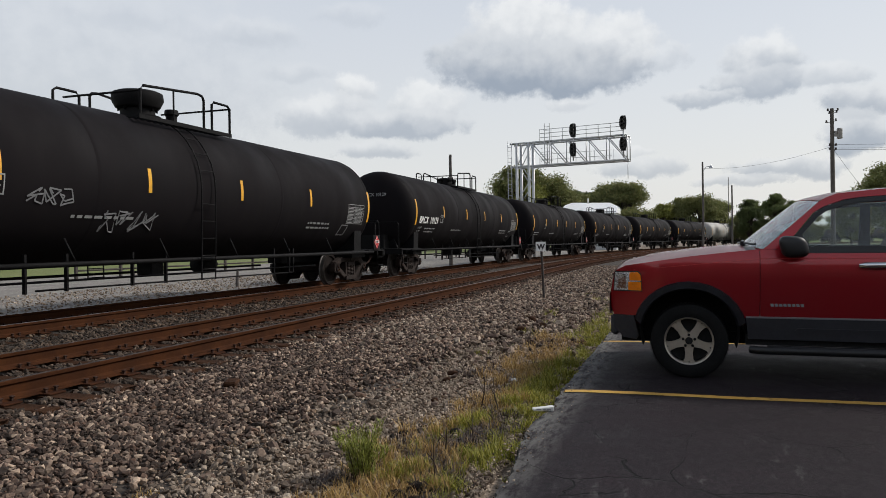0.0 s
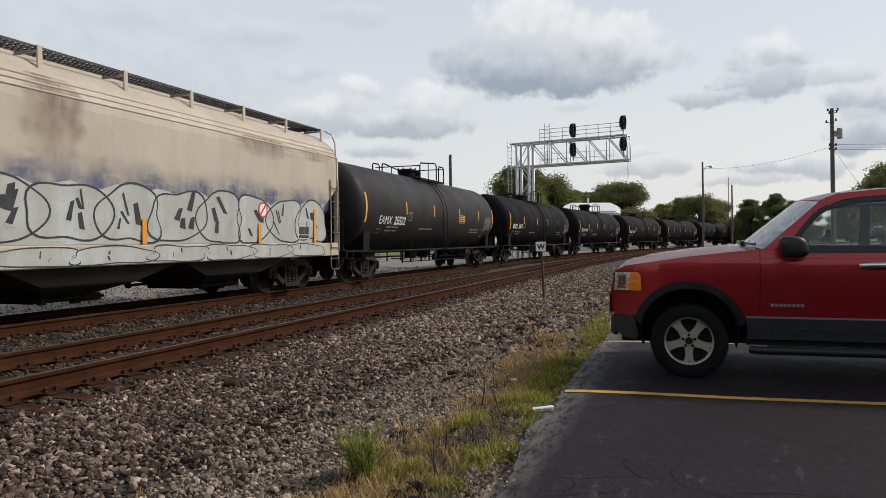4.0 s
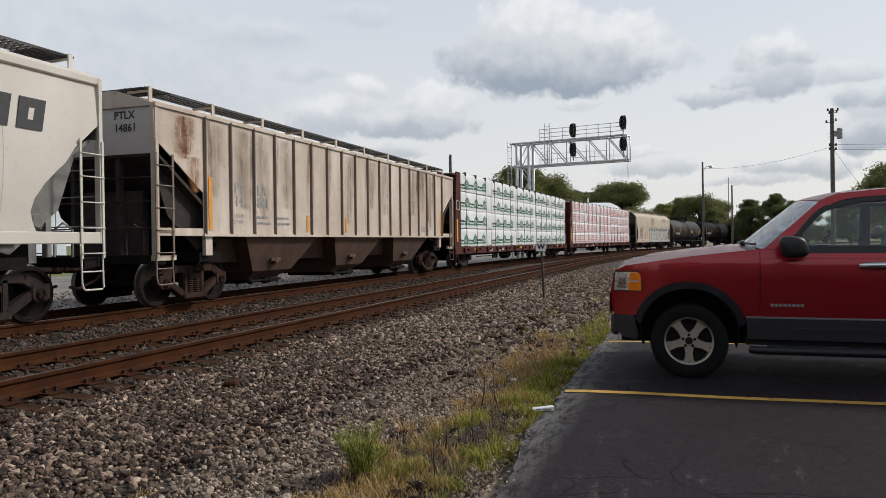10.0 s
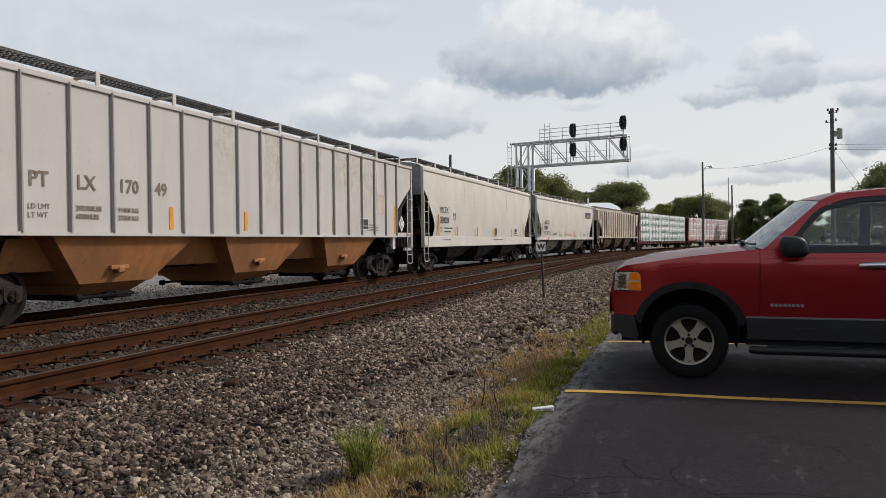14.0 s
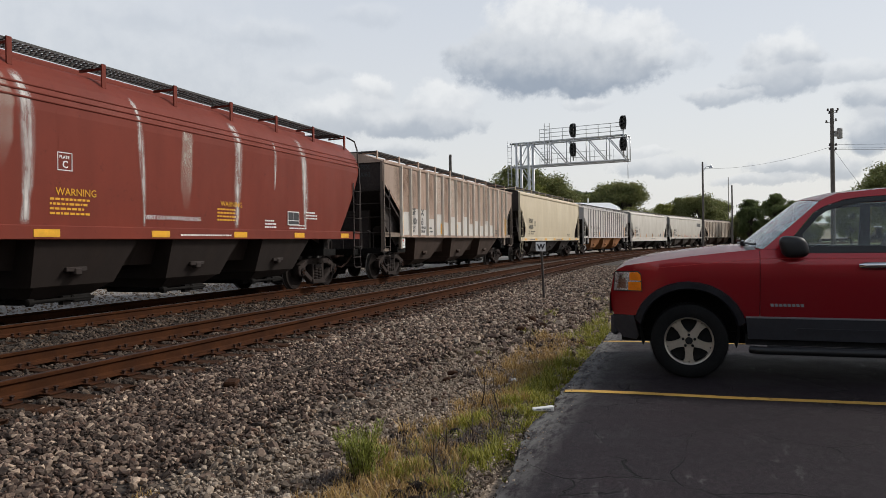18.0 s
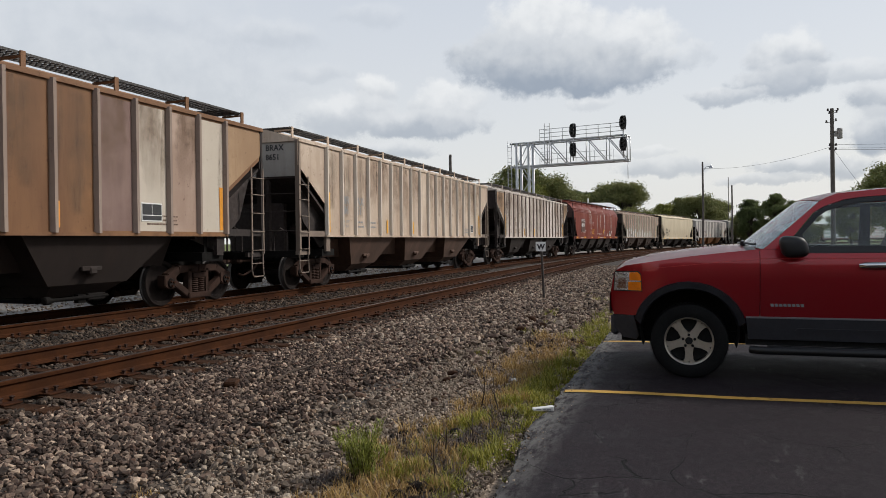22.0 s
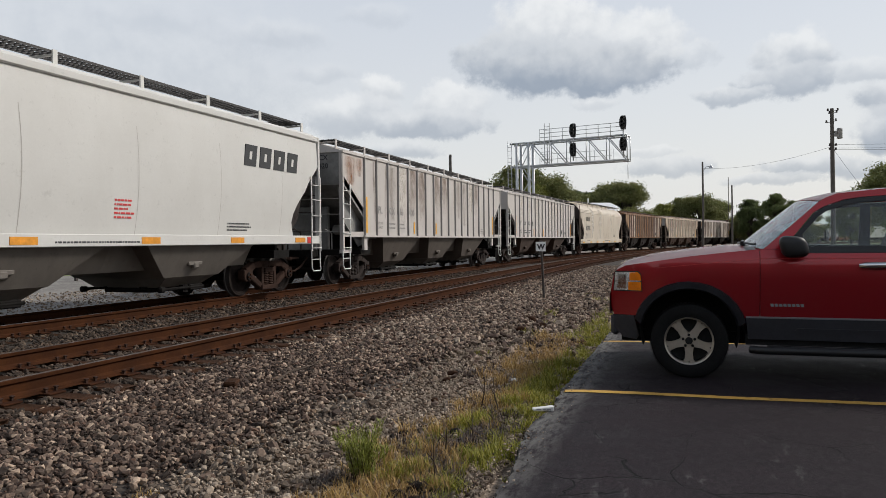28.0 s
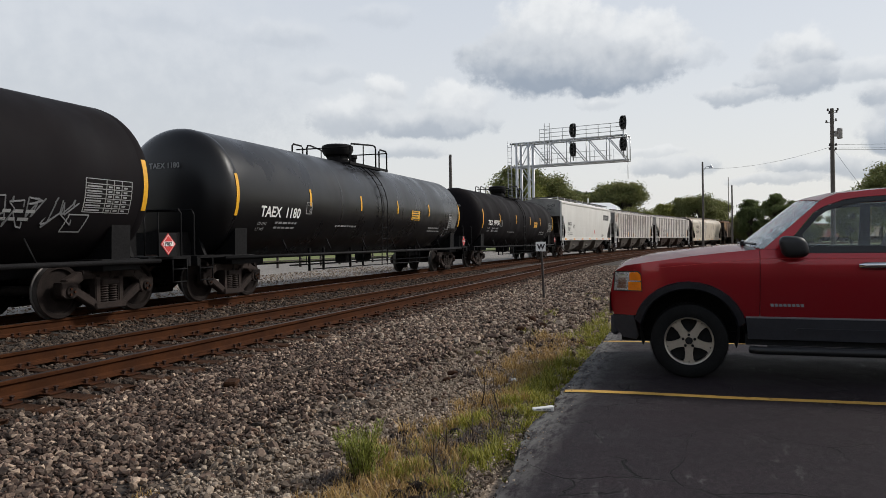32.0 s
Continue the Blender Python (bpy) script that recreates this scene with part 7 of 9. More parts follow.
    tube(bm, [(-0.5, 0.5, 1.31), (-0.52, 0.1, 1.335), (-0.56, -0.4, 1.34)], 0.012)
    tube(bm, [(-0.5, -0.2, 1.32), (-0.52, 0.55, 1.32), (-0.60, 0.75, 1.31)], 0.012)
    box(bm, -0.53, -0.48, 0.44, 0.5, 1.29, 1.34, 0.01)
    part("cowl", bm, M["car_black"], car)
    # windscreen, roof
    bm = bmesh.new()
    rows = []
    for k in range(9):
        t = k / 8
        le, lc = -0.66 - 0.505 * t, -0.50 - 0.56 * t
        ze, zc = 1.262 + 0.455 * t, 1.30 + 0.452 * t
        we = flank(-1, ze) - 0.01
        rows.append([(lc + (le - lc) * abs(1 - 2 * j / 12) ** 2, we * (1 - 2 * j / 12), zc + (ze - zc) * abs(1 - 2 * j / 12) ** 2) for j in range(13)])
    strip(bm, rows)
    bmesh.ops.solidify(bm, geom=bm.faces[:], thickness=0.005)
    part("windscreen", bm, M["glass"], car, "", None, True).visible_shadow = False
    bm = bmesh.new()
    rows = []
    for l, ze, zc in ((-1.055, 1.718, 1.752), (-1.12, 1.745, 1.775), (-1.31, 1.782, 1.815), (-1.72, 1.812, 1.85), (-2.9, 1.818, 1.86), (-3.85, 1.77, 1.80), (-4.0, 1.55, 1.6)):
        we = flank(-1, ze) + 0.002
        rows.append([(l - 0.10 * abs(1 - 2 * j / 10) ** 2 * (1 if l > -1.2 else 0), we * (1 - 2 * j / 10), zc + (ze - zc) * abs(1 - 2 * j / 10) ** 2.4) for j in range(11)])
    strip(bm, rows)
    bmesh.ops.solidify(bm, geom=bm.faces[:], thickness=0.02)
    part("roof", bm, red, car, "", None, True)
    # nose, tail, floor
    bm = bmesh.new()
    strip(bm, [[(0.80, y, z) for y in (-0.74, 0, 0.74)] for z in (0.60, 0.70, 0.82)])
    strip(bm, [[(0.76, y, z) for y in (-0.74, 0, 0.74)] for z in (0.82, 1.03)])
    part("front_bumper", bm, red, car)
    bm = bmesh.new()
    box(bm, 0.70, 0.79, -0.72, 0.72, 0.38, 0.60, 0.03)
    box(bm, 0.775, 0.80, -0.5, 0.5, 0.40, 0.56, 0.01)
    part("lower_bumper", bm, grey, car)
    bm = bmesh.new()
    for k in range(5):
        box(bm, 0.765, 0.785, -0.5, 0.5, 0.84 + k * 0.04, 0.855 + k * 0.04)
    part("grille", bm, M["chrome"], car)
    bm = bmesh.new()
    strip(bm, [[(-4.03, y, z) for y in (-0.84, 0, 0.84)] for z in (0.6, 0.9, 1.26)])
    box(bm, -4.12, -4.0, -0.86, 0.86, 0.42, 0.66, 0.03)
    part("tailgate", bm, red, car)
    bm = bmesh.new()
    strip(bm, [[(-4.01, y, 1.26) for y in (-0.8, 0.8)], [(-3.93, y, 1.6) for y in (-0.72, 0.72)]])
    part("rear_window", bm, M["glass"], car).visible_shadow = False
    bm = bmesh.new()
    box(bm, -3.95, 0.70, -0.5, 0.5, 0.30, 0.42)
    box(bm, -2.4, -0.5, -0.84, 0.84, 0.34, 0.44)
    for l in (0.02, -2.87):
        tube(bm, [(l, -0.75, 0.36), (l, 0.75, 0.36)], 0.06, 8)
    part("chassis", bm, M["well"], car)
    bm = bmesh.new()
    box(bm, -0.95, -0.55, -0.82, 0.82, 0.85, 1.22, 0.06)
    box(bm, -3.9, -0.6, -0.85, 0.85, 0.44, 0.5)
    part("dashboard", bm, M["seat"], car)
    for y in (-0.4, 0.4):
        bm = bmesh.new()
        box(bm, -1.95, -1.40, y - 0.26, y + 0.26, 0.6, 0.85, 0.06)
        prism(bm, [(-1.80, 0.82), (-1.98, 0.82), (-2.16, 1.42), (-2.04, 1.45)], "y", y - 0.25, y + 0.25)
        box(bm, -2.20, -2.08, y - 0.13, y + 0.13, 1.42, 1.64, 0.04)
        part("front_seat", bm, M["seat"], car)
    bm = bmesh.new()
    box(bm, -2.9, -2.4, -0.65, 0.65, 0.6, 0.85, 0.06)
    prism(bm, [(-2.8, 0.82), (-3.0, 0.82), (-3.12, 1.45), (-3.0, 1.45)], "y", -0.65, 0.65)
    part("rear_seat", bm, M["seat"], car)
    bm = bmesh.new()
    pts = [(-1.22 - 0.07 * math.sin(a), 0.4 + 0.19 * math.cos(a), 1.10 + 0.17 * math.sin(a)) for a in [2 * math.pi * k / 20 for k in range(21)]]
    tube(bm, pts, 0.016, 6)
    tube(bm, [(-1.2, 0.4, 1.1), (-0.9, 0.4, 0.95)], 0.03, 6)
    part("steering_wheel", bm, M["car_black"], car)
    # wheels
    for l in (0.02, -2.87):
        for side in (1, -1):
            w = part("wheel", wheel_rim(), [M["alloy"], M["well"], M["chrome"]], car, "silver five-spoke alloy wheel with a black tyre", pose(l, side * 0.80, 0.362, 0, 0, 0 if side > 0 else 180))
            bm = bmesh.new()
            prof = [(-0.11, 0.235), (-0.12, 0.27), (-0.115, 0.335), (-0.095, 0.36), (-0.03, 0.366), (0.03, 0.366), (0.095, 0.36), (0.115, 0.335), (0.12, 0.27), (0.105, 0.235)]
            lathe(bm, prof, 48, "y", caps=False)
            for k in range(60):
                a = 2 * math.pi * k / 60
                for y0, y1, sh in ((-0.10, -0.035, 0.0), (-0.03, 0.03, 0.03), (0.035, 0.10, 0.0)):
                    c, s_ = math.cos(a + sh), math.sin(a + sh)
                    q = [Vector((c * 0.371 - s_ * d, y, s_ * 0.371 + c * d)) for d, y in ((-0.013, y0), (0.013, y0), (0.013, y1), (-0.013, y1))]
                    bm.faces.new([bm.verts.new(v) for v in q])
            part("tyre", bm, M["rubber"], w)


def wheel_rim():
    """Five broad spokes, each cleft towards the rim, a cap and lug nuts; the outer face looks along +y."""
    bm = bmesh.new()
    lathe(bm, [(-0.1, 0.232), (0.07, 0.215), (0.085, 0.225), (0.1, 0.236), (0.108, 0.232), (0.1, 0.222)], 48, "y", caps=False)
    lathe(bm, [(0.0, 0.21), (0.005, 0.02)], 32, "y", (0, 0, 0), 1)
    lathe(bm, [(0.03, 0.085), (0.065, 0.08), (0.072, 0.05), (0.07, 0.02)], 24, "y")
    lathe(bm, [(0.07, 0.036), (0.085, 0.034), (0.09, 0.02)], 16, "y", (0, 0, 0), 1)
    for k in range(5):
        a = 2 * math.pi * k / 5 - math.pi / 2
        rot = Matrix.Rotation(-a, 4, "Y")
        for pts in ([(0.05, -0.045), (0.05, 0.045), (0.13, 0.035), (0.185, 0.042), (0.224, 0.066), (0.224, 0.022), (0.20, 0.0), (0.224, -0.022), (0.224, -0.066), (0.185, -0.042), (0.13, -0.035)],):
            f1 = [bm.verts.new(rot @ Vector((x, 0.078 - 0.02 * (x > 0.1) + 0.02 * (x > 0.2), y))) for x, y in pts]
            f0 = [bm.verts.new(rot @ Vector((x, 0.03, y))) for x, y in pts]
            bm.faces.new(f1)
            for i in range(len(pts)):
                bm.faces.new((f0[i], f0[(i + 1) % len(pts)], f1[(i + 1) % len(pts)], f1[i]))
        c = rot @ Vector((0.062, 0, 0))
        b = 2 * math.pi * (k + 0.5) / 5 - math.pi / 2
        cc = Matrix.Rotation(-b, 4, "Y") @ Vector((0.058, 0, 0))
        lathe(bm, [(0.065, 0.014), (0.092, 0.013), (0.095, 0.006)], 8, "y", cc, 1)
    return bm


make_suv()


# ---- parking lot ----
def asphalt_mat():
    m, n, l, b = node_mat("asphalt")
    tc = n.new("ShaderNodeTexCoord")
    fine = noise_node(n, l, 140, 3, 0.6)
    mid = noise_node(n, l, 3.0, 6, 0.65)
    big = noise_node(n, l, 0.55, 4, 0.55)
    c = mixed(n, l, remap(n, l, fine.outputs[0], 0.35, 0.7), (0.0085, 0.0062, 0.0076), (0.0195, 0.0140, 0.0172))
    c = mixed(n, l, remap(n, l, mid.outputs[0], 0.45, 0.7, 0, 0.7), c, (0.0280, 0.0203, 0.0245))
    c = mixed(n, l, remap(n, l, big.outputs[0], 0.4, 0.65, 0, 0.55), c, (0.0125, 0.0098, 0.0120))
    mott = noise_node(n, l, 16, 6, 0.75, (1.0, 1.6, 1.0))
    c = mixed(n, l, remap(n, l, mott.outputs[0], 0.50, 0.66, 0, 0.6), c, (0.033, 0.0246, 0.0292))
    c = mixed(n, l, remap(n, l, mott.outputs[0], 0.46, 0.36, 0, 0.8), c, (0.006, 0.0057, 0.0065))
    grit = noise_node(n, l, 55, 3, 0.7)
    c = mixed(n, l, remap(n, l, grit.outputs[0], 0.57, 0.70, 0, 0.6), c, (0.075, 0.066, 0.069))
    # wandering cracks
    wob = noise_node(n, l, 2.2, 4)
    ad = n.new("ShaderNodeVectorMath")
    ad.operation = "MULTIPLY_ADD"
    l.new(wob.outputs["Color"], ad.inputs[0])
    ad.inputs[1].default_value = (0.35, 0.35, 0.0)
    l.new(tc.outputs["Object"], ad.inputs[2])
    v = n.new("ShaderNodeTexVoronoi")
    v.feature, v.inputs["Scale"].default_value = "DISTANCE_TO_EDGE", 1.1
    l.new(ad.outputs[0], v.inputs["Vector"])
    where = noise_node(n, l, 0.8, 2)
    crack = n.new("ShaderNodeMath")
    crack.operation = "MULTIPLY"
    l.new(remap(n, l, v.outputs[0], 0.003, 0.011, 1, 0), crack.inputs[0])
    l.new(remap(n, l, where.outputs[0], 0.47, 0.53), crack.inputs[1])
    c = mixed(n, l, crack.outputs[0], c, (0.004, 0.004, 0.004))
    # pale scuffs, thicker at the ragged edge
    sc = noise_node(n, l, 7, 5, 0.75, (0.6, 1.8, 1))
    lump = noise_node(n, l, 1.3, 2)
    sm = n.new("ShaderNodeMath")
    sm.operation = "MULTIPLY"
    l.new(remap(n, l, sc.outputs[0], 0.55, 0.64), sm.inputs[0])
    l.new(remap(n, l, lump.outputs[0], 0.54, 0.64, 0, 0.28), sm.inputs[1])
    c = mixed(n, l, sm.outputs[0], c, (0.16, 0.155, 0.15))
    sp = n.new("ShaderNodeSeparateXYZ")
    l.new(tc.outputs["Object"], sp.inputs[0])
    ed = n.new("ShaderNodeMath")
    ed.operation = "MULTIPLY"
    l.new(remap(n, l, sp.outputs[1], 0.80, 1.10), ed.inputs[0])
    l.new(remap(n, l, sc.outputs[0], 0.40, 0.56, 0, 0.85), ed.inputs[1])
    c = mixed(n, l, ed.outputs[0], c, (0.17, 0.165, 0.155))
    l.new(c, b.inputs["Base Color"])
    l.new(remap(n, l, mid.outputs[0], 0.3, 0.7, 0.62, 0.85), b.inputs["Roughness"])
    b.inputs["Specular IOR Level"].default_value = 0.14
    hgt = n.new("ShaderNodeMath")
    hgt.operation = "SUBTRACT"
    l.new(fine.outputs[0], hgt.inputs[0])
    l.new(crack.outputs[0], hgt.inputs[1])
    bump_to(n, l, b, hgt.outputs[0], 0.5, 0.006)
    return m


M["asphalt"] = asphalt_mat()


def paint_line_mat():
    m, n, l, b = node_mat("line_paint")
    f = noise_node(n, l, 60, 4, 0.7)
    w = noise_node(n, l, 5, 5, 0.7)
    c = mixed(n, l, remap(n, l, f.outputs[0], 0.35, 0.7), (0.56, 0.33, 0.055), (0.42, 0.25, 0.05))
    c = mixed(n, l, remap(n, l, w.outputs[0], 0.58, 0.68, 0, 0.9), c, (0.035, 0.03, 0.025))
    l.new(c, b.inputs["Base Color"])
    b.inputs["Roughness"].default_value = 0.8
    bump_to(n, l, b, f.outputs[0], 0.4, 0.003)
    return m


M["line_paint"] = paint_line_mat()


def lot_edge(x):
    return 1.13 - 0.15 * min(1.0, max(0.0, (5.4 - x) / 1.6)) + 0.07 * noise.noise((x * 0.9, 3, 0)) + 0.025 * noise.noise((x * 3.7, 9, 0)) + 0.035 * noise.noise((x * 11, 1, 0)) + 0.02 * noise.noise((x * 31, 5, 0))


def lot_height(x, y):
    c = max(0.0, lot_edge(x) - y)
    return -0.012 * math.exp(-c * 9) + 0.006 * noise.noise((x * 0.5, c * 0.5, 4))


def make_lot():
    bm = bmesh.new()
    xs = [-30, -12, -4, -1] + [0.0 + 0.04 * k for k in range(352)] + [15, 17, 20, 24]
    cols = (0.0, 0.05, 0.15, 0.4, 0.9, 1.3, 1.7, 2.1, 2.6, 3.2, 4, 5, 6.5, 8, 16, 40)
    rows = []
    for x in xs:
        e = lot_edge(x)
        rows.append([(x, e + 0.03, -0.10)] + [(x, e - c, lot_height(x, e - c)) for c in cols])
    strip(bm, rows)
    tagged(part("parking_lot", bm, M["asphalt"]), "worn dark asphalt with cracks and a crumbling edge", "pavement", "", "structure")
    for pts, w in (([(6.60, 1.10), (6.64, 0.4), (6.66, -0.3), (6.72, -1.0), (6.75, -1.5), (6.85, -3.2), (6.9, -5.0)], 0.055), ([(9.95, 1.12), (10.0, 0.6), (10.05, -0.2), (10.15, -0.8), (10.2, -3.0), (10.2, -5.0)], 0.05), ([(13.4, 1.2), (13.4, -5.0)], 0.05)):
        bm = bmesh.new()
        rows = []
        for (xa, ya), (xb, yb) in zip(pts, pts[1:]):
            k = max(2, int(abs(yb - ya) / 0.06))
            for i in range(k):
                x, y = xa + (xb - xa) * i / k, ya + (yb - ya) * i / k
                q = lot_height(x, y) + 0.005
                rows.append([(x - w + 0.008 * noise.noise((y * 9, 1, 0)), y, q), (x + w + 0.008 * noise.noise((y * 9, 5, 0)), y, q)])
        strip(bm, rows)
        tagged(part("parking_line", bm, M["line_paint"]), "faded yellow painted parking line on asphalt", "road marking", "", "structure")


make_lot()


# ---- loose stone, grass and weeds ----
def scatter_mesh(name, base_v, base_f, places, material, smooth=False):
    """One mesh out of many small copies of a shape; places are arrays of 3x3 turns with scale, and offsets."""
    mats, offs, jit = places
    n, k = len(offs), len(base_v)
    v = np.einsum("nij,nkj->nki", mats, base_v[None] * jit) + offs[:, None, :]
    f = (base_f[None] + (np.arange(n) * k)[:, None, None]).reshape(-1, base_f.shape[1])
    me = bpy.data.meshes.new(name)
    me.vertices.add(n * k)
    me.vertices.foreach_set("co", v.reshape(-1).astype(np.float32))
    me.loops.add(f.size)
    me.loops.foreach_set("vertex_index", f.reshape(-1).astype(np.int32))
    me.polygons.add(len(f))
    me.polygons.foreach_set("loop_start", np.arange(0, f.size, f.shape[1], dtype=np.int32))
    me.polygons.foreach_set("loop_total", np.full(len(f), f.shape[1], dtype=np.int32))
    me.update(calc_edges=True)
    me.shade_flat()
    me.materials.append(material)
    return me


def turns(rng, n):
    q = rng.normal(size=(n, 4))
    q /= np.linalg.norm(q, axis=1)[:, None]
    w, x, y, z = q.T
    return np.stack([1 - 2 * (y * y + z * z), 2 * (x * y - z * w), 2 * (x * z + y * w), 2 * (x * y + z * w), 1 - 2 * (x * x + z * z), 2 * (y * z - x * w), 2 * (x * z - y * w), 2 * (y * z + x * w), 1 - 2 * (x * x + y * y)], 1).reshape(n, 3, 3)


def lying(rng, n, tilt):
    """Turns of flat pieces that lie down, each leaning a little on its neighbours."""
    a, b, c = rng.uniform(0, 2 * np.pi, n), rng.normal(0, tilt, n), rng.normal(0, tilt, n)
    o, i = np.zeros(n), np.ones(n)
    rz = np.stack([np.cos(a), -np.sin(a), o, np.sin(a), np.cos(a), o, o, o, i], 1).reshape(n, 3, 3)
    rx = np.stack([i, o, o, o, np.cos(b), -np.sin(b), o, np.sin(b), np.cos(b)], 1).reshape(n, 3, 3)
    ry = np.stack([np.cos(c), o, np.sin(c), o, i, o, -np.sin(c), o, np.cos(c)], 1).reshape(n, 3, 3)
    return rx @ ry @ rz


G = (1 + 5 ** 0.5) / 2
ICO_V = np.array([(-1, G, 0), (1, G, 0), (-1, -G, 0), (1, -G, 0), (0, -1, G), (0, 1, G), (0, -1, -G), (0, 1, -G), (G, 0, -1), (G, 0, 1), (-G, 0, -1), (-G, 0, 1)]) / 1.9
ICO_F = np.array([(0, 11, 5), (0, 5, 1), (0, 1, 7), (0, 7, 10), (0, 10, 11), (1, 5, 9), (5, 11, 4), (11, 10, 2), (10, 7, 6), (7, 1, 8), (3, 9, 4), (3, 4, 2), (3, 2, 6), (3, 6, 8), (3, 8, 9), (4, 9, 5), (2, 4, 11), (6, 2, 10), (8, 6, 7), (9, 8, 1)])


def make_stones():
    rng = np.random.default_rng(7)
    pts = []

    def fill(x0, x1, y0, y1, density, r0, r1, z, keep=None):
        n = int((x1 - x0) * (y1 - y0) * density)
        x, y = rng.uniform(x0, x1, n), rng.uniform(y0, y1, n)
        r = r0 + (r1 - r0) * rng.random(n) ** 1.6
        ok = np.ones(n, bool) if keep is None else keep(x, y)
        pts.append(np.stack([x, y, np.full(n, z) + rng.uniform(-0.022, 0.024, n), r], 1)[ok])
    bend = lambda x: np.where(x > BEND_FROM, -(x - BEND_FROM) ** 2 * BEND / 2, 0)
    fill(1.5, 9, 2.75, 4.95, 1500, 0.010, 0.034, -0.068, lambda x, y: (y > 2.80 + 0.2 * np.sin(x * 1.1) + 0.12 * np.clip(6.5 - x, 0, 3) + rng.uniform(0, 0.5, len(x))))
    fill(1.5, 12, 4.95, 5.5, 900, 0.013, 0.034, -0.108)
    fill(9, 18, 2.9, 5.0, 720, 0.018, 0.047, -0.066)
    fill(12, 30, 5.0, 5.5, 300, 0.018, 0.04, -0.105)
    fill(18, 40, 3.2, 5.0, 260, 0.025, 0.055, -0.068)
    fill(2, 10, 1.15, 3.15, 2100, 0.006, 0.021, -0.112)
    fill(2, 10, 1.7, 3.3, 70, 0.014, 0.03, -0.105)
    fill(2.5, 4.9, 2.3, 3.2, 160, 0.012, 0.03, -0.10)
    fill(10, 20, 1.4, 3.2, 520, 0.010, 0.038, -0.10)
    fill(20, 42, 0.6, 3.4, 120, 0.02, 0.05, -0.10)
    fill(2, 9, 2.1, 3.1, 30, 0.02, 0.05, -0.10)
    off_rail = lambda x, y: (np.abs(np.abs(y - NEAR_TRACK) - GAUGE / 2) > 0.13) & (np.abs(y - FAR_TRACK) > GAUGE / 2 + 0.13)
    fill(2.5, 14, 5.4, 9.2, 520, 0.018, 0.042, -0.088, off_rail)
    fill(14, 32, 5.4, 9.2, 200, 0.02, 0.05, -0.088, off_rail)
    fill(4, 16, 9.2, 12.8, 170, 0.02, 0.05, -0.075, off_rail)
    fill(16, 34, 9.2, 13.2, 70, 0.025, 0.06, -0.075, off_rail)
    fill(8, 40, 13.0, 19.0, 45, 0.012, 0.04, -0.115)
    fill(2.4, 9, 0.92, 1.2, 170, 0.003, 0.008, -0.004)
    fill(2.8, 5.2, 0.80, 1.2, 1300, 0.003, 0.010, -0.004, lambda x, y: y > 0.86 + 0.3 * rng.random(len(x)) + 0.05 * (x - 2.8))
    fill(9, 20, 1.4, 4.9, 22, 0.035, 0.075, -0.085)
    fill(-9, 1.5, 2.9, 5.4, 330, 0.018, 0.045, -0.07)
    fill(-9, 2, 1.2, 2.9, 200, 0.008, 0.03, -0.112)
    fill(-9, 3, 5.4, 12.8, 110, 0.02, 0.05, -0.085, off_rail)
    every = np.concatenate(pts)
    kind = np.where((every[:, 1] > 5.45) & (every[:, 1] < 13.0), 1, np.where((every[:, 1] > 13.0) | ((every[:, 1] < 2.95) & (every[:, 3] < 0.024)) | ((every[:, 1] < 3.1) & (every[:, 0] < 6.5) & (every[:, 3] < 0.03)), 2, 0))
    kind = np.where((kind == 0) & (every[:, 0] > 7.5) & (every[:, 1] < 5.0) & (rng.random(len(every)) < np.clip((every[:, 0] - 7.5) * 0.12, 0, 0.34)), 2, kind)
    for which, (name, label, mat) in enumerate((("gravel", "loose grey and brown crushed stones beside the rails", "stones"), ("track_gravel", "dark crushed stones between the ties", "track_stones"), ("fine_gravel", "fine pale gravel trodden into dirt", "pale_gravel"))):
        p = every[kind == which]
        if which == 1:                                         # the ties stay bare
            for c in TIES:
                ties = np.array(TIES[c])
                near = np.abs(p[:, 0][:, None] - ties[None, (ties > -12) & (ties < 45)]).min(1)
                p = p[~((near < 0.125) & (np.abs(p[:, 1] - c) < 1.33))]
        n = len(p)
        mats = lying(rng, n, 0.6) * p[:, 3][:, None, None]
        flat = rng.uniform([0.85, 0.7, 0.45], [1.55, 1.15, 0.85], (n, 3))[:, None, :]
        cut = rng.uniform(0.52, 0.80, (n, 1, 3))            # broken faces: corners cut back to flat planes
        shape = np.clip(ICO_V[None] * rng.uniform(0.72, 1.2, (n, 12, 1)) + rng.normal(0, 0.10, (n, 12, 3)), -cut, cut)
        me = scatter_mesh(name, np.ones((12, 3)), ICO_F, (mats, p[:, :3], shape * flat * 1.25), M[mat])
        tagged(new(name, me), label, "gravel", "", "stuff")


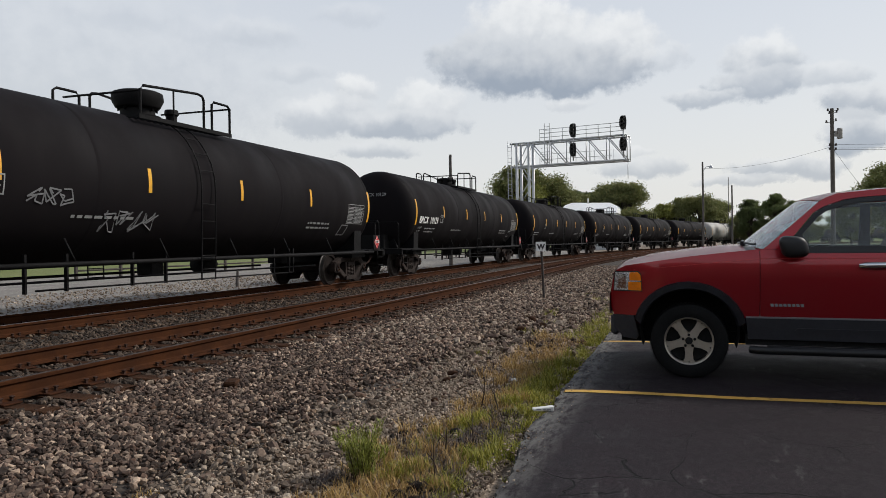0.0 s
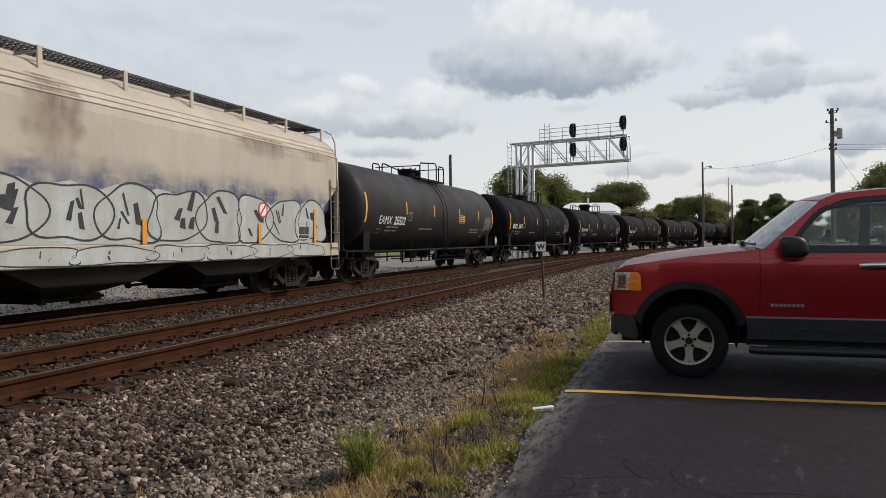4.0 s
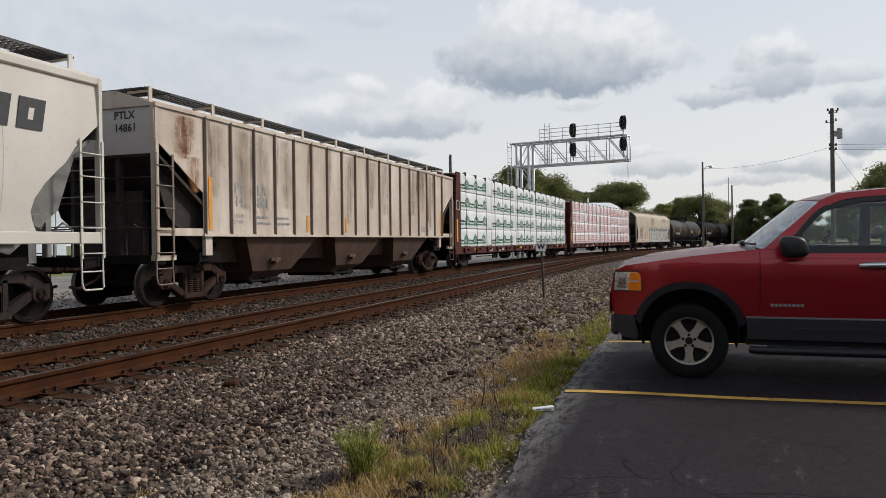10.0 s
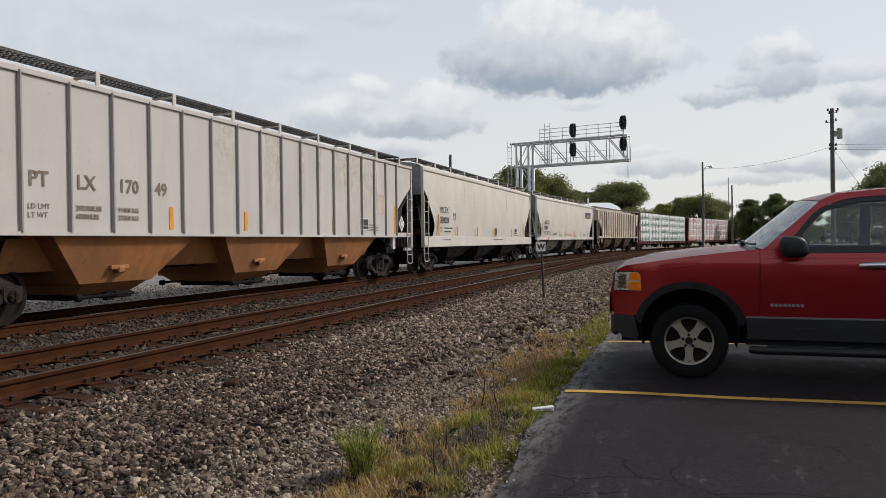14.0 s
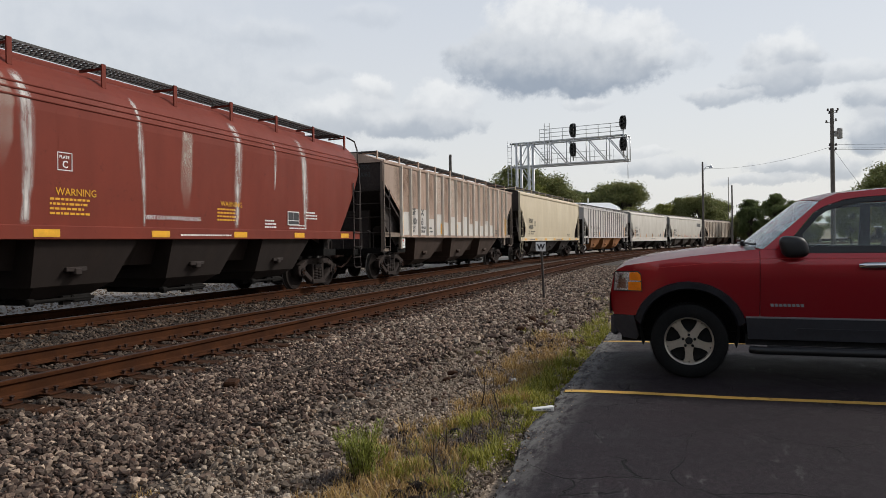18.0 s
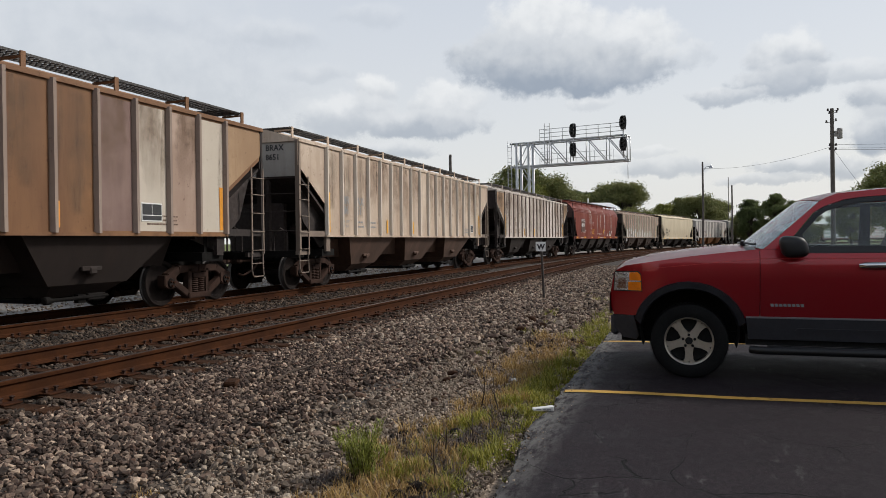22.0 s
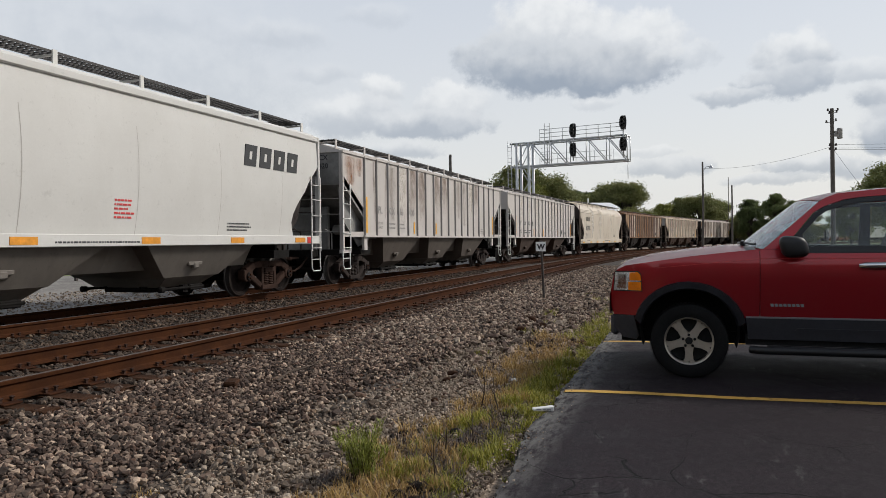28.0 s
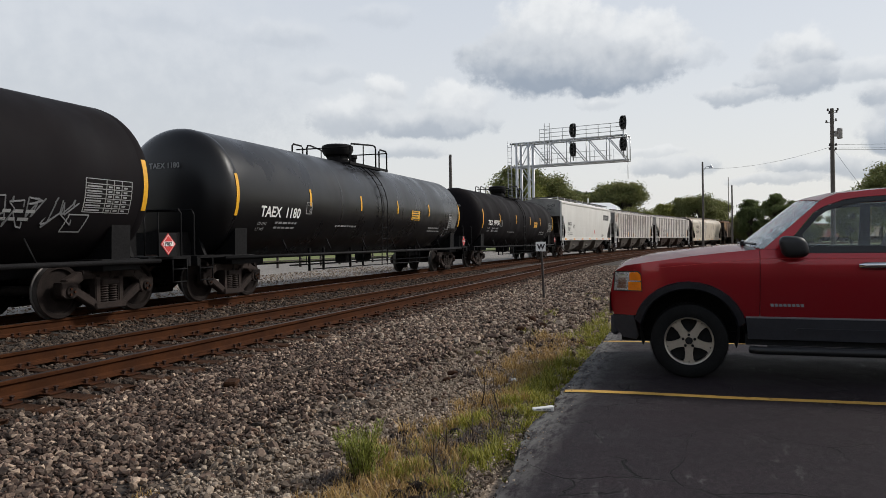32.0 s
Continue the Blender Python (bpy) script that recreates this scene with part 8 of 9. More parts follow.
def blades(name, rng, places, lengths, width, material, lean=0.5):
    """Grass blades, bent over, as one mesh."""
    n = len(places)
    az = rng.uniform(0, 2 * np.pi, n)
    out = np.stack([np.cos(az), np.sin(az)], 1)
    side = np.stack([-np.sin(az), np.cos(az)], 1)
    bend = rng.uniform(0.1, lean, n) * lengths
    rows = []
    for t, w in ((0, 1.0), (0.4, 0.9), (0.75, 0.6), (1.0, 0.05)):
        c = np.concatenate([places[:, :2] + out * (bend * t * t)[:, None], (places[:, 2] + lengths * (t - 0.25 * t * t * bend / np.maximum(lengths, 1e-6)))[:, None]], 1)
        s3 = np.concatenate([side * width * w, np.zeros((n, 1))], 1)
        rows += [c - s3, c + s3]
    v = np.stack(rows, 1)
    f = np.array([(0, 1, 3, 2), (2, 3, 5, 4), (4, 5, 7, 6)])
    faces = (f[None] + (np.arange(n) * 8)[:, None, None]).reshape(-1, 4)
    me = bpy.data.meshes.new(name)
    me.from_pydata(v.reshape(-1, 3).tolist(), [], faces.tolist())
    me.materials.append(material)
    return me


def leaf_mat(name, cols, trans=0.25):
    m, n, l, b = node_mat(name)
    g = n.new("ShaderNodeNewGeometry")
    r = n.new("ShaderNodeValToRGB")
    els = r.color_ramp.elements
    els[0].color, els[1].color = (*cols[0], 1), (*cols[-1], 1)
    for i, c in enumerate(cols[1:-1]):
        els.new((i + 1) / (len(cols) - 1)).color = (*c, 1)
    l.new(g.outputs["Random Per Island"], r.inputs[0])
    nz = noise_node(n, l, 0.35, 3)
    c = mixed(n, l, remap(n, l, nz.outputs[0], 0.35, 0.7, 0, 0.5), r.outputs[0], cols[0])
    l.new(c, b.inputs["Base Color"])
    b.inputs["Roughness"].default_value = 0.65
    tr = n.new("ShaderNodeBsdfTranslucent")
    l.new(c, tr.inputs[0])
    mx = n.new("ShaderNodeMixShader")
    mx.inputs[0].default_value = trans
    l.new(b.outputs[0], mx.inputs[1])
    l.new(tr.outputs[0], mx.inputs[2])
    l.new(mx.outputs[0], n["Material Output"].inputs[0])
    return m


M["grass"] = leaf_mat("grass", [(0.11, 0.125, 0.012), (0.22, 0.225, 0.02), (0.34, 0.31, 0.032), (0.45, 0.37, 0.07)])
M["dry_grass"] = leaf_mat("dry_grass", [(0.30, 0.17, 0.055), (0.46, 0.30, 0.10), (0.55, 0.40, 0.16), (0.19, 0.10, 0.045)])
M["brush"] = leaf_mat("brush", [(0.02, 0.014, 0.011), (0.05, 0.033, 0.024), (0.10, 0.06, 0.04), (0.03, 0.02, 0.016)], 0.05)
M["weed"] = leaf_mat("weed", [(0.15, 0.18, 0.03), (0.24, 0.26, 0.04), (0.32, 0.32, 0.06)])
M["stalk"] = plain("stalk", (0.05, 0.032, 0.02), 0.9, 0, 0.4, 9, 0.2)


def make_grass():
    rng = np.random.default_rng(11)

    def clumps(n, x0, x1, yfun, spread, per, zmax, zmin):
        pl, ln = [], []
        for i in range(n):
            x = rng.uniform(x0, x1)
            y = yfun(x)
            if y is None:
                continue
            k = int(per * rng.uniform(0.6, 1.5))
            h = rng.uniform(zmin, zmax)
            a, rr = rng.uniform(0, 2 * np.pi, k), spread * np.sqrt(rng.random(k))
            pl.append(np.stack([x + rr * np.cos(a), y + rr * np.sin(a), np.full(k, -0.115)], 1))
            ln.append(h * rng.uniform(0.5, 1.2, k))
        return np.concatenate(pl), np.concatenate(ln)
    band = lambda lo, hi: (lambda x: lot_edge(x) + rng.uniform(lo, hi))
    heart = [(4.66, 1.34, 0.17), (4.83, 1.25, 0.14), (4.05, 1.36, 0.12), (5.48, 1.72, 0.13), (5.69, 1.64, 0.12), (6.36, 1.56, 0.14), (6.6, 1.4, 0.13), (7.04, 1.44, 0.16), (7.4, 1.5, 0.14), (4.2, 1.75, 0.14), (4.35, 1.7, 0.12), (8.3, 1.6, 0.14)]
    tx, tl = [], []
    for x, y, r in heart:                                 # thick single tufts that spread from one root
        k = 300
        a, rr = rng.uniform(0, 2 * np.pi, k), r * rng.random(k)
        tx.append(np.stack([x + rr * np.cos(a), y + rr * np.sin(a), np.full(k, -0.115)], 1))
        tl.append(rng.uniform(0.04, 0.13, k))
    tufts = (np.concatenate(tx), np.concatenate(tl))
    sets = [clumps(85, 4.6, 12.3, band(0.0, 0.3), 0.06, 55, 0.13, 0.05), clumps(52, 6.2, 9.5, band(0.03, 0.42), 0.065, 62, 0.15, 0.06), tufts,
            clumps(16, 3.2, 6.4, band(-0.04, 0.5), 0.05, 60, 0.10, 0.04), clumps(26, 3.0, 7.0, band(0.2, 0.85), 0.08, 40, 0.10, 0.05), clumps(26, 10.5, 15, band(0.1, 0.6), 0.12, 50, 0.22, 0.10), clumps(16, 9, 26, band(0.5, 1.6), 0.12, 40, 0.16, 0.06), clumps(70, -9, 3.2, band(0.0, 0.6), 0.07, 60, 0.18, 0.07)]
    me = blades("grass", rng, np.concatenate([a for a, b in sets]), np.concatenate([b for a, b in sets]), 0.0032, M["grass"], 1.25)
    tagged(new("grass", me), "tufts of green grass along the asphalt's edge", "grass", "", "stuff")
    sets = [clumps(120, 2.9, 9.0, band(0.35, 0.95), 0.075, 42, 0.15, 0.05), clumps(110, -9, 2.9, band(0.4, 1.0), 0.08, 45, 0.19, 0.06), clumps(50, 3.0, 4.8, band(0.5, 1.1), 0.10, 45, 0.16, 0.06), clumps(40, 7.5, 11, band(0.4, 1.0), 0.14, 40, 0.17, 0.06), clumps(6, 3.2, 6, lambda x: rng.uniform(3.0, 3.6), 0.06, 25, 0.08, 0.04)]
    me = blades("dry_grass", rng, np.concatenate([a for a, b in sets]), np.concatenate([b for a, b in sets]), 0.0028, M["dry_grass"], 0.9)
    tagged(new("dry_grass", me), "dry straw-coloured grass between asphalt and ballast", "grass", "", "stuff")
    spots = [(3.69, 1.41), (3.75, 1.35), (4.97, 1.61), (5.49, 1.39), (5.3, 1.5), (4.87, 1.97), (4.55, 1.66), (4.3, 1.5), (4.1, 1.4), (5.1, 1.45), (5.9, 1.55), (6.3, 1.7), (7.7, 2.3), (4.0, 2.05)]
    pl, ln = [], []
    for x, y in spots:                                   # dead dark growth lying between the tufts
        k = 170
        a, rr = rng.uniform(0, 2 * np.pi, k), 0.18 * np.sqrt(rng.random(k))
        pl.append(np.stack([x + rr * np.cos(a), y + rr * np.sin(a), np.full(k, -0.11)], 1))
        ln.append(rng.uniform(0.03, 0.11, k))
    me = blades("dead_brush", rng, np.concatenate(pl), np.concatenate(ln), 0.004, M["brush"], 2.2)
    tagged(new("dead_brush", me), "matted dead brown growth among the grass", "grass", "", "stuff")
    # a bushy weed
    weed = empty("weed", pose(4.05, 1.93, -0.115), "bushy green weed with fine leaves growing in gravel", "weed")
    bm = bmesh.new()
    tips = []
    rnd = random.Random(3)
    for i in range(26):
        a, r = rnd.uniform(0, 6.28), rnd.uniform(0.02, 0.2)
        h = rnd.uniform(0.18, 0.37)
        p0, p1, p2 = Vector((0.03 * math.cos(a), 0.03 * math.sin(a), 0)), Vector((r * 0.5 * math.cos(a), r * 0.5 * math.sin(a), h * 0.6)), Vector((r * math.cos(a), r * math.sin(a), h))
        tube(bm, [p0, p1, p2], [0.003, 0.002, 0.001], 4)
        tips.append((p0, p1, p2))
    part("stem", bm, M["stalk"], weed)
    pl, ln = [], []
    for p0, p1, p2 in tips:
        for k in range(70):
            t = rng.uniform(0.15, 1.0)
            p = p0.lerp(p1, t * 2) if t < 0.5 else p1.lerp(p2, t * 2 - 1)
            pl.append([p.x + rng.normal(0, 0.012), p.y + rng.normal(0, 0.012), p.z + rng.normal(0, 0.008)])
            ln.append(rng.uniform(0.02, 0.05))
    me = blades("foliage", rng, np.array(pl), np.array(ln), 0.003, M["weed"], 1.6)
    piece("foliage", me, weed)
    stalks = [(4.9, 1.45, 0.28, 0.1), (4.75, 1.62, 0.22, -0.05), (6.0, 1.55, 0.3, 0.25), (6.1, 1.75, 0.33, -0.18), (5.4, 1.4, 0.2, 0.3), (4.2, 1.5, 0.25, 0.05)]
    for x, y, h, ln in stalks:
        bm = bmesh.new()
        tube(bm, [(0, 0, 0), (ln * 0.4, ln * 0.3, h * 0.5), (ln, ln * 0.5, h)], [0.006, 0.005, 0.002], 5)
        tube(bm, [(ln * 0.4, ln * 0.3, h * 0.5), (ln * 0.4 - 0.06, ln * 0.3 + 0.03, h * 0.8)], [0.004, 0.002], 4)
        tagged(part("dead_stalk", bm, M["stalk"], None, "", pose(x, y, -0.115)), "dark dry weed stalk standing in grass", "weed", "dead stalks")


make_stones()
make_grass()


# ---- small things on the ground ----
M["soil"] = plain("soil", (0.016, 0.012, 0.010), 0.95, 0, 0.5, 14, 0.8, 0.01, 0.1)


def make_litter():
    carton = empty("litter", pose(5.80, 1.14, -0.008, 0, 3, -66), "flattened white paper carton with dark print at the asphalt's edge", "litter")
    bm = bmesh.new()
    box(bm, -0.085, 0.085, -0.03, 0.03, 0.0, 0.03, 0.005)
    for v in bm.verts:
        v.co.z += 0.012 * math.sin(v.co.x * 23) * (v.co.z > 0.015)
    part("carton", bm, M["white_paint"], carton)
    bm = bmesh.new()
    for x, w in ((-0.075, 0.05), (-0.01, 0.03), (0.03, 0.045)):
        box(bm, x * 0.8, x * 0.8 + w * 0.8, -0.032, -0.029, 0.009, 0.021)
    tagged(part("printing", bm, M["letter_grey"], carton), kind="stuff")
    branch = empty("dead_branch", pose(6.34, 3.94, -0.015, 0, 0, 5.5), "thin dark dead branch lying across the stones", "branch")
    bm = bmesh.new()
    tube(bm, [(0, 0, 0.0), (0.35, 0.04, 0.03), (0.8, -0.02, 0.02), (1.33, 0.03, 0.05)], [0.014, 0.012, 0.009, 0.004], 6)
    part("limb", bm, M["stalk"], branch)
    for q in ([(0.3, 0.03, 0.03), (0.5, 0.16, 0.05)], [(0.75, -0.02, 0.02), (0.98, -0.13, 0.05)], [(0.9, -0.01, 0.03), (1.15, 0.1, 0.08)]):
        bm = bmesh.new()
        tube(bm, q, [0.006, 0.002], 5)
        part("twig", bm, M["stalk"], branch)
    bm = bmesh.new()
    box(bm, -0.16, 0.16, -0.06, 0.06, 0, 0.05, 0.012)
    for v in bm.verts:
        v.co += Vector((0.03, 0.02, 0.012)) * noise.noise(v.co * 9)
    tagged(part("tie_fragment", bm, M["tie"], None, "", pose(6.21, 4.39, -0.05, 4, 0, 30)), "broken piece of dark wooden tie on the stones", "wood")
    rnd = random.Random(4)
    for x, y, r, tone in ((7.4, 1.75, 0.05, "white_paint"), (7.6, 2.5, 0.07, "tie"), (7.25, 2.45, 0.055, "tie"), (6.3, 2.25, 0.05, "tie"), (10.3, 1.45, 0.08, "tie"), (4.9, 2.7, 0.06, "stones"), (3.45, 2.25, 0.06, "stones"), (11.5, 2.6, 0.12, "tie"), (12.2, 2.4, 0.1, "tie"), (13.0, 2.75, 0.12, "tie"), (4.4, 2.1, 0.06, "tie"), (3.93, 1.51, 0.10, "soil"), (3.82, 1.6, 0.08, "soil"), (4.02, 1.58, 0.07, "soil"), (3.72, 1.45, 0.09, "soil"), (4.0, 1.44, 0.06, "soil"), (5.14, 2.09, 0.055, "soil"), (5.22, 2.02, 0.045, "soil"), (5.05, 2.14, 0.04, "soil"), (4.83, 1.5, 0.06, "soil"), (5.29, 1.72, 0.06, "soil"), (5.28, 1.52, 0.05, "soil"), (6.71, 1.68, 0.05, "soil"), (8.15, 3.75, 0.05, "soil"), (11.32, 2.4, 0.09, "soil")):
        bm = bmesh.new()
        bmesh.ops.create_icosphere(bm, subdivisions=2, radius=r)
        for v in bm.verts:
            v.co *= 0.8 + 0.35 * noise.noise(v.co * 14 + Vector((x, y, 0)))
            v.co.z *= 0.6
        tagged(part("lump", bm, M[tone], None, "", pose(x, y, -0.115 + r * 0.4, 0, 0, rnd.uniform(0, 90))), "weathered lump of rock or clod on gravel", "rock", "loose lumps")


make_litter()
M["zinc"] = plain("zinc", (0.50, 0.51, 0.52), 0.5, 0.5, 0.12, 3, 0.05)
M["pole_wood"] = plain("pole_wood", (0.10, 0.088, 0.080), 0.9, 0, 0.35, 3, 0.4, 0.01)
M["shed_wall"] = plain("shed_wall", (0.50, 0.54, 0.57), 0.6, 0, 0.1, 1.5, 0.05)
M["roof_white"] = plain("roof_white", (0.86, 0.87, 0.87), 0.5, 0, 0.06, 2, 0.05)
M["sign_white"] = plain("sign_white", (0.80, 0.80, 0.78), 0.6, 0, 0.12, 6, 0.05)
M["post_dark"] = plain("post_dark", (0.05, 0.04, 0.035), 0.8, 0, 0.3, 9, 0.1)


def make_wall():
    """A plain unseen wall, added behind the camera to darken the parked car's reflections."""
    bm = bmesh.new()
    box(bm, -9.4, -9.0, -30, 3.0, -0.12, 4.6)
    tagged(part("reflection_wall", bm, M["pole_wood"]), "plain brown wall at the back of the lot", "wall", "", "structure")


make_wall()


def make_sign():
    sign = empty("whistle_post", pose(17.54, 3.39, -0.1), "small white square sign with a black letter on a post", "railway sign")
    bm = bmesh.new()
    tube(bm, [(0, 0, 0), (0.01, 0.03, 0.7), (-0.02, 0.06, 1.46)], 0.03, 8)
    part("post", bm, M["post_dark"], sign)
    m = pose(-0.06, 0.06, 1.32, 0, 0, -78)
    bm = bmesh.new()
    box(bm, -0.12, 0.12, -0.006, 0.006, -0.115, 0.115, 0.002)
    part("plate", bm, M["sign_white"], sign, "", m)
    me = letters("W", 0.17, 1.0, 0.05)
    piece("lettering", me, sign, m @ pose(-0.082, -0.009, -0.06), "", M["letter_black"])
    bm = bmesh.new()
    box(bm, -0.3, 0.3, -0.03, 0.03, 0, 0.05, 0.01)
    tagged(part("wooden_stake", bm, M["post_dark"], None, "", pose(17.6, 3.0, -0.10, 0, 4, 25)), "dark broken stake lying on the stones", "stake")


make_sign()


def make_gantry():
    X = 62.0
    g = empty("signal_bridge", pose(X, 13.5, -0.33, 0, 0, -8), "galvanised cantilever signal bridge with black signal heads over the tracks", "signal gantry")
    zb, zt = 8.1, 10.1                                   # chords of the arm, over its foot
    dx = 0.55
    y0, y1 = 1.2, -8.9                                    # arm from behind the mast to its tip
    def bar(name, pts, r, n=6):
        bm = bmesh.new()
        tube(bm, pts, r, n)
        part(name, bm, M["zinc"], g)
    for x in (-dx, dx):
        for y in (0.58, -0.52):
            bar("mast_leg", [(x, y, 0), (x, y, zt + 0.05)], 0.13, 8)
        for z, s in ((zb, 0.09), (zt, 0.09)):
            bar("chord", [(x, y0, z - 0.03), (x, y1, z + 0.05)], s, 6)
        k = 5
        for i in range(k):
            a = -0.52 + (y1 + 0.9) * 0 + (y1 + 0.52) * i / k
            b = -0.52 + (y1 + 0.52) * (i + 1) / k
            bar("truss_diagonal", [(x, a, zt), (x, b, zb)], 0.045)
            bar("truss_upright", [(x, b, zb), (x, b, zt)], 0.045)
        for i in range(5):
            za, zc = 0.3 + i * 1.6, 1.9 + i * 1.6
            bar("mast_brace", [(x, 0.58, za if i % 2 else zc), (x, -0.52, zc if i % 2 else za)], 0.04)
        bar("mast_brace", [(x, 0.58, zb), (x, -0.52, zt)], 0.04)
    for i in range(9):
        y = 0.5 + (y1 - 0.5) * i / 8
        for z in (zb, zt):
            bar("cross_tie", [(-dx, y, z), (dx, y, z)], 0.035)
    for x in (-dx - 0.1,):                               # walkway railing over the arm and inside it
        for z in (zt + 0.35, zt + 0.7, zt + 1.02):
            bar("railing", [(x, -1.55, z - 0.02), (x, y1 + 0.3, z + 0.05)], 0.025)
        for z in (zb + 0.45, zb + 0.9):
            bar("railing", [(x, -1.55, z), (x, y1 + 1.2, z)], 0.022)
        for i in range(8):
            y = -1.55 + (y1 + 1.85) * i / 7
            bar("railing_post", [(x, y, zt), (x, y, zt + 1.04)], 0.025)
        for i in range(5):
            y = -1.55 + (y1 + 2.6) * i / 4
            bar("railing_post", [(x, y, zb), (x, y, zb + 0.95)], 0.022)
    bm = bmesh.new()                                     # ladder beside the mast
    for y in (1.0, 1.35):
        tube(bm, [(-0.7, y, 0.3), (-0.7, y, zt + 0.2)], 0.03)
    for k in range(30):
        tube(bm, [(-0.7, 1.0, 0.5 + k * 0.32), (-0.7, 1.35, 0.5 + k * 0.32)], 0.018)
    part("ladder", bm, M["zinc"], g)
    bm = bmesh.new()                                     # caged ladder on the arm
    for y in (-2.0, -2.45):
        tube(bm, [(-0.75, y, zb), (-0.75, y, zt + 1.5)], 0.03)
    for k in range(11):
        tube(bm, [(-0.75, -2.0, zb + 0.2 + k * 0.3), (-0.75, -2.45, zb + 0.2 + k * 0.3)], 0.018)
    for k in range(5):
        z = zb + 0.3 + k * 0.35
        tube(bm, [(-0.75 - 0.55 * math.sin(math.pi * i / 8), -2.22 - 0.5 * math.cos(math.pi * i / 8), z) for i in range(9)], 0.018)
    part("caged_ladder", bm, M["zinc"], g)
    bm = bmesh.new()
    for k in range(40):
        y = -1.5 - k * (abs(y1) - 1.7) / 40
        box(bm, -dx - 0.1, dx, y - 0.03, y + 0.03, zb - 0.02, zb + 0.02)
    part("walkway", bm, M["zinc"], g)
    for y, zz in ((-4.5, ((10.82, 9.2))), (-8.65, ((11.12, 9.4)))):
        bm = bmesh.new()
        tube(bm, [(-0.72, y, zb + 0.2), (-0.72, y, zz[0] + 0.5)], 0.06, 8)
        part("signal_mast", bm, M["zinc"], g)
        for z in zz:
            head = [(0.29 * math.cos(a), 0.43 * math.sin(a) + (0.12 if math.sin(a) > 0 else -0.12)) for a in [2 * math.pi * k / 24 for k in range(24)]]
            bm = bmesh.new()
            prism(bm, [(p, q + z) for p, q in head], "x", -0.86, -0.90)
            part("signal_target", bm, M["car_black"], g).location = (0, y, 0)
            bm = bmesh.new()
            for dz in (-0.3, 0, 0.3):
                lathe(bm, [(-0.90, 0.15), (-1.2, 0.16), (-1.2, 0.13), (-0.92, 0.12)], 14, "x", (0, y, z + dz))
            box(bm, -0.86, -0.6, y - 0.2, y + 0.2, z - 0.55, z + 0.55, 0.03)
            part("signal_head", bm, M["car_black"], g)
    bar("conduit", [(0.6, y1 + 0.2, zb), (0.6, y1 + 0.2, zb - 1.4)], 0.03)


make_gantry()


def wires(name, ends, sag, label, r=0.009):
    for a, b in ends:
        a, b = Vector(a), Vector(b)
        bm = bmesh.new()
        tube(bm, [a.lerp(b, k / 16) - Vector((0, 0, sag * 4 * (k / 16) * (1 - k / 16))) for k in range(17)], r, 4)
        tagged(part("overhead_wire", bm, M["strap"]), label, "cable", "overhead wires")


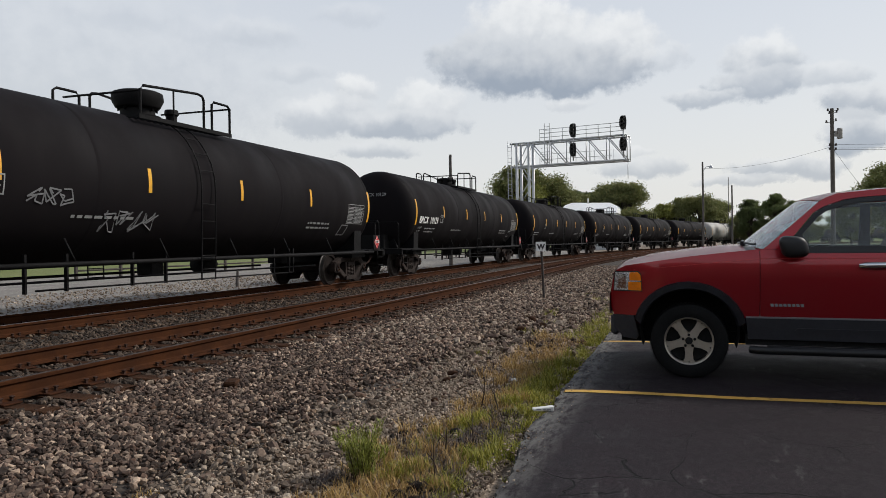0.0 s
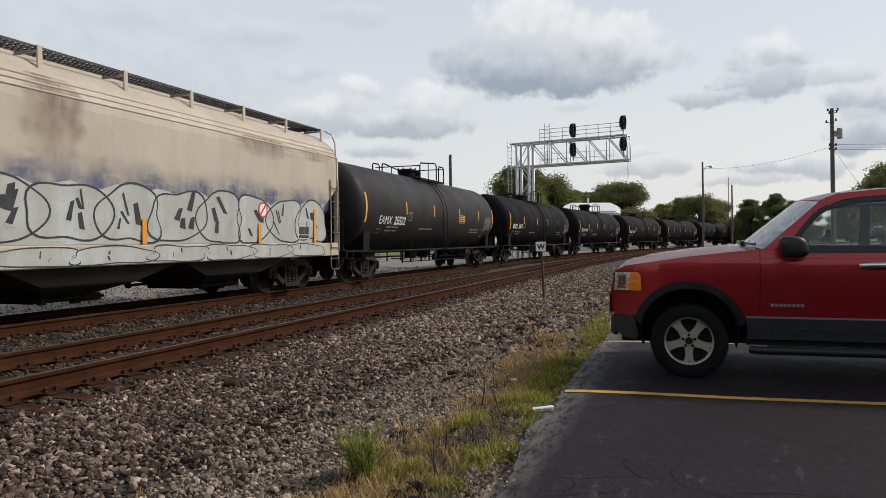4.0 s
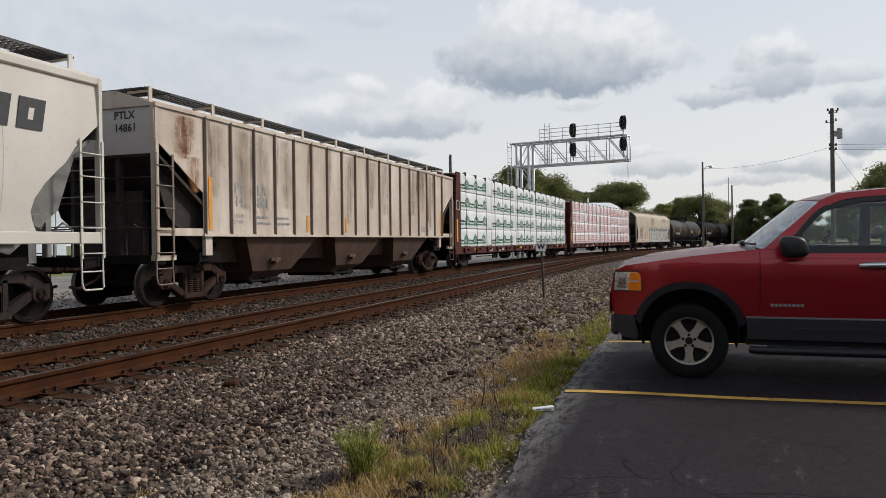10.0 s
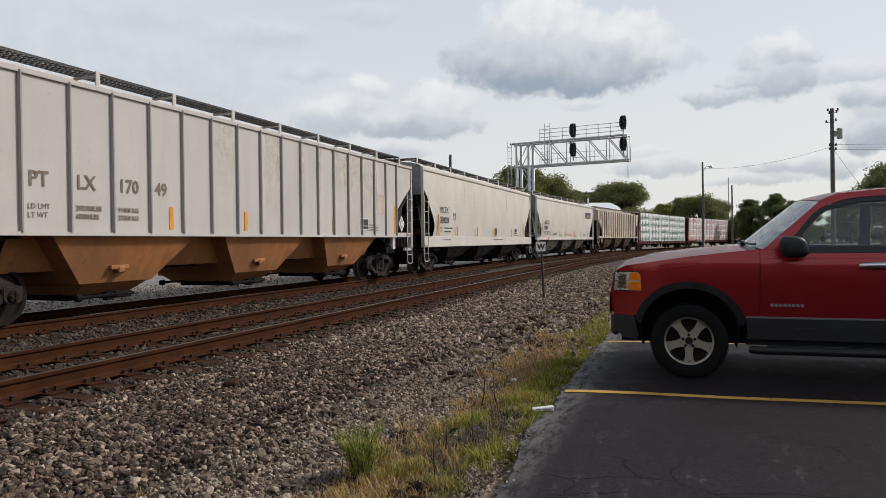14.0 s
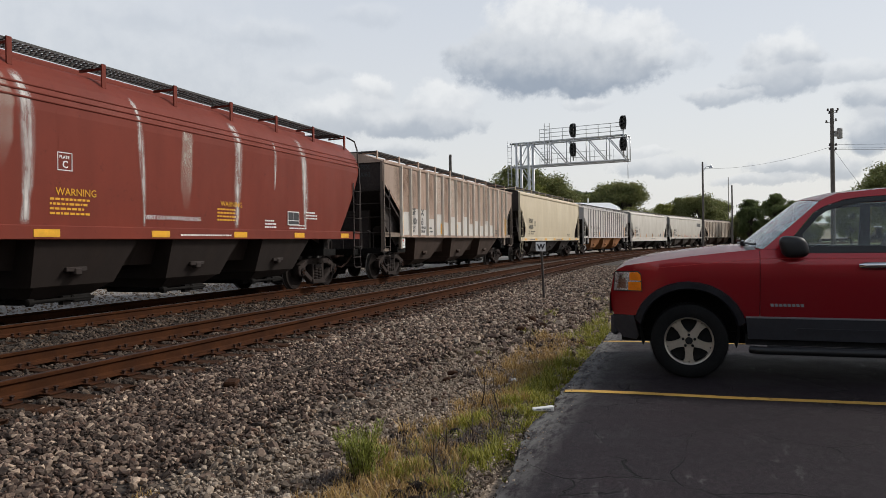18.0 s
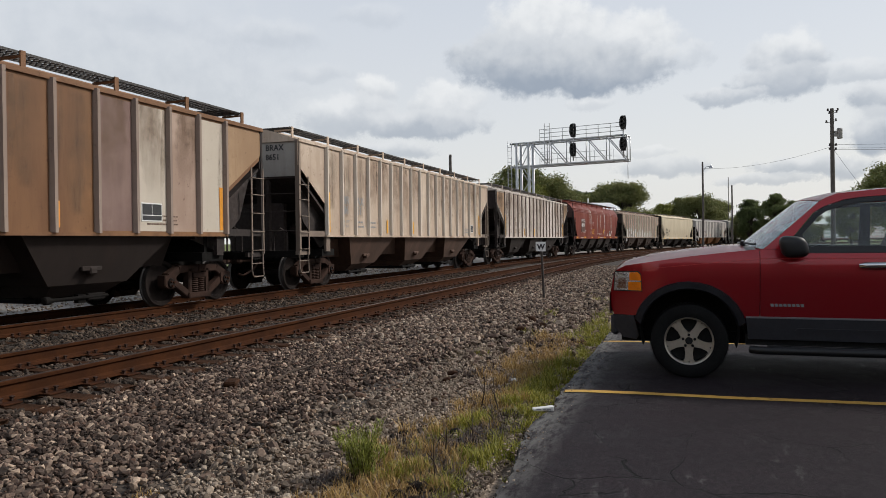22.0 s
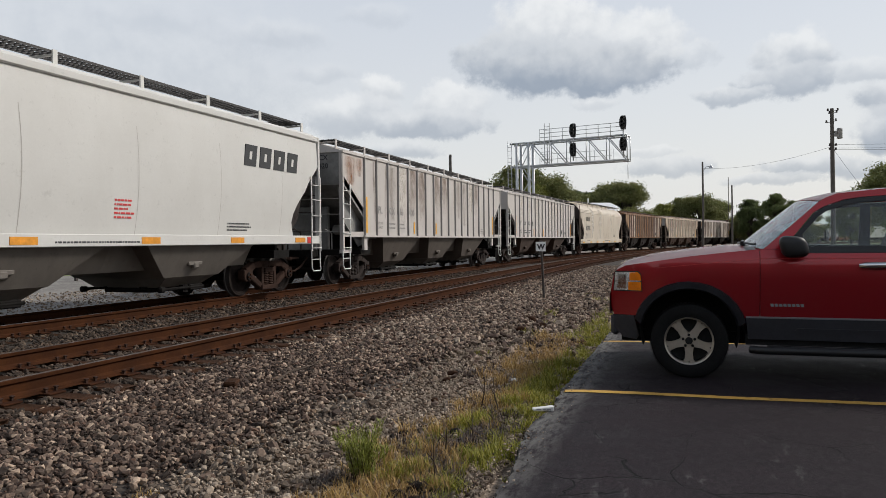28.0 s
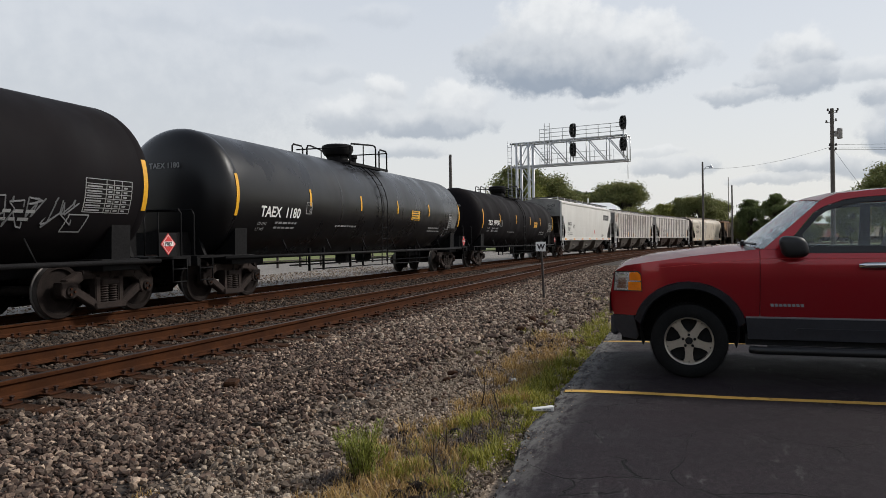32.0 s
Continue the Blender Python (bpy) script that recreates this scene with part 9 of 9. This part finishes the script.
def make_poles():
    p = empty("utility_pole", pose(59.2, -9.88, -0.12), "weathered wooden utility pole with transformer and insulators", "utility pole", "wooden poles")
    bm = bmesh.new()
    tube(bm, [(0, 0, 0), (0, 0.02, 5), (0, 0.06, 10.85)], [0.18, 0.155, 0.125], 12)
    part("shaft", bm, M["pole_wood"], p)
    bm = bmesh.new()
    lathe(bm, [(8.6, 0.05), (8.64, 0.19), (9.32, 0.19), (9.38, 0.14)], 16, "z", (-0.1, -0.42, 0))
    box(bm, -0.15, 0.05, -0.35, -0.1, 8.8, 9.2)
    part("transformer", bm, M["post_grey"], p)
    bm = bmesh.new()
    for y, z in ((0.32, 10.75), (-0.32, 10.75), (0.22, 10.55), (-0.25, 10.6), (0.42, 9.9), (-0.2, 10.0), (0.2, 8.2), (-0.2, 8.2), (0.2, 7.9), (-0.2, 7.9)):
        lathe(bm, [(z - 0.08, 0.02), (z - 0.05, 0.09), (z + 0.02, 0.05), (z + 0.06, 0.08), (z + 0.12, 0.03)], 8, "z", (0, y, 0))
        tube(bm, [(0, 0, z - 0.1), (0, y, z - 0.05)], 0.025)
    part("insulator", bm, M["post_dark"], p)
    wires("w", [((59.2, -9.9, 8.1), (45, -40, 7.0)), ((59.2, -9.9, 7.85), (45, -40, 6.6)), ((59.2, -9.9, 7.75), (42, -40, 6.0)), ((59.2, -9.9, 7.8), (55, -14.5, 0.4)), ((59.2, -9.9, 8.0), (75.0, -1.2, 8.2))], 0.5, "thin black overhead wire between poles")
    for x, y, h, r, lamp in ((75.0, -1.17, 8.95, 0.10, True), (89.9, -4.57, 7.6, 0.10, False), (41.8, 13.75, 6.75, 0.11, False), (21.5, 14.9, 0.55, 0.05, False), (150.0, -7.0, 13.2, 0.07, False)):
        short = h < 1
        q = empty("marker_post" if short else "utility_pole", pose(x, y, -0.12), "short dark marker post standing in gravel" if short else ("wooden pole with a small area light" if lamp else "dark bare wooden pole"), "post" if short else "utility pole", "" if short else "wooden poles")
        bm = bmesh.new()
        tube(bm, [(0, 0, 0), (0.0, -0.04 * h / 8, h / 2), (0.02, -0.01, h)], [r * 1.15, r, r * 0.8], 8)
        part("shaft", bm, M["pole_wood"], q)
        if lamp:
            bm = bmesh.new()
            tube(bm, [(0, -0.05, h - 0.9), (0, -0.35, h - 0.5), (0, -0.7, h - 0.45)], 0.035)
            lathe(bm, [(h - 0.62, 0.2), (h - 0.5, 0.16), (h - 0.36, 0.06)], 12, "z", (0, -0.8, 0))
            part("area_light", bm, M["zinc"], q)
    # level-crossing sign far along
    c = empty("crossing_sign", pose(139.6, -10.9, -0.12), "white crossed boards on a post at a level crossing", "road sign")
    bm = bmesh.new()
    tube(bm, [(0, 0, 0), (0, 0, 6.3)], 0.09, 8)
    tube(bm, [(0, 2.2, 4.9), (0, -1.2, 4.9)], 0.05, 6)
    part("post", bm, M["zinc"], c)
    for s in (-1, 1):
        bm = bmesh.new()
        box(bm, -0.14 - 0.012 * s, -0.11 - 0.012 * s, -0.14, 0.14, -0.8, 0.8)
        part("board", bm, M["sign_white"], c, "", pose(0, 0, 5.6, 40 * s))
    bm = bmesh.new()
    for y in (-0.9, 0.9, 2.0):
        lathe(bm, [(-0.3, 0.2), (-0.1, 0.2), (-0.05, 0.1)], 12, "x", (0, y, 4.6))
    part("flasher", bm, M["car_black"], c)


make_poles()


def make_far_things():
    b = empty("metal_building", pose(110, 13.4, -0.12), "low white metal building with a rounded roof", "building")
    bm = bmesh.new()
    box(bm, -4, 12, -3.4, 4.6, 0, 5.6)
    part("wall", bm, M["zinc"], b)
    bm = bmesh.new()
    prof = [(-3.55, 5.3), (-3.5, 5.9), (-3.1, 6.5), (-2.2, 6.95), (3.4, 7.1), (4.3, 6.75), (4.7, 6.0), (4.75, 5.3)]
    prism(bm, prof, "x", -4.2, 12.2)
    for v in bm.verts:
        if v.co.x < -4:
            v.co.x += (v.co.z - 5.3) * 2.2
    part("roof", bm, M["roof_white"], b)
    bm = bmesh.new()
    lathe(bm, [(6.8, 0.12), (7.6, 0.12)], 8, "z", (-2, 0.8, 0))
    part("vent", bm, M["white_paint"], b)
    w = empty("shed", pose(27, 46, -0.12), "long pale metal shed with ribbed siding beyond the tracks", "building")
    for q in range(34):                                  # ribbed siding, sheet by sheet
        bm = bmesh.new()
        prism(bm, [(-17 + q, 0.0), (-17 + q, -0.06), (-16.7 + q, -0.06), (-16.62 + q, 0.0), (-16.02 + q, 0.0), (-16.02 + q, 0.2), (-17 + q, 0.2)], "z", 0, 4.6)
        part("siding_sheet", bm, M["shed_wall"], w)
    bm = bmesh.new()
    prism(bm, [(-0.4, 4.5), (-0.4, 4.7), (6, 6.0), (12.4, 4.7), (12.4, 4.5)], "x", -17.4, 17.4)
    part("roof", bm, M["zinc"], w)
    bm = bmesh.new()
    box(bm, -17, 17, 0.25, 12, 0, 4.5)
    part("wall", bm, M["shed_wall"], w)
    # low rail fence behind the tracks
    f = empty("rail_fence", pose(24, 24.6, -0.12), "low dark two-rail fence on grass beyond the tracks", "fence")
    a, e = Vector((0, 0, 0)), Vector((42, -3.4, 0))
    n = 18
    for i in range(n + 1):
        p = a.lerp(e, i / n)
        bm = bmesh.new()
        box(bm, p.x - 0.06, p.x + 0.06, p.y - 0.06, p.y + 0.06, 0, 0.85, 0.01)
        part("post", bm, M["post_dark"], f)
        if i < n:
            q = a.lerp(e, (i + 1) / n)
            for z in (0.42, 0.74):
                bm = bmesh.new()
                tube(bm, [p + Vector((0, 0, z)), q + Vector((0, 0, z))], 0.045, 6)
                part("rail", bm, M["post_dark"], f)


make_far_things()


# ---- trees ----
M["bark"] = plain("bark", (0.07, 0.055, 0.045), 0.9, 0, 0.4, 4, 0.5, 0.02)
M["leaf_a"] = leaf_mat("leaf_a", [(0.105, 0.12, 0.04), (0.165, 0.185, 0.06), (0.225, 0.24, 0.08), (0.31, 0.275, 0.105)], 0.35)
M["leaf_b"] = leaf_mat("leaf_b", [(0.13, 0.145, 0.03), (0.20, 0.215, 0.045), (0.27, 0.28, 0.06), (0.32, 0.30, 0.075)], 0.35)
M["leaf_c"] = leaf_mat("leaf_c", [(0.085, 0.11, 0.038), (0.125, 0.16, 0.054), (0.17, 0.20, 0.07)], 0.35)


def tree_meshes(seed, h, w, leaves, size, material):
    rng = np.random.default_rng(seed)
    bm = bmesh.new()
    th = h * 0.35
    tube(bm, [(0, 0, 0), (0.1, 0, th), (0, 0.2, h * 0.7)], [0.035 * h * 0.8, 0.028 * h * 0.8, 0.01 * h], 10)
    lobes = []
    k = 60
    for i in range(k):
        a = rng.uniform(0, 2 * np.pi)
        t = rng.uniform(0.22, 0.93)
        rad = w * (0.25 + 0.75 * math.sin(math.pi * min(1, (t - 0.15) / 0.85) ** 0.9)) * rng.uniform(0.25, 0.85)
        c = np.array([rad * math.cos(a), rad * math.sin(a), h * t])
        lobes.append((c, rng.uniform(0.15, 0.27) * w))
        tube(bm, [(0, 0, h * t * 0.55), tuple(c * 0.6 + np.array([0, 0, h * t * 0.35])), tuple(c)], [0.012 * h, 0.008 * h, 0.003 * h], 5)
    lobes.append((np.array([0, 0, h * 0.86]), 0.3 * w))
    trunk = finish("trunk", bm, M["bark"])
    n = leaves
    pick = rng.integers(0, len(lobes), n)
    cs = np.array([l[0] for l in lobes])[pick]
    rs = np.array([l[1] for l in lobes])[pick]
    d = rng.normal(size=(n, 3))
    d /= np.linalg.norm(d, axis=1)[:, None]
    p = cs + d * (rs * np.abs(np.clip(rng.normal(0.72, 0.30, n), 0, 1.35)))[:, None] * np.array([1.15, 1.15, 0.8])
    p[:, 2] = np.maximum(p[:, 2], h * 0.08)
    base = np.array([(-1, -0.5, 0), (0, -0.8, 0.15), (1, -0.4, 0), (0.9, 0.5, 0.1), (0, 0.8, -0.1), (-0.9, 0.5, 0.1)]) * 0.5
    mats = turns(rng, n) * (size * rng.uniform(0.6, 1.3, n))[:, None, None]
    me = scatter_mesh("crown", base, np.array([(0, 1, 2, 3), (0, 3, 4, 5)]), (mats, p, np.ones((n, 1, 1))), material)
    return trunk, me


def make_trees():
    kinds = [tree_meshes(1, 10.5, 5.2, 34000, 0.20, M["leaf_a"]), tree_meshes(2, 10.5, 4.4, 30000, 0.20, M["leaf_b"]), tree_meshes(3, 10.5, 3.2, 26000, 0.19, M["leaf_c"]), tree_meshes(4, 10.5, 5.4, 34000, 0.20, M["leaf_a"])]
    labels = ["broad green tree in full leaf with a hint of autumn", "yellowish-green leafy tree behind the train", "dense dark green tree with pointed top", "wide spreading dark green tree"]
    spots = [(112, 25.6, 1.25, 0), (114, 21.5, 1.12, 3), (110, 23.4, 1.0, 1), (122, 29, 0.95, 0), (126, 19.0, 1.0, 2), (128, 16.6, 0.98, 2), (118, 12.3, 1.0, 3), (116, 9.6, 0.98, 0), (130, 14.0, 0.85, 1), (120, 17.5, 0.85, 0),
             (150, 8.2, 0.66, 1), (148, 5.0, 0.82, 1), (152, 1.2, 0.92, 0), (150, -1.8, 0.95, 3), (155, -4.6, 0.88, 0), (165, 12.0, 0.6, 3), (168, 3.0, 0.75, 1),
             (128, -9.2, 0.78, 2), (135, -8.4, 0.55, 0), (121, -12.3, 0.82, 2), (124, -15.2, 0.72, 2), (130, -18, 0.55, 0), (126, -23.5, 0.70, 0), (112, -25.5, 1.1, 3), (122, -33, 1.0, 2), (140, -40, 1.0, 0)]
    rnd = random.Random(8)
    for x, y, s, k in spots:
        trunk, crown = kinds[k]
        t = empty("tree", pose(x, y, -0.12, 0, 0, rnd.uniform(0, 360)), labels[k], "tree", "trees behind the tracks")
        t.scale = (s, s, s)
        piece("trunk", trunk, t)
        piece("crown", crown, t)


make_trees()


# ---- drifting clouds, far behind all else ----
def cloud_mat():
    """Cumulus heaps over a bright veil: white tops, blue-grey flat bases, ragged outlines."""
    m = bpy.data.materials.new("clouds")
    m.use_nodes = True
    n, l = m.node_tree.nodes, m.node_tree.links
    n.clear()
    uv = n.new("ShaderNodeUVMap")
    uv.uv_map = "sky"

    def cloud_noise(scale, detail, rough):
        nz = n.new("ShaderNodeTexNoise")
        nz.inputs["Scale"].default_value, nz.inputs["Detail"].default_value, nz.inputs["Roughness"].default_value = scale, detail, rough
        l.new(uv.outputs[0], nz.inputs["Vector"])
        return nz

    def math_node(op, a, b, c=None):
        k = n.new("ShaderNodeMath")
        k.operation = op
        for sock, v in zip(k.inputs, (a, b, c)):
            if v is None:
                continue
            if isinstance(v, (int, float)):
                sock.default_value = v
            else:
                l.new(v, sock)
        return k.outputs[0]

    def soft(v, lo, hi, a, b):
        mr = n.new("ShaderNodeMapRange")
        mr.interpolation_type = "SMOOTHSTEP"
        for sock, x in zip(mr.inputs[1:5], (lo, hi, a, b)):
            sock.default_value = x
        l.new(v, mr.inputs[0])
        return mr.outputs[0]
    coarse, fine, puff = cloud_noise(0.33, 6, 0.55), cloud_noise(0.75, 9, 0.62), cloud_noise(0.6, 4, 0.5)
    wob = n.new("ShaderNodeVectorMath")
    wob.operation = "MULTIPLY_ADD"
    l.new(coarse.outputs["Color"], wob.inputs[0])
    wob.inputs[1].default_value = (3.2, 2.0, 0)
    off = n.new("ShaderNodeVectorMath")
    off.operation = "ADD"
    l.new(uv.outputs[0], off.inputs[0])
    off.inputs[1].default_value = (-1.6, -1.0, 0)
    l.new(off.outputs[0], wob.inputs[2])

    def sky_at(x, y, rx, ry):
        """Degrees over the plan from a place in the view, as the clouds stand half-way."""
        k = 1283.0
        a = math.degrees(YAW - math.atan((x - 784) / k))
        e = math.degrees(math.atan((428 - y) / math.hypot(k, x - 784)))
        return a, e, math.degrees(rx / k), math.degrees(ry / k)
    heaps = ((150, 120, 330, 170, 0.26, 0.42, 1), (470, 62, 85, 28, 0.30, 0.55, 1), (250, 22, 75, 24, 0.22, 0.5, 1), (555, 128, 60, 18, 0.22, 0.5, 1), (650, 28, 70, 18, 0.18, 0.6, 1),
             (655, 160, 44, 30, 0.8, 1.0, 0), (610, 205, 95, 36, 0.62, 0.62, 0), (790, 190, 70, 42, 0.75, 0.95, 0), (735, 222, 125, 24, 0.7, 0.40, 0), (690, 266, 70, 16, 0.5, 0.45, 0),
             (960, 62, 120, 62, 0.85, 0.85, 0), (1090, 92, 110, 56, 0.8, 0.9, 0), (870, 105, 85, 45, 0.85, 0.30, 0), (1000, 128, 190, 46, 1.0, 0.20, 0), (1190, 110, 60, 26, 0.4, 0.7, 0),
             (1385, 112, 62, 44, 0.75, 0.62, 0), (1375, 150, 80, 26, 0.72, 0.32, 0), (1278, 176, 58, 14, 0.6, 0.45, 0), (1500, 135, 52, 22, 0.45, 0.55, 0),
             (1562, 182, 58, 28, 0.7, 0.4, 0), (1556, 240, 52, 36, 0.8, 0.35, 0), (1160, 300, 80, 18, 0.5, 0.4, 0), (1430, 303, 90, 20, 0.6, 0.45, 0), (1345, 328, 80, 10, 0.45, 0.4, 0), (1130, 272, 60, 10, 0.4, 0.9, 0), (1040, 185, 40, 14, 0.5, 0.9, 0))
    cover, tone = None, None
    for x, y, rx, ry, power, light, faint in heaps:
        az, el, ra, re = sky_at(x, y, rx, ry)
        mp = n.new("ShaderNodeMapping")
        mp.vector_type = "TEXTURE"
        mp.inputs["Location"].default_value, mp.inputs["Scale"].default_value = (az, el, 0), (ra, re, 1)
        l.new(wob.outputs[0], mp.inputs[0])
        ln = n.new("ShaderNodeVectorMath")
        ln.operation = "LENGTH"
        l.new(mp.outputs[0], ln.inputs[0])
        d = math_node("MULTIPLY_ADD", fine.outputs[0], -0.9, ln.outputs["Value"])
        a = soft(d, 0.10 if faint else 0.28, 0.85 if faint else 0.72, power, 0.0)
        sp = n.new("ShaderNodeSeparateXYZ")
        l.new(mp.outputs[0], sp.inputs[0])
        lift = math_node("MULTIPLY_ADD", puff.outputs[0], 1.5, sp.outputs[1])
        shade = soft(lift, 0.15, 1.65, max(0.0, light - 0.45), min(1.0, light + 0.35))
        if cover is None:
            cover, tone = a, shade
        else:
            share = math_node("DIVIDE", a, math_node("MAXIMUM", math_node("ADD", a, math_node("MULTIPLY", cover, 0.6)), 0.001))
            mx = n.new("ShaderNodeMix")
            l.new(share, mx.inputs[0])
            l.new(tone, mx.inputs[2])
            l.new(shade, mx.inputs[3])
            tone = mx.outputs[0]
            cover = math_node("MAXIMUM", cover, a)
    col = mixed(n, l, tone, (0.34, 0.395, 0.475), (0.87, 0.885, 0.895))
    em, tr = n.new("ShaderNodeEmission"), n.new("ShaderNodeBsdfTransparent")
    l.new(col, em.inputs[0])
    b = n.new("ShaderNodeMixShader")
    l.new(cover, b.inputs[0])
    l.new(tr.outputs[0], b.inputs[1])
    l.new(em.outputs[0], b.inputs[2])
    out = n.new("ShaderNodeOutputMaterial")
    l.new(b.outputs[0], out.inputs[0])
    return m


def make_clouds():
    bm = bmesh.new()
    uv = bm.loops.layers.uv.new("sky")
    R = 2800.0
    az = list(range(-30, 71, 4))
    el = list(range(1, 42, 4))
    grid = [[bm.verts.new((R * math.cos(radians(e)) * math.cos(radians(a)), R * math.cos(radians(e)) * math.sin(radians(a)), 1.4 + R * math.sin(radians(e)))) for a in az] for e in el]
    for i in range(len(el) - 1):
        for j in range(len(az) - 1):
            f = bm.faces.new((grid[i][j], grid[i][j + 1], grid[i + 1][j + 1], grid[i + 1][j]))
            for loop, (e, a) in zip(f.loops, ((el[i], az[j]), (el[i], az[j + 1]), (el[i + 1], az[j + 1]), (el[i + 1], az[j]))):
                loop[uv].uv = (a, e)
    me = bpy.data.meshes.new("backdrop")
    bm.to_mesh(me)
    bm.free()
    me.materials.append(cloud_mat())
    tagged(new("backdrop", me), "drifting grey and white clouds in a bright sky", "sky", "", "structure")


make_clouds()


# ---- what moves ----
def motions():
    ts = [float(t) for t in range(33)]
    for car, s, pivot in CARS:
        rows = []
        for t in ts:
            c = s + run(t)
            xa, ya, _ = track(c - pivot, FAR_TRACK)
            xb, yb, _ = track(c + pivot, FAR_TRACK)
            rows.append((t, pose((xa + xb) / 2, (ya + yb) / 2, RAIL, 0, 0, math.degrees(math.atan2(yb - ya, xb - xa)))))
        walk(car, rows)
    for wheelset, x, s in WHEELS:
        spin = [f / FPS for f in range(32 * FPS + 1) if 0.0 < s + run(f / FPS) + 12 and s + run(f / FPS) < 52]
        if len(spin) < 3:
            continue
        def at(t):
            return pose(x, 0, 0.459, 0, math.degrees((s + run(t)) / 0.459) % 360.0, 0)
        rows = [(t, at(t)) for t in spin]
        if spin[0] > 0:
            rows.insert(0, (0.0, at(spin[0])))
        if spin[-1] < 32:
            rows.append((32.0, at(spin[-1])))
        walk(wheelset, rows)
    clouds = bpy.data.objects.get("backdrop")
    if clouds:
        walk(clouds, [(0.0, pose(0, 0, 0, 0, 0, 1.15)), (32.0, pose(0, 0, 0, 0, 0, -1.15))])


motions()
